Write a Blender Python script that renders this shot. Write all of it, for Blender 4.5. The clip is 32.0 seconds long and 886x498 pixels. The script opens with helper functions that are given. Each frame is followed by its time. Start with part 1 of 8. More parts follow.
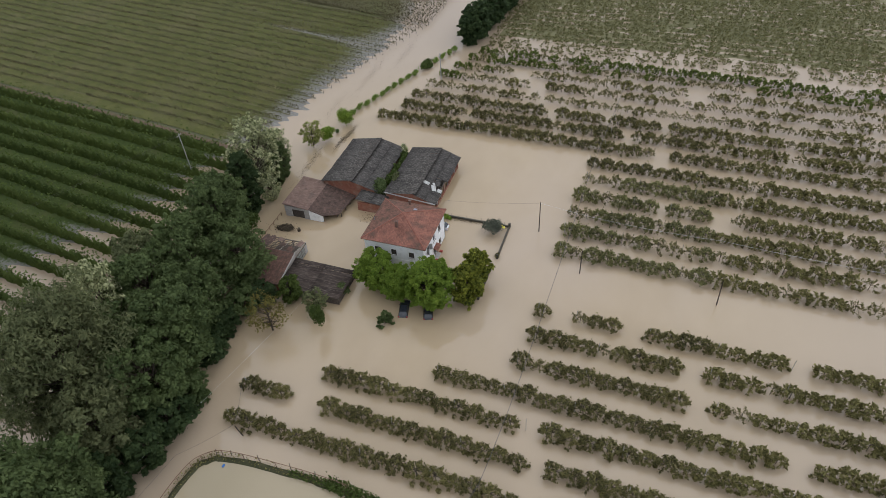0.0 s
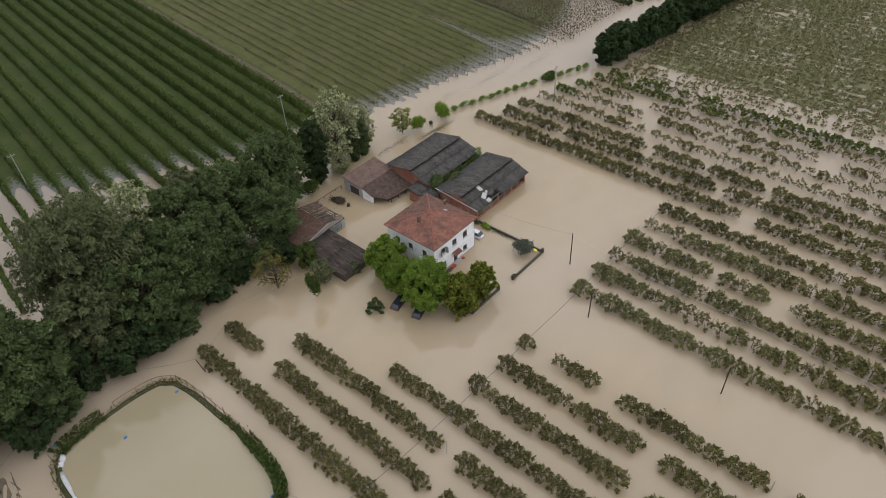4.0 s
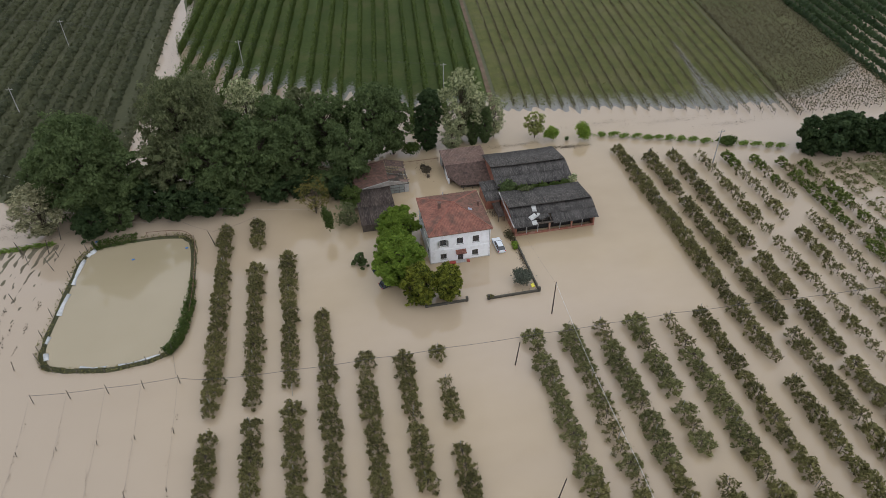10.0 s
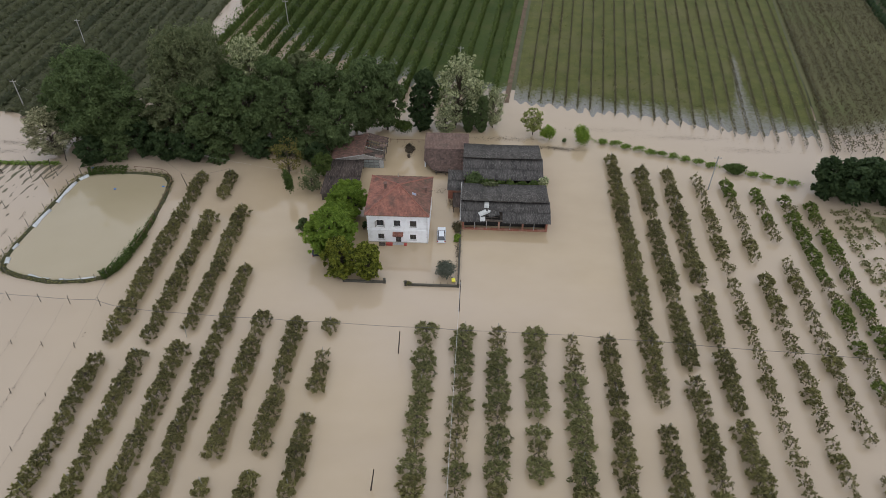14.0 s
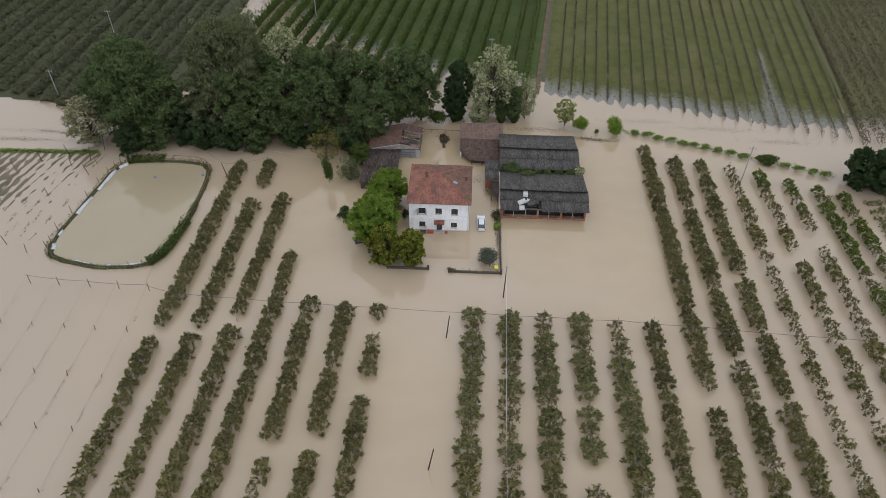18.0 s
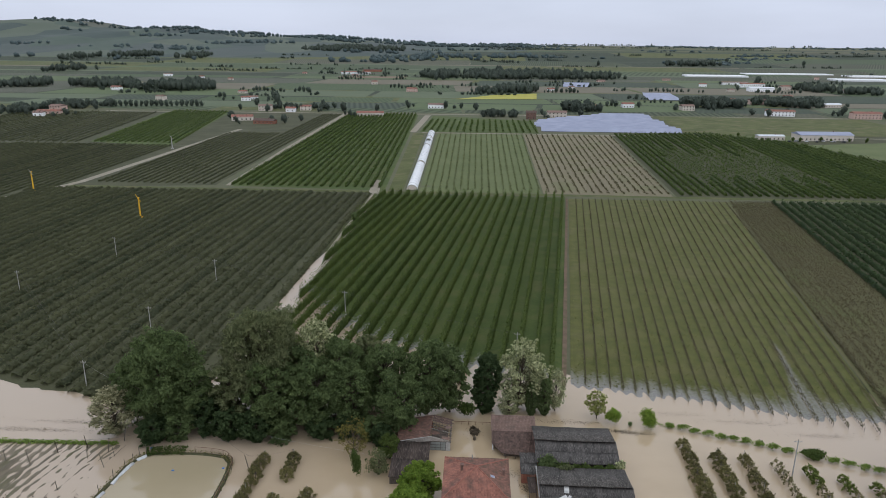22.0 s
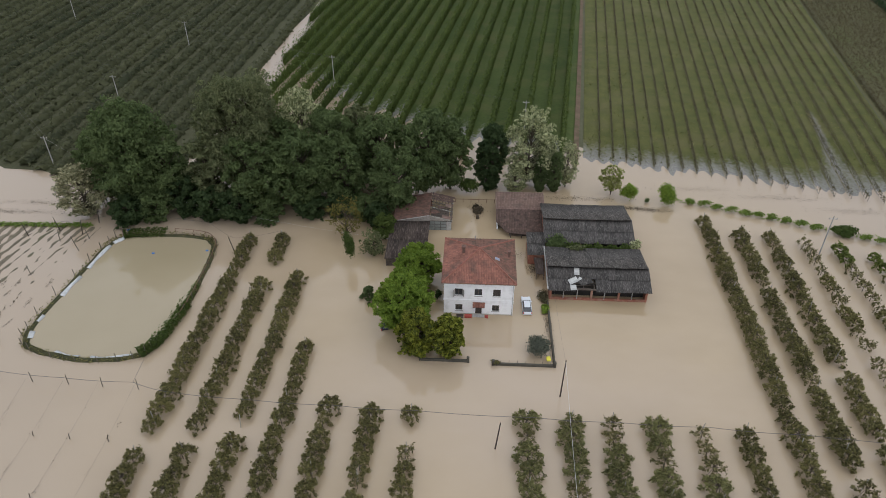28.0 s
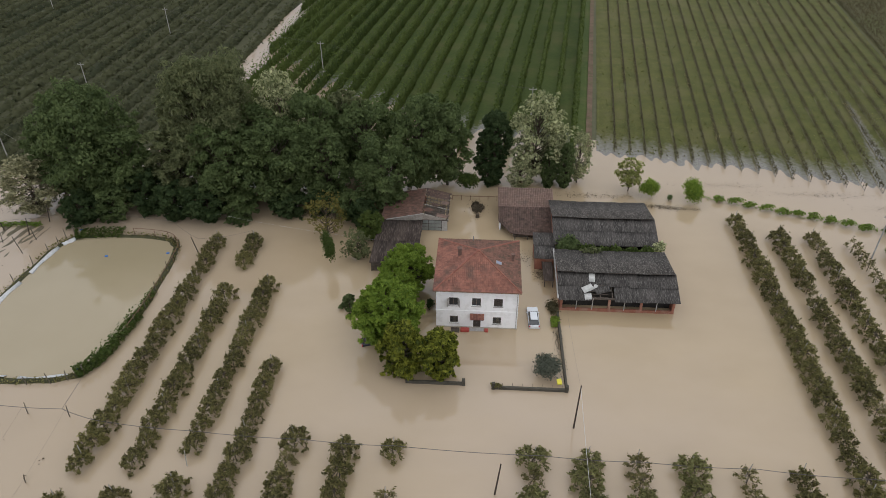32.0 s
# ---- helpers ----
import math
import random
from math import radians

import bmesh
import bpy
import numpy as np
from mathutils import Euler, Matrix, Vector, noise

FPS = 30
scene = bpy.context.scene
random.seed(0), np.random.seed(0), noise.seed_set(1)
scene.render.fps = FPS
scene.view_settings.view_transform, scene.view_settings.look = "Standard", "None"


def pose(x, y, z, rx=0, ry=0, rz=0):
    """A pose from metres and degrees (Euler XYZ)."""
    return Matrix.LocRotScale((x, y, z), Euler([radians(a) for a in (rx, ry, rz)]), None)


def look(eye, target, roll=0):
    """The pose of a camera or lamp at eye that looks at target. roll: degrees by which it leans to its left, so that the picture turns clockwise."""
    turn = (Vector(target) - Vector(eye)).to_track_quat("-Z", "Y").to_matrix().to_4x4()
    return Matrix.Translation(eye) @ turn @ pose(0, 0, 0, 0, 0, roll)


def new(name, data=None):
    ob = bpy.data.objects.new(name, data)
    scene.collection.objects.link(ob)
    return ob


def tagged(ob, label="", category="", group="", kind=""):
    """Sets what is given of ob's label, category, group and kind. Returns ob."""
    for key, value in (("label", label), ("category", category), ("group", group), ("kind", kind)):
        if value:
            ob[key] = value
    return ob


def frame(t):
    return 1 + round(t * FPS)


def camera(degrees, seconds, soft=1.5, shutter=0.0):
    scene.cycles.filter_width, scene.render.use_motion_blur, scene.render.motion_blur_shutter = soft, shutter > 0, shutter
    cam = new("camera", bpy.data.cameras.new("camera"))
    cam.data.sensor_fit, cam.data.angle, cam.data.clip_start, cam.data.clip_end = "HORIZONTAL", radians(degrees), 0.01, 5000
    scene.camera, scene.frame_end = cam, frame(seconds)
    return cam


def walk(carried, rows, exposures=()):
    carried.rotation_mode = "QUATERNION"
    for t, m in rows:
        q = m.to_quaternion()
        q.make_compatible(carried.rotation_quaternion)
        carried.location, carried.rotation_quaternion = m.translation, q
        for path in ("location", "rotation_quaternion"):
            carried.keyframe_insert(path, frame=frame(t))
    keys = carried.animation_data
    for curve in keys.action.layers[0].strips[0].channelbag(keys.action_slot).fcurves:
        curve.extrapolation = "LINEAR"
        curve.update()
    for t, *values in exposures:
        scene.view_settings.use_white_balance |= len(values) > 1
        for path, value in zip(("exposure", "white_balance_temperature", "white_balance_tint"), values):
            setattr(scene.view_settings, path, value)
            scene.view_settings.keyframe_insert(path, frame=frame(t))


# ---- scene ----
cam = camera(66.0, 32.0, soft=0.85)
PATH = [
    (0, (-84.515, -34.517, 85.147), (-83.141, -33.981, 83.796), -4.0),
    (0.5, (-83.387, -37.331, 84.589), (-82.084, -36.617, 83.25), -4.0),
    (1, (-82.096, -39.983, 84.175), (-80.822, -39.206, 82.842), -3.9),
    (1.5, (-80.292, -43.267, 83.753), (-79.057, -42.42, 82.427), -4.0),
    (2, (-78.255, -46.826, 83.444), (-77.036, -45.952, 82.122), -4.1),
    (2.5, (-75.97, -50.602, 83.13), (-74.763, -49.705, 81.811), -4.3),
    (3, (-73.554, -54.072, 82.857), (-72.383, -53.124, 81.542), -4.2),
    (3.5, (-70.953, -57.823, 82.032), (-69.814, -56.826, 80.726), -4.2),
    (4, (-67.955, -61.52, 81.603), (-66.854, -60.475, 80.301), -4.2),
    (4.5, (-64.718, -65.265, 81.218), (-63.661, -64.169, 79.922), -4.3),
    (6.5, (-50.637, -78.015, 78.869), (-49.802, -76.714, 77.6), -3.5),
    (7, (-47.383, -80.197, 79.014), (-46.597, -78.867, 77.744), -2.8),
    (7.5, (-43.399, -82.913, 78.308), (-42.684, -81.536, 77.047), -2.5),
    (8, (-39.176, -85.145, 78.472), (-38.545, -83.727, 77.211), -2.3),
    (8.5, (-35.227, -86.609, 79.196), (-34.687, -85.16, 77.928), -1.6),
    (9, (-30.938, -88.156, 79.385), (-30.49, -86.677, 78.116), -1.2),
    (9.5, (-26.573, -89.742, 79.597), (-26.183, -88.247, 78.326), -1.0),
    (10, (-21.834, -91.137, 79.617), (-21.524, -89.624, 78.347), -0.9),
    (10.5, (-17.212, -92.138, 79.584), (-16.989, -90.609, 78.314), -0.7),
    (11, (-11.854, -92.941, 79.944), (-11.731, -91.402, 78.672), -0.7),
    (11.5, (-7.544, -93.137, 80.54), (-7.508, -91.6, 79.261), -0.3),
    (12, (-2.583, -93.39, 80.354), (-2.637, -91.85, 79.078), -0.2),
    (12.5, (2.175, -93.382, 80.361), (2.097, -91.842, 79.086), -0.1),
    (13, (6.275, -93.238, 80.683), (6.205, -91.701, 79.404), 0.2),
    (13.5, (9.65, -93.636, 80.873), (9.584, -92.124, 79.566), 0.4),
    (14, (12.132, -93.557, 81.094), (12.068, -92.057, 79.774), 0.3),
    (14.5, (13.406, -93.833, 80.782), (13.346, -92.33, 79.464), 0.6),
    (16.5, (11.891, -95.363, 80.186), (11.833, -93.858, 78.869), 0.6),
    (17, (9.768, -95.847, 80.594), (9.712, -94.346, 79.273), 0.5),
    (17.5, (7.457, -96.145, 80.237), (7.398, -94.643, 78.917), 0.6),
    (18, (4.637, -96.155, 80.856), (4.577, -94.66, 79.528), 0.6),
    (18.5, (1.525, -96.264, 80.326), (1.465, -94.767, 79.001), 0.6),
    (19, (-0.585, -96.615, 79.79), (-0.648, -95.113, 78.471), 0.4),
    (19.5, (-1.711, -96.245, 79.989), (-1.776, -94.71, 78.709), 0.4),
    (20, (-1.464, -96.541, 79.573), (-1.542, -94.888, 78.45), 0.3),
    (20.5, (-1.451, -96.75, 79.296), (-1.529, -95.088, 78.186), 0.3),
    (21, (-1.185, -96.609, 79.509), (-1.271, -94.851, 78.561), 0.3),
    (21.1, (-1.084, -96.513, 79.468), (-1.177, -94.731, 78.564), 0.1),
    (21.5, (-0.914, -96.427, 79.172), (-1.008, -94.565, 78.448), 0.4),
    (22, (-0.983, -96.468, 78.814), (-1.08, -94.556, 78.235), 0.5),
    (22.5, (-0.988, -96.794, 78.498), (-1.085, -94.901, 77.86), 0.4),
    (23, (-1.075, -97.063, 78.674), (-1.168, -95.261, 77.81), 0.2),
    (23.4, (-1.554, -97.213, 78.643), (-1.642, -95.506, 77.604), -0.1),
    (23.5, (-1.621, -97.325, 78.678), (-1.703, -95.643, 77.598), 0.2),
    (24, (-1.526, -97.224, 78.98), (-1.606, -95.606, 77.808), 0.0),
    (24.5, (-1.401, -96.492, 79.607), (-1.483, -94.878, 78.429), -0.0),
    (25, (-1.538, -95.264, 79.893), (-1.619, -93.65, 78.713), 0.2),
    (25.5, (-1.125, -93.743, 79.636), (-1.211, -92.129, 78.458), 0.1),
    (27.5, (-1.095, -84.823, 73.656), (-1.182, -83.204, 72.485), 0.0),
    (28, (-1.258, -82.029, 71.548), (-1.343, -80.407, 70.381), 0.0),
    (28.5, (-0.763, -78.809, 69.535), (-0.856, -77.186, 68.371), -0.2),
    (29, (-0.545, -75.33, 67.557), (-0.643, -73.704, 66.396), -0.4),
    (29.5, (-0.58, -72.361, 66.891), (-0.678, -70.733, 65.732), -0.3),
    (30, (-0.682, -71.06, 66.79), (-0.775, -69.428, 65.638), -0.2),
    (30.5, (-0.605, -70.152, 66.099), (-0.7, -68.518, 64.948), -0.2),
    (31, (-0.462, -69.825, 64.834), (-0.557, -68.193, 63.683), -0.2),
    (31.5, (-0.205, -69.647, 63.425), (-0.305, -68.015, 62.273), -0.3),
    (32, (0.014, -69.638, 61.932), (-0.091, -68.005, 60.781), -0.3),
]
walk(cam, [(t, look(eye, target, roll)) for t, eye, target, roll in PATH],
     [(0, 0.03, 6300, 10), (3, 0.02, 6450, 10), (8, 0.0, 6300, 10), (12, -0.02, 6250, 10), (17, 0.0, 6250, 10), (20, -0.02, 6150, 10), (21, 0.0, 6250, 10), (22, 0.03, 6150, 10), (23, 0.0, 7000, 10), (24, 0.0, 7050, 11), (25, 0.0, 6500, 10), (28, 0.0, 6300, 10), (31, -0.03, 6550, 10), (32, -0.03, 6550, 10)])

# ---------------------------------------------------------------- light
world = bpy.data.worlds.new("overcast_sky")
scene.world = world
world.use_nodes = True
wt = world.node_tree
wt.nodes.clear()
SUN_UP, SUN_ROT = 44.0, 152.0
sky = wt.nodes.new("ShaderNodeTexSky")
sky.sky_type, sky.sun_disc = "NISHITA", False
sky.sun_elevation, sky.sun_rotation = radians(SUN_UP), radians(SUN_ROT)
sky_gain = wt.nodes.new("ShaderNodeVectorMath")
sky_gain.operation = "SCALE"
sky_gain.inputs["Scale"].default_value = 0.10
wt.links.new(sky.outputs[0], sky_gain.inputs[0])
wco = wt.nodes.new("ShaderNodeTexCoord")
wsep = wt.nodes.new("ShaderNodeSeparateXYZ")
wt.links.new(wco.outputs["Generated"], wsep.inputs[0])
cloud_ramp = wt.nodes.new("ShaderNodeValToRGB")
cloud_ramp.color_ramp.elements[0].position = 0.0
cloud_ramp.color_ramp.elements[0].color = (0.585, 0.615, 0.725, 1)
cloud_ramp.color_ramp.elements[1].position = 0.75
cloud_ramp.color_ramp.elements[1].color = (1.0, 1.02, 1.06, 1)
wt.links.new(wsep.outputs["Z"], cloud_ramp.inputs[0])
cloud = wt.nodes.new("ShaderNodeTexNoise")
cloud.inputs["Scale"].default_value = 3.0
cloud.inputs["Detail"].default_value = 5.0
wmap = wt.nodes.new("ShaderNodeMapping")
wmap.inputs["Scale"].default_value = (1, 1, 5)
wt.links.new(wco.outputs["Generated"], wmap.inputs[0])
wt.links.new(wmap.outputs[0], cloud.inputs["Vector"])
cmul = wt.nodes.new("ShaderNodeMapRange")
cmul.inputs["From Min"].default_value, cmul.inputs["From Max"].default_value = 0.3, 0.7
cmul.inputs["To Min"].default_value, cmul.inputs["To Max"].default_value = 0.93, 1.07
wt.links.new(cloud.outputs[0], cmul.inputs[0])
cshade = wt.nodes.new("ShaderNodeVectorMath")
cshade.operation = "SCALE"
wt.links.new(cloud_ramp.outputs[0], cshade.inputs[0])
wt.links.new(cmul.outputs[0], cshade.inputs["Scale"])
wmix = wt.nodes.new("ShaderNodeMix")
wmix.data_type = "RGBA"
wmix.inputs["Factor"].default_value = 0.9
wt.links.new(sky_gain.outputs[0], wmix.inputs["A"])
wt.links.new(cshade.outputs[0], wmix.inputs["B"])
wbg = wt.nodes.new("ShaderNodeBackground")
wbg.inputs["Strength"].default_value = 1.06
wt.links.new(wmix.outputs["Result"], wbg.inputs["Color"])
wout = wt.nodes.new("ShaderNodeOutputWorld")
wt.links.new(wbg.outputs[0], wout.inputs[0])

sun = new("sun", bpy.data.lights.new("sun", "SUN"))
sun.data.energy, sun.data.angle, sun.data.color = 0.5, radians(80), (1.0, 0.97, 0.92)
a_sun = radians(SUN_ROT)
sun.matrix_world = look((math.sin(a_sun) * 72, math.cos(a_sun) * 72, 70), (0, 0, 0))


# ---------------------------------------------------------------- materials
def material(name, low, high, scale=2.0, rough=0.85, bump=0.0, bump_scale=None, fine=None, metal=0.0, island=0.0,
             obj_random=0.0, stretch=(1, 1, 1), spec=0.3, stain=None, stain_scale=0.3, stain_amount=0.5, leaf=False, turn=0.0, silt_sheen=None):
    """A surface that varies between two colours at two scales, with relief, stains and piece-to-piece shifts."""
    m = bpy.data.materials.new(name)
    m.use_nodes = True
    nt = m.node_tree
    bsdf = nt.nodes["Principled BSDF"]
    geo = nt.nodes.new("ShaderNodeNewGeometry")
    mp = nt.nodes.new("ShaderNodeMapping")
    mp.inputs["Scale"].default_value = stretch
    mp.inputs["Rotation"].default_value = (0, 0, turn)
    nt.links.new(geo.outputs["Position"], mp.inputs[0])

    def noise_tex(s, detail=4.0):
        n = nt.nodes.new("ShaderNodeTexNoise")
        n.inputs["Scale"].default_value, n.inputs["Detail"].default_value = s, detail
        nt.links.new(mp.outputs[0], n.inputs["Vector"])
        return n.outputs[0]

    def span(sock, a, b, c, d):
        r = nt.nodes.new("ShaderNodeMapRange")
        r.inputs[1].default_value, r.inputs[2].default_value, r.inputs[3].default_value, r.inputs[4].default_value = a, b, c, d
        nt.links.new(sock, r.inputs[0])
        return r.outputs[0]

    def mixc(fac, a, b):
        x = nt.nodes.new("ShaderNodeMix")
        x.data_type = "RGBA"
        nt.links.new(fac, x.inputs["Factor"])
        for s, v in (("A", a), ("B", b)):
            if isinstance(v, tuple):
                x.inputs[s].default_value = (*v, 1)
            else:
                nt.links.new(v, x.inputs[s])
        return x.outputs["Result"]

    def maths(op, a, b):
        x = nt.nodes.new("ShaderNodeMath")
        x.operation = op
        for k, v in enumerate((a, b)):
            if isinstance(v, float):
                x.inputs[k].default_value = v
            else:
                nt.links.new(v, x.inputs[k])
        return x.outputs[0]

    fac = span(noise_tex(scale), 0.3, 0.7, 0, 1)
    if fine:
        fac = maths("ADD", maths("MULTIPLY", fac, 0.6), maths("MULTIPLY", span(noise_tex(fine, 3.0), 0.3, 0.7, 0, 1), 0.4))
    if island:
        fac = maths("ADD", maths("MULTIPLY", fac, 1.0 - island), maths("MULTIPLY", geo.outputs["Random Per Island"], island))
    if obj_random:
        info = nt.nodes.new("ShaderNodeObjectInfo")
        fac = maths("ADD", maths("MULTIPLY", fac, 1.0 - obj_random), maths("MULTIPLY", info.outputs["Random"], obj_random))
    col = mixc(fac, low, high)
    if stain:
        sf = maths("MULTIPLY", span(noise_tex(stain_scale, 6.0), 0.5, 0.68, 0, 1), stain_amount)
        col = mixc(sf, col, stain)
    if silt_sheen:                                        # flood mud on the lowest ground; greyer tints also paint in reflected sky
        xyz = nt.nodes.new("ShaderNodeSeparateXYZ")
        nt.links.new(geo.outputs["Position"], xyz.inputs[0])
        level = maths("ADD", xyz.outputs["Z"], maths("MULTIPLY", span(noise_tex(1.3), 0.3, 0.7, -1, 1), 0.06))
        col = mixc(span(level, 0.0, silt_sheen[0], 0.92, 0), col, silt_sheen[1])
        nt.links.new(span(level, 0.0, silt_sheen[0], 0.16, rough), bsdf.inputs["Roughness"])
    nt.links.new(col, bsdf.inputs["Base Color"])
    bsdf.inputs["Roughness"].default_value, bsdf.inputs["Metallic"].default_value = rough, metal
    bsdf.inputs["Specular IOR Level"].default_value = spec
    if bump:
        b = nt.nodes.new("ShaderNodeBump")
        b.inputs["Strength"].default_value, b.inputs["Distance"].default_value = min(bump, 1.0), 0.05
        nt.links.new(noise_tex(bump_scale or scale * 6), b.inputs["Height"])
        nt.links.new(b.outputs[0], bsdf.inputs["Normal"])
    if leaf:
        tr = nt.nodes.new("ShaderNodeBsdfTranslucent")
        nt.links.new(col, tr.inputs["Color"])
        mx = nt.nodes.new("ShaderNodeMixShader")
        mx.inputs[0].default_value = 0.48
        nt.links.new(bsdf.outputs[0], mx.inputs[1])
        nt.links.new(tr.outputs[0], mx.inputs[2])
        nt.links.new(mx.outputs[0], nt.nodes["Material Output"].inputs[0])
    return m


def leafy(name, low, high, island=0.55, each=0.0):
    return material(name, low, high, scale=0.3, fine=1.1, rough=0.7, island=island, spec=0.25, leaf=True, obj_random=each)


M = {}
M["water"] = material("muddy_water", (0.376, 0.289, 0.182), (0.452, 0.353, 0.234), scale=0.02, fine=0.11, rough=0.06, bump=0.03, bump_scale=0.9,
                      spec=0.62, stretch=(1, 1.6, 1), stain=(0.452, 0.366, 0.292), stain_scale=0.012, stain_amount=0.6)
wn = M["water"].node_tree                              # the open water away from the farm is tinted pinker
w_geo, w_dist, w_range, w_mix = [wn.nodes.new(n) for n in ("ShaderNodeNewGeometry", "ShaderNodeVectorMath", "ShaderNodeMapRange", "ShaderNodeMix")]
w_dist.operation = "DISTANCE"
w_dist.inputs[1].default_value = (8, -4, 0)
w_range.interpolation_type = "SMOOTHSTEP"
w_range.inputs[1].default_value, w_range.inputs[2].default_value = 28.0, 82.0
w_range.inputs[3].default_value, w_range.inputs[4].default_value = 0.0, 0.85
wn.links.new(w_geo.outputs["Position"], w_dist.inputs[0])
wn.links.new(w_dist.outputs["Value"], w_range.inputs[0])
wn.links.new(w_range.outputs[0], w_mix.inputs["Factor"])
w_base = wn.nodes["Principled BSDF"].inputs["Base Color"]
w_mix.data_type = "RGBA"
wn.links.new(w_base.links[0].from_socket, w_mix.inputs["A"])
w_mix.inputs["B"].default_value = (0.402, 0.322, 0.240, 1)
wn.links.new(w_mix.outputs["Result"], w_base)
M["pond"] = material("pond_water", (0.330, 0.276, 0.176), (0.380, 0.318, 0.214), scale=0.05, rough=0.06, bump=0.02, bump_scale=0.8, spec=0.5)
M["soil"] = material("wet_soil", (0.078, 0.084, 0.046), (0.125, 0.122, 0.070), scale=0.08, fine=1.2, rough=0.9, bump=0.4, stain=(0.06, 0.09, 0.03), stain_scale=0.04)
M["leaf_corn"] = leafy("green_orchard_leaves", (0.043, 0.074, 0.015), (0.142, 0.184, 0.043))
M["grass"] = material("meadow_grass", (0.046, 0.062, 0.015), (0.116, 0.124, 0.041), scale=0.05, fine=1.4, rough=0.9, bump=0.5, stain=(0.17, 0.14, 0.075), stain_scale=0.09, stain_amount=0.5)
# Grey shore tint of both grasses imitates shallow water mirroring the sky.
M["grass_vine"] = material("vineyard_grass", (0.058, 0.068, 0.016), (0.118, 0.119, 0.034), scale=0.35, fine=3.0, rough=0.9, bump=0.5, stain=(0.17, 0.14, 0.075), stain_scale=0.09, stain_amount=0.3, silt_sheen=(0.26, (0.215, 0.205, 0.192)))
M["grass_deep"] = material("deep_green_grass", (0.043, 0.070, 0.016), (0.088, 0.116, 0.030), scale=0.06, fine=1.3, rough=0.9, bump=0.5, stain=(0.12, 0.11, 0.05), stain_scale=0.12, stain_amount=0.4, silt_sheen=(0.11, (0.215, 0.205, 0.190)))
M["grass_dull"] = material("dull_orchard_grass", (0.042, 0.047, 0.021), (0.084, 0.084, 0.044), scale=0.06, fine=1.5, rough=0.9, bump=0.5)
M["field_brown"] = material("brown_vineyard_ground", (0.092, 0.092, 0.040), (0.150, 0.138, 0.068), scale=0.05, fine=1.2, rough=0.9, bump=0.4, stain=(0.10, 0.12, 0.04), stain_scale=0.05, stain_amount=0.6, silt_sheen=(0.16, (0.29, 0.25, 0.20)))
M["grass_wet"] = material("waterlogged_grass", (0.135, 0.134, 0.060), (0.215, 0.200, 0.106), scale=0.1, fine=1.6, rough=0.7, bump=0.4)
M["field_pale"] = material("pale_vineyard_ground", (0.15, 0.13, 0.082), (0.215, 0.19, 0.12), scale=0.05, fine=1.2, rough=0.9, bump=0.4, stain=(0.10, 0.12, 0.04), stain_scale=0.05, stain_amount=0.6)
M["grass_light"] = material("light_crop_grass", (0.085, 0.110, 0.038), (0.130, 0.150, 0.062), scale=0.05, fine=1.2, rough=0.9, bump=0.4)
M["track"] = material("pale_farm_track", (0.21, 0.185, 0.14), (0.30, 0.27, 0.21), scale=0.2, fine=2.0, rough=0.9, bump=0.3)
M["leaf_orchard"] = leafy("orchard_leaves", (0.017, 0.019, 0.008), (0.350, 0.322, 0.126), 0.72, 0.2)
M["leaf_lane"] = leafy("light_orchard_leaves", (0.030, 0.036, 0.014), (0.370, 0.362, 0.150), 0.68, 0.2)
M["tufts"] = leafy("meadow_tufts", (0.085, 0.110, 0.026), (0.20, 0.195, 0.072), 0.7)
M["leaf_sparse"] = leafy("thin_orchard_leaves", (0.050, 0.049, 0.020), (0.32, 0.29, 0.125), 0.6, 0.2)
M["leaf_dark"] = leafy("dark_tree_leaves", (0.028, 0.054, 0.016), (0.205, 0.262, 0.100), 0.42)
M["leaf_mid"] = leafy("olive_tree_leaves", (0.046, 0.064, 0.025), (0.265, 0.285, 0.135), 0.42)
M["leaf_bright"] = leafy("fresh_green_leaves", (0.075, 0.140, 0.016), (0.32, 0.43, 0.066))
M["leaf_lime"] = leafy("lime_vine_leaves", (0.11, 0.18, 0.03), (0.26, 0.34, 0.08))
M["leaf_magnolia"] = leafy("yellow_tipped_leaves", (0.010, 0.030, 0.006), (0.37, 0.39, 0.055), island=0.85)
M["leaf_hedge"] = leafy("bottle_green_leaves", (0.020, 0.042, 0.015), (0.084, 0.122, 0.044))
M["leaf_row"] = leafy("field_row_leaves", (0.038, 0.070, 0.014), (0.118, 0.158, 0.038))
M["leaf_grey"] = leafy("grey_green_row_leaves", (0.042, 0.054, 0.026), (0.142, 0.146, 0.072))
M["leaf_olive"] = leafy("silver_olive_leaves", (0.08, 0.095, 0.07), (0.20, 0.21, 0.16))
M["leaf_brown"] = leafy("brown_twig_leaves", (0.070, 0.064, 0.032), (0.150, 0.132, 0.070))
M["blossom"] = leafy("cream_blossom", (0.070, 0.098, 0.028), (0.67, 0.68, 0.40), island=0.85)
M["blossom_dull"] = leafy("fading_blossom", (0.09, 0.10, 0.04), (0.56, 0.53, 0.33), island=0.8)
M["leaf_twig"] = leafy("brown_bare_twigs", (0.066, 0.060, 0.028), (0.155, 0.132, 0.070))
M["leaf_young"] = leafy("young_yellow_green_leaves", (0.13, 0.15, 0.04), (0.40, 0.42, 0.14), 0.6)
M["leaf_yellow"] = leafy("yellowing_leaves", (0.12, 0.11, 0.025), (0.24, 0.21, 0.06))
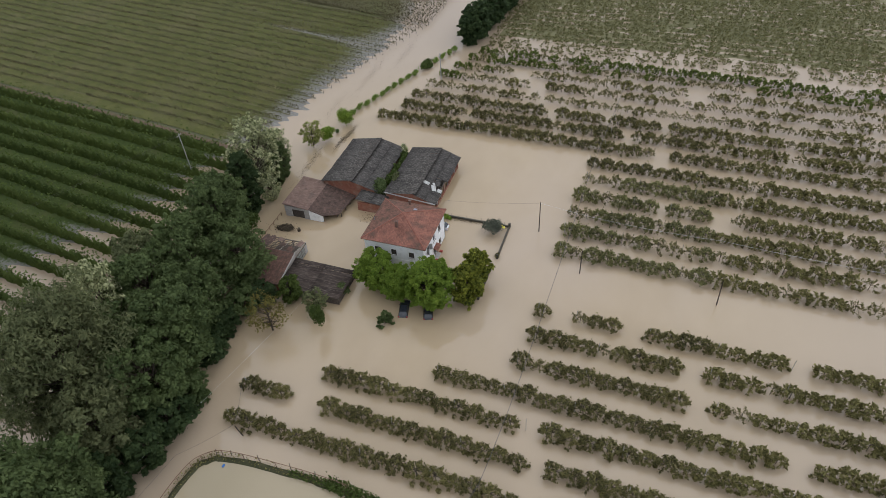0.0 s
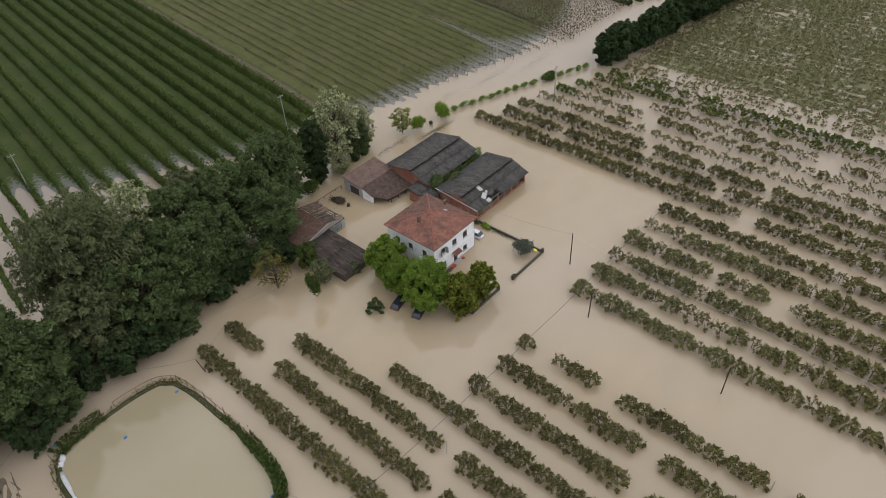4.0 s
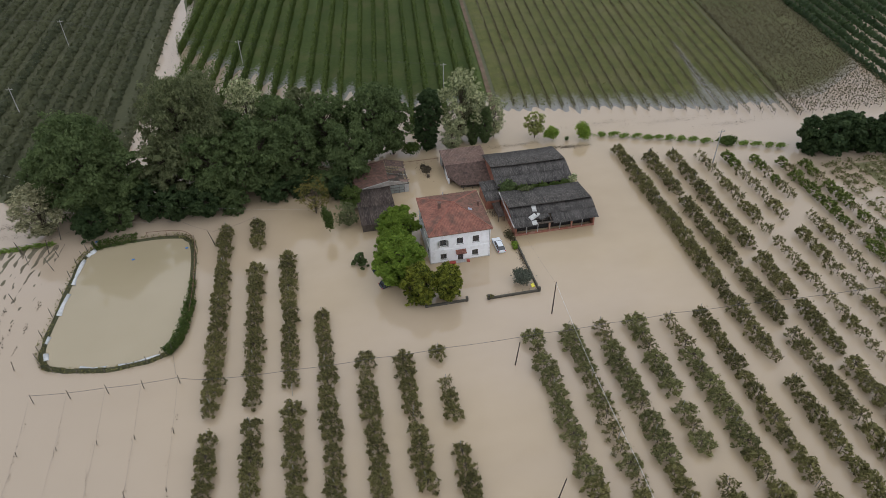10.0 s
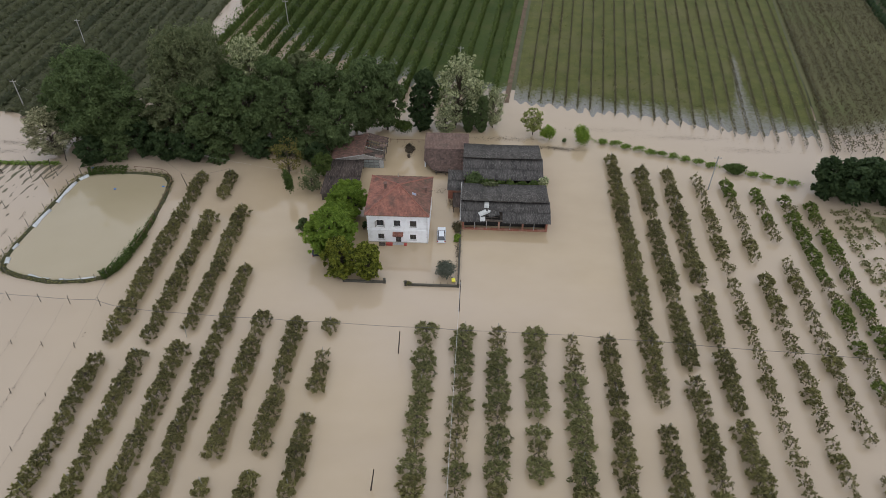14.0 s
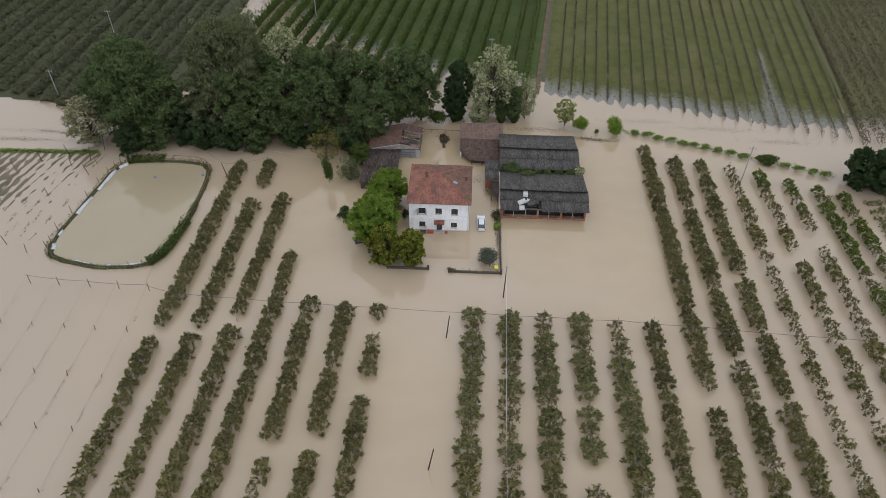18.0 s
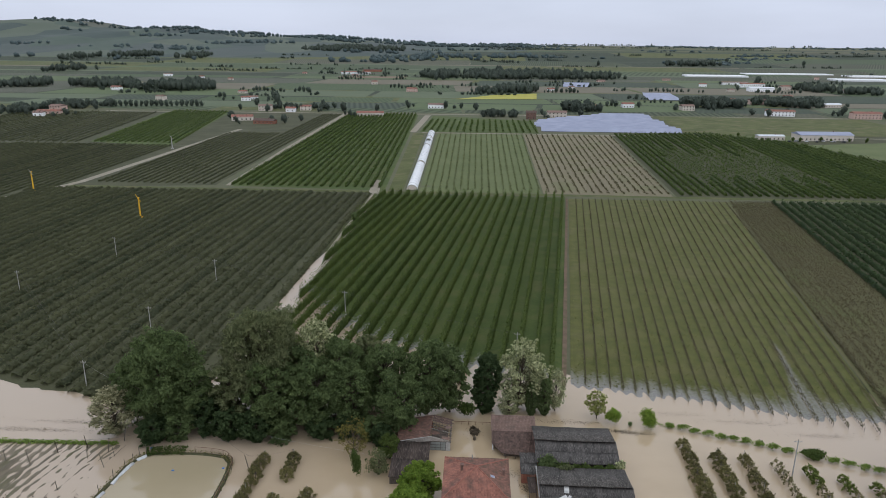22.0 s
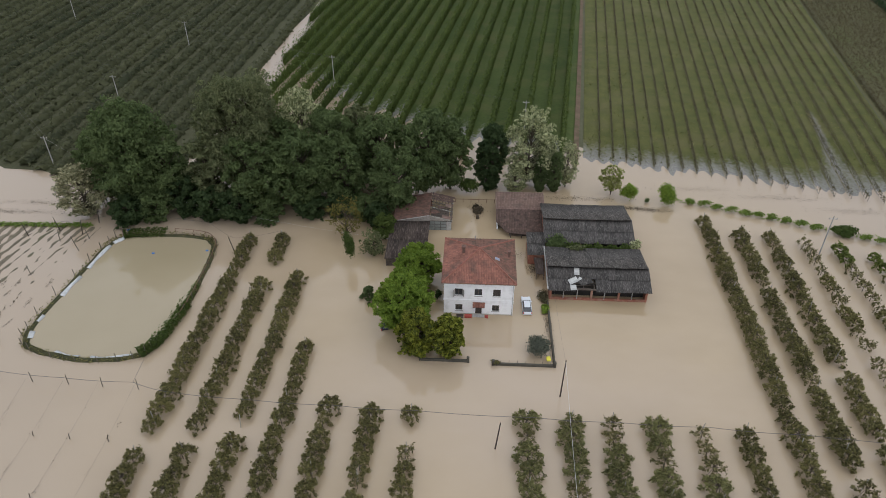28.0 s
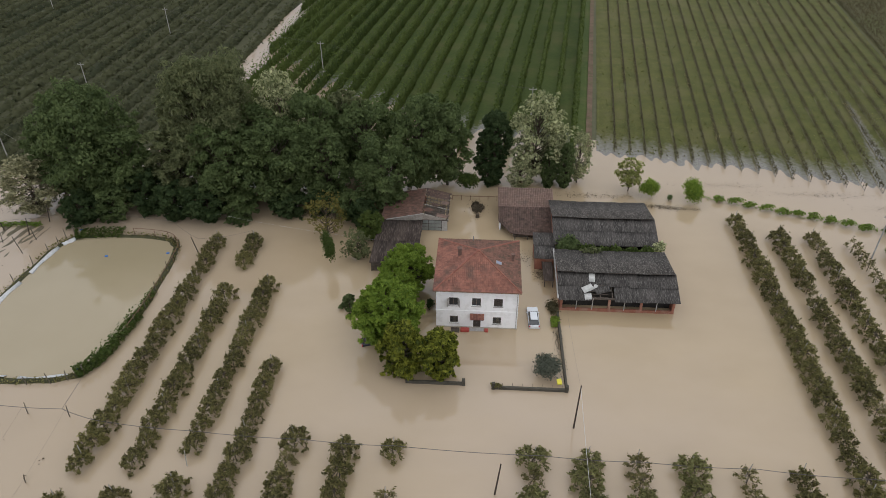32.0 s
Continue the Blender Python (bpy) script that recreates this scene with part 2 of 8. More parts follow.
# Far foliage: haze of the distance is painted in, paler and bluer.
M["leaf_far"] = leafy("hazed_tree_leaves", (0.066, 0.088, 0.072), (0.130, 0.155, 0.118))
M["leaf_green_row"] = leafy("fresh_orchard_leaves", (0.032, 0.050, 0.010), (0.250, 0.300, 0.070), 0.6)
M["soil_red"] = material("reddish_bare_soil", (0.105, 0.072, 0.048), (0.18, 0.128, 0.088), scale=0.4, fine=3, rough=0.95, bump=0.4, stain=(0.07, 0.085, 0.03), stain_scale=0.5, stain_amount=0.5)
M["leaf_east"] = leafy("half_drowned_leaves", (0.120, 0.124, 0.050), (0.285, 0.268, 0.128))
M["leaf_straw"] = leafy("dry_straw_leaves", (0.20, 0.18, 0.085), (0.36, 0.33, 0.17))
M["bark"] = material("bark", (0.055, 0.042, 0.030), (0.11, 0.09, 0.065), scale=3, rough=0.95, bump=0.5)
M["twig"] = material("wet_twigs", (0.085, 0.068, 0.048), (0.18, 0.15, 0.11), scale=5, rough=0.9)
M["post"] = material("weathered_post", (0.10, 0.085, 0.065), (0.19, 0.165, 0.13), scale=3, rough=0.9, obj_random=0.4)
M["post_pale"] = material("concrete_post", (0.34, 0.32, 0.28), (0.45, 0.43, 0.38), scale=3, rough=0.9)
M["pole"] = material("tarred_pole", (0.045, 0.036, 0.028), (0.085, 0.07, 0.055), scale=2, rough=0.85)
M["pole_grey"] = material("grey_pole", (0.30, 0.29, 0.27), (0.40, 0.39, 0.36), scale=2, rough=0.8)
M["wire"] = material("cable", (0.10, 0.09, 0.085), (0.16, 0.15, 0.14), rough=0.7)
M["wire_pale"] = material("pale_wire", (0.55, 0.54, 0.52), (0.66, 0.65, 0.63), rough=0.6)
M["plaster"] = material("white_plaster", (0.88, 0.885, 0.90), (0.93, 0.935, 0.945), scale=0.6, fine=4, rough=0.9, bump=0.1, stain=(0.55, 0.54, 0.52), stain_scale=1.1, stain_amount=0.3)
M["plaster_low"] = material("damp_plinth", (0.40, 0.37, 0.32), (0.55, 0.52, 0.46), scale=0.8, rough=0.9)
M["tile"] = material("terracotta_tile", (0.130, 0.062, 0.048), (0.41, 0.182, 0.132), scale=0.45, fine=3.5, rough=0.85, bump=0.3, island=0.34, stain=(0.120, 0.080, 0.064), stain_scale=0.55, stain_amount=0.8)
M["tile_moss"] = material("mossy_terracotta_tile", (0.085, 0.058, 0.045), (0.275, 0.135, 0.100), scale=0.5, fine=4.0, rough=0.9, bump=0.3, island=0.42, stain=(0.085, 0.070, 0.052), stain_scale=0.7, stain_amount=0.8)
M["tile_ridge"] = material("ridge_tile", (0.20, 0.080, 0.058), (0.34, 0.145, 0.105), scale=1.5, rough=0.85, obj_random=0.4)
M["tile_old"] = material("old_roof_tile", (0.15, 0.098, 0.080), (0.30, 0.205, 0.17), scale=0.8, fine=6, rough=0.9, bump=0.4, island=0.5, stain=(0.11, 0.09, 0.075), stain_scale=0.9)
M["tile_brown"] = material("dark_brown_tile", (0.050, 0.036, 0.031), (0.15, 0.10, 0.083), scale=0.9, fine=6, rough=0.9, bump=0.4, island=0.55, stain=(0.22, 0.14, 0.11), stain_scale=1.4, stain_amount=0.5)
M["tile_rust"] = material("rust_brown_tile", (0.075, 0.045, 0.036), (0.22, 0.125, 0.095), scale=0.9, fine=6, rough=0.9, bump=0.4, island=0.5, stain=(0.06, 0.05, 0.042), stain_scale=1.0, stain_amount=0.6)
M["gable"] = material("stained_gable_plaster", (0.20, 0.175, 0.15), (0.46, 0.42, 0.38), scale=1.1, fine=5, rough=0.95, bump=0.2)
M["pane_dull"] = material("grey_green_glass_pane", (0.17, 0.19, 0.185), (0.26, 0.28, 0.27), scale=1.5, rough=0.35, spec=0.5, obj_random=0.5)
M["sheet"] = material("weathered_dark_sheeting", (0.010, 0.0095, 0.009), (0.098, 0.088, 0.082), scale=0.9, fine=3.0, rough=0.85, bump=0.5, obj_random=0.35, stretch=(4.0, 0.5, 1),
                      stain=(0.24, 0.23, 0.21), stain_scale=3.4, stain_amount=0.55)
M["sheet_grey"] = material("lichened_grey_sheeting", (0.014, 0.013, 0.012), (0.105, 0.094, 0.086), scale=0.9, fine=4.5, rough=0.9, bump=0.5, obj_random=0.2, stretch=(2.0, 0.8, 1),
                           stain=(0.25, 0.235, 0.21), stain_scale=3.0, stain_amount=0.58)
M["sheet_brown"] = material("rusty_brown_sheeting", (0.016, 0.012, 0.010), (0.090, 0.068, 0.057), scale=0.9, fine=5, rough=0.9, bump=0.5, obj_random=0.3, stretch=(4.0, 0.5, 1), stain=(0.21, 0.17, 0.15), stain_scale=1.6, stain_amount=0.5)
M["sheet_white"] = material("pale_broken_panel", (0.40, 0.40, 0.385), (0.56, 0.56, 0.54), scale=2, rough=0.7)
M["brick"] = material("old_red_brick", (0.22, 0.085, 0.055), (0.32, 0.14, 0.095), scale=1.5, fine=8, rough=0.9, bump=0.3, stain=(0.36, 0.28, 0.22), stain_scale=0.8)
M["timber"] = material("grey_timber", (0.065, 0.052, 0.042), (0.15, 0.125, 0.105), scale=2, rough=0.9, stretch=(1, 4, 1))
# Near-black colour that stands in for the shade of interiors.
M["dark"] = material("interior_shade", (0.02, 0.018, 0.016), (0.04, 0.036, 0.032), scale=1, rough=0.95)
M["shutter"] = material("dark_brown_shutter", (0.055, 0.045, 0.040), (0.095, 0.08, 0.07), scale=4, rough=0.7)
M["stone"] = material("grey_stone", (0.33, 0.32, 0.31), (0.45, 0.44, 0.42), scale=3, rough=0.9)
M["wall_low"] = material("mossy_low_wall", (0.048, 0.044, 0.034), (0.115, 0.105, 0.085), scale=1, fine=6, rough=0.95, bump=0.4)
M["chimney"] = material("sooty_brick", (0.12, 0.075, 0.06), (0.21, 0.13, 0.105), scale=3, rough=0.95, bump=0.3)
M["metal"] = material("galvanised_metal", (0.30, 0.32, 0.34), (0.42, 0.44, 0.46), scale=2, rough=0.5, metal=0.5)
M["rust"] = material("rusty_pipe", (0.15, 0.085, 0.055), (0.24, 0.15, 0.10), scale=3, rough=0.8)
M["tarp"] = material("white_tarpaulin", (0.42, 0.43, 0.43), (0.68, 0.69, 0.70), scale=1.5, fine=5, rough=0.55, bump=0.4)
M["blue"] = material("blue_plastic", (0.04, 0.14, 0.42), (0.06, 0.19, 0.52), scale=3, rough=0.5)
M["yellow"] = material("yellow_plastic", (0.72, 0.62, 0.05), (0.80, 0.72, 0.10), scale=3, rough=0.5)
M["yellow_paint"] = material("yellow_paint", (0.62, 0.36, 0.02), (0.72, 0.45, 0.04), scale=3, rough=0.6)
M["red"] = material("red_plastic", (0.33, 0.05, 0.04), (0.40, 0.08, 0.06), scale=3, rough=0.5)
M["awning"] = material("maroon_awning", (0.11, 0.045, 0.040), (0.17, 0.07, 0.06), scale=3, rough=0.8)
M["car_white"] = material("white_car_paint", (0.66, 0.69, 0.73), (0.72, 0.75, 0.78), scale=1, rough=0.25, spec=0.6)
M["car_dark"] = material("dark_car_paint", (0.020, 0.024, 0.032), (0.035, 0.04, 0.05), scale=1, rough=0.22, spec=0.6)
M["glass"] = material("dark_glass", (0.02, 0.024, 0.03), (0.035, 0.04, 0.048), scale=2, rough=0.06, spec=0.8)
M["rubber"] = material("tyre_rubber", (0.018, 0.018, 0.018), (0.03, 0.03, 0.03), scale=4, rough=0.9)
M["lamp_red"] = material("tail_lamp", (0.30, 0.02, 0.02), (0.36, 0.03, 0.03), rough=0.3)
M["lamp_clear"] = material("headlamp", (0.60, 0.62, 0.64), (0.68, 0.70, 0.72), rough=0.2)
M["poly"] = material("white_polythene", (0.70, 0.71, 0.72), (0.80, 0.81, 0.82), scale=0.3, rough=0.5)
M["solar"] = material("solar_glass", (0.20, 0.225, 0.32), (0.27, 0.295, 0.40), scale=0.1, rough=0.4, spec=0.6)
M["wall_far"] = material("cream_render", (0.55, 0.49, 0.42), (0.66, 0.60, 0.53), scale=0.2, rough=0.9, obj_random=0.6)
M["wall_pink"] = material("pink_render", (0.52, 0.36, 0.30), (0.60, 0.44, 0.38), scale=0.2, rough=0.9)
M["debris"] = material("floating_debris", (0.045, 0.035, 0.022), (0.11, 0.085, 0.055), scale=0.8, rough=0.9, island=0.5)
M["mud"] = material("drowned_plough_mud", (0.085, 0.070, 0.046), (0.20, 0.165, 0.115), scale=0.25, fine=2.0, rough=0.7, bump=0.4, stretch=(3.0, 0.5, 1), turn=0.12, stain=(0.075, 0.085, 0.03), stain_scale=0.12, stain_amount=0.5)
M["bank"] = material("grassy_bank", (0.035, 0.040, 0.018), (0.085, 0.080, 0.042), scale=0.6, fine=3, rough=0.95, bump=0.5)


# ---------------------------------------------------------------- builders
def quad_mesh(name, verts, quads, smooth=False):
    """A mesh from arrays of points and of four-cornered faces."""
    verts, quads = np.asarray(verts, dtype=np.float32), np.asarray(quads, dtype=np.int32)
    me = bpy.data.meshes.new(name)
    me.vertices.add(len(verts))
    me.vertices.foreach_set("co", verts.ravel())
    me.loops.add(quads.size)
    me.loops.foreach_set("vertex_index", quads.ravel())
    me.polygons.add(len(quads))
    me.polygons.foreach_set("loop_start", np.arange(0, quads.size, 4, dtype=np.int32))
    if smooth:
        me.polygons.foreach_set("use_smooth", np.ones(len(quads), dtype=bool))
    me.update(calc_edges=True)
    return me


def part(name, bm, mat, parent=None, label="", at=None):
    """Links a bmesh or a mesh as ONE object, under a thing or a part."""
    if isinstance(bm, bmesh.types.BMesh):
        me = bpy.data.meshes.new(name)
        bm.to_mesh(me)
        bm.free()
    else:
        me = bm
    if mat is not None and not me.materials:
        me.materials.append(mat)
    ob = new(name, me)
    if parent is not None:
        ob.parent = parent
    if at is not None:
        ob.matrix_local = at
    if label:
        tagged(ob, label)
    return ob


def thing(name, label, category, at=None, group="", kind=""):
    ob = new(name)
    ob.empty_display_size = 0.3
    if at is not None:
        ob.matrix_world = at
    return tagged(ob, label, category, group, kind)


def box(bm, x0, x1, y0, y1, z0, z1, bevel=0.0):
    made = bmesh.ops.create_cube(bm, size=1.0)["verts"]
    for v in made:
        v.co = Vector(((x0 + x1) / 2 + v.co.x * (x1 - x0), (y0 + y1) / 2 + v.co.y * (y1 - y0), (z0 + z1) / 2 + v.co.z * (z1 - z0)))
    if bevel:
        edges = list({e for v in made for e in v.link_edges})
        bmesh.ops.bevel(bm, geom=edges, offset=bevel, segments=1, affect="EDGES")
    return made


def box_bm(*dims, bevel=0.0):
    bm = bmesh.new()
    box(bm, *dims, bevel=bevel)
    return bm


def slab(bm, corners, thick):
    """A plate with its upper corners given, thick metres deep."""
    up = [bm.verts.new(c) for c in corners]
    lo = [bm.verts.new((c[0], c[1], c[2] - thick)) for c in corners]
    bm.faces.new(up)
    bm.faces.new(lo[::-1])
    for i in range(len(up)):
        j = (i + 1) % len(up)
        bm.faces.new((up[j], up[i], lo[i], lo[j]))


def slab_bm(corners, thick):
    bm = bmesh.new()
    slab(bm, corners, thick)
    return bm


def tube_arrays(points, radii, sides=6):
    """Rings along a bent line, as arrays of points and faces."""
    pts = [Vector(p) for p in points]
    vs, fs = [], []
    for i, p in enumerate(pts):
        ahead = (pts[min(i + 1, len(pts) - 1)] - pts[max(i - 1, 0)]).normalized()
        side = ahead.cross(Vector((0.31, 0.95, 0.12))).normalized()
        other = ahead.cross(side)
        for k in range(sides):
            a = 2 * math.pi * k / sides
            vs.append(p + (side * math.cos(a) + other * math.sin(a)) * radii[i])
    for i in range(len(pts) - 1):
        for k in range(sides):
            j = (k + 1) % sides
            fs.append((i * sides + k, i * sides + j, (i + 1) * sides + j, (i + 1) * sides + k))
    return np.array([tuple(v) for v in vs]), np.array(fs)


def join_arrays(pieces):
    vs, fs, n = [], [], 0
    for v, f in pieces:
        if len(v):
            vs.append(np.asarray(v))
            fs.append(np.asarray(f) + n)
            n += len(v)
    return np.concatenate(vs), np.concatenate(fs)


def tube_mesh(name, lines, sides=6):
    return quad_mesh(name, *join_arrays([tube_arrays(p, r, sides) for p, r in lines]), smooth=True)


def leaf_arrays(rng, centres, size, lift=0.5, long=1.5, away=None):
    """Small pointed leaf blades at the given places, turned every way, more of them facing up or away from their clump's middle."""
    n = len(centres)
    nor = rng.normal(size=(n, 3))
    if away is not None:
        nor = nor * 0.7 + np.asarray(away) * 1.1
    nor[:, 2] += lift * (1.6 if away is None else 0.6)
    nor /= np.linalg.norm(nor, axis=1)[:, None]
    u = np.cross(nor, rng.normal(size=(n, 3)))
    u /= np.linalg.norm(u, axis=1)[:, None] + 1e-9
    v = np.cross(nor, u)
    s = size * rng.uniform(0.6, 1.4, size=(n, 1))
    c = np.asarray(centres)
    quad = np.stack([c - u * s * long * 0.5, c - v * s * 0.5 + u * s * 0.1, c + u * s * long * 0.5, c + v * s * 0.5 + nor * s * 0.15], axis=1)
    return quad.reshape(-1, 3), np.arange(4 * n).reshape(-1, 4)


def blob_points(rng, n, centre, radii, shell=0.55):
    """Places in a rough ball, most of them near its skin."""
    d = rng.normal(size=(n, 3))
    d /= np.linalg.norm(d, axis=1)[:, None]
    r = shell + (1 - shell) * rng.random((n, 1)) ** 0.5
    return np.asarray(centre) + d * r * np.asarray(radii) * (1 + 0.14 * rng.normal(size=(n, 1)))


def clump(rng, n, centre, radii, shell=0.7):
    """Places on a ragged leaf clump, open below, with the direction away from its middle."""
    d = rng.normal(size=(n, 3))
    d[:, 2] = np.where(d[:, 2] < -0.35, -d[:, 2], d[:, 2])
    d /= np.linalg.norm(d, axis=1)[:, None]
    r = shell + (1 - shell) * rng.random((n, 1))
    ragged = 1 + 0.16 * np.sin(d[:, :1] * 7 + n) * np.sin(d[:, 1:2] * 6 + 1) + 0.10 * rng.normal(size=(n, 1))
    return np.asarray(centre) + d * r * np.asarray(radii) * ragged, d


def tree_meshes(name, seed, height, spread, base=0.25, clumps=26, leaves=260, leaf=0.42, shape="round", trunk_r=0.22, long=1.9, lump=1.0):
    """Trunk with limbs, and a crown of leaf clumps round the limbs' ends."""
    rng = np.random.default_rng(seed)
    limbs, cloud_pts = [], []
    bend = rng.normal(size=2) * 0.04 * height
    top = np.array([bend[0], bend[1], height * 0.82])
    limbs.append(([(0, 0, -0.8), (bend[0] * 0.3, bend[1] * 0.3, height * 0.35), tuple(top)], [trunk_r, trunk_r * 0.75, trunk_r * 0.2]))
    for k in range(clumps):
        h = base + (1 - base) * (k + 0.5) / clumps
        if shape == "cone":
            w = spread * (1.05 - h) ** 0.7
        elif shape == "column":
            w = spread * math.sin(math.pi * min(max((h - base) / (1.02 - base), 0.05), 1)) ** 0.5
        else:
            w = spread * math.sin(math.pi * min(max((h - base * 0.55) / (1.12 - base * 0.55), 0.03), 1)) ** 0.75
        a = k * 2.399 + rng.uniform(-0.5, 0.5)
        r = w * math.sqrt(rng.uniform(0.12, 1.0)) * 0.92
        c = np.array([math.cos(a) * r + bend[0] * h, math.sin(a) * r + bend[1] * h, height * h])
        size = lump * spread * rng.choice([0.12, 0.17, 0.22, 0.29]) * rng.uniform(0.85, 1.15) * (0.75 if shape != "round" else 1.0)
        foot = np.array([bend[0] * 0.5, bend[1] * 0.5, max(height * (h - 0.28), height * 0.12)])
        mid = (foot + c) / 2 + np.array([0, 0, -0.03 * height])
        limbs.append(([tuple(foot), tuple(mid), tuple(c)], [trunk_r * 0.42, trunk_r * 0.25, trunk_r * 0.07]))
        fat = (size / (spread * 0.27)) ** 2
        cloud_pts.append(clump(rng, int(leaves * fat * rng.uniform(0.7, 1.2)), c, (size, size, size * 0.8), 0.62))
        for q in range(4):
            c2 = c + np.clip(rng.normal(size=3), -1.2, 1.2) * size * (0.8, 0.8, 0.6)
            cloud_pts.append(clump(rng, int(leaves * 0.15), c2, (size * 0.42, size * 0.42, size * 0.34), 0.35))
    pts = np.concatenate([p for p, d in cloud_pts])
    away = np.concatenate([d for p, d in cloud_pts])
    keep = pts[:, 2] > 0.15
    return tube_mesh(name + "_trunk", limbs, 5), quad_mesh(name + "_crown", *leaf_arrays(rng, pts[keep], leaf, lift=0.6, away=away[keep], long=long))


def plant_tree(name, label, category, kit, mats, x, y, z=0.0, turn=0.0, scale=1.0, group="", tall=1.0):
    at = Matrix.Translation((x, y, z)) @ Matrix.Rotation(turn, 4, "Z") @ Matrix.Diagonal((scale, scale, scale * tall, 1))
    t = thing(name, label, category, at, group)
    for nm, me, ma in zip(("trunk", "crown"), kit, mats):
        ob = new(nm, me)
        ob.parent = t
        if not me.materials:
            me.materials.append(None)
        ob.material_slots[0].link = "OBJECT"
        ob.material_slots[0].material = ma
    return t


def bush_mesh(name, seed, radii, leaves=700, leaf=0.3, lumps=7):
    rng = np.random.default_rng(seed)
    pts = []
    for k in range(lumps):
        c = blob_points(rng, 1, (0, 0, radii[2]), (radii[0] * 0.5, radii[1] * 0.5, radii[2] * 0.45), 0.3)[0]
        pts.append(clump(rng, leaves // lumps, c, tuple(r * rng.uniform(0.5, 0.65) for r in radii), 0.55))
    p, away = np.concatenate([q for q, d in pts]), np.concatenate([d for q, d in pts])
    p[:, 2] = np.abs(p[:, 2])
    return quad_mesh(name, *leaf_arrays(rng, p, leaf, away=away))


# ---------------------------------------------------------------- ground and water
def lerp_table(x, table):
    return float(np.interp(x, [p[0] for p in table], [p[1] for p in table]))


SHORE = [(-900, 150), (-250, 92), (-120, 50), (-97, 43), (-86, 38), (-66, 42), (-62.5, 158), (-58.5, 158), (-56.5, 119), (-50, 108), (-40, 95), (-30, 85), (-20, 78), (0, 66), (15, 61), (22, 58.5), (37, 54), (50, 52), (62, 49.5), (70, 47.5), (75, 46), (80, 46.5), (82.5, 47), (85, 45.5), (90, 43.5), (97, 42.5), (104, 44),
         (112, 49), (122, 55), (135, 78), (200, 115), (900, 200)]


def far_rise(y):
    """The distant plain climbs gently towards the horizon."""
    u = max(0.0, min(1.0, (y - 1500) / 3200))
    return 66 * u * u * (3 - 2 * u) if u else 0.0


def ground_height(x, y):
    """Flooded south of the shore line, gently dry north of it."""
    d = y - lerp_table(x, SHORE)
    z = max(-0.7, min(0.55, d * (0.016 if x < 4 else 0.032 if x > 20 else 0.016 + 0.001 * (x - 4))))
    z += 0.05 * noise.noise(Vector((x * 0.11, y * 0.11, 0.3))) + 0.03 * noise.noise(Vector((x * 0.5, y * 0.5, 1.3)))
    if y > 700:
        z = 0.55 + far_rise(y)
    return z


def furrow(kind, x, y):
    """Ridges under the crop rows and hollows between them."""
    if kind == "corn":
        return 0.05 * math.cos(2 * math.pi * (x - LEAN * (y - 261.5) + 50.5) / 4.3)
    if kind == "vine":
        s = (y - 50) / 207
        wet = -0.95 * max(0.0, ground_height(x, y) + 0.1) * math.exp(-((x - 78 - 0.185 * (y - 60)) / (0.9 + 0.06 * max(0.0, 90 - y))) ** 2) * max(0.0, min(1.0, (97 - y) / 20))
        return 0.05 * noise.noise(Vector((x * 0.9, y * 0.2, 5.0))) + 0.025 * math.cos(2 * math.pi * (x - 26.6 - 24 * s) / (2.82 + 0.53 * s)) + wet
    return 0.0


LEAN = 0.125


def draped(name, corners, nx, ny, lift, mat, ridges=""):
    """A sheet over four corners (counted round) that lies on the ground."""
    a, b, c, d = [np.array(p, dtype=float) for p in corners]
    vs = []
    for j in range(ny + 1):
        for i in range(nx + 1):
            u, v = i / nx, j / ny
            p = (a * (1 - u) + b * u) * (1 - v) + (d * (1 - u) + c * u) * v
            vs.append((p[0], p[1], ground_height(p[0], p[1]) + lift + (furrow(ridges, p[0], p[1]) if ridges else 0.0)))
    fs = [(j * (nx + 1) + i, j * (nx + 1) + i + 1, (j + 1) * (nx + 1) + i + 1, (j + 1) * (nx + 1) + i) for j in range(ny) for i in range(nx)]
    me = quad_mesh(name, vs, fs, smooth=True)
    me.materials.append(mat)
    return new(name, me)


def ground_sheet():
    xs = np.concatenate([np.linspace(-4600, -420, 16), np.linspace(-400, 400, 161), np.linspace(420, 4600, 16)])
    ys = np.concatenate([np.linspace(-3000, -220, 8), np.linspace(-200, 700, 181), np.linspace(720, 4700, 40)])
    vs = [(x, y, ground_height(x, y) - (0.9 if 62 < x < 91 and 46 < y < 100 else 0.0)) for y in ys for x in xs]
    n = len(xs)
    fs = [(j * n + i, j * n + i + 1, (j + 1) * n + i + 1, (j + 1) * n + i) for j in range(len(ys) - 1) for i in range(n - 1)]
    me = quad_mesh("ground", vs, fs, smooth=True)
    me.materials.append(M["soil"])
    return new("ground", me)


tagged(ground_sheet(), "wet brown farmland reaching to the horizon", "ground", kind="structure")
wv = [(x, y, 0.0) for y in np.linspace(-900, 420, 34) for x in np.linspace(-900, 900, 46)]
wf = [(j * 46 + i, j * 46 + i + 1, (j + 1) * 46 + i + 1, (j + 1) * 46 + i) for j in range(33) for i in range(45)]
wm = quad_mesh("water", wv, wf, smooth=True)
wm.materials.append(M["water"])
tagged(new("water", wm), "still muddy beige flood water over the fields", "flood water", kind="structure")

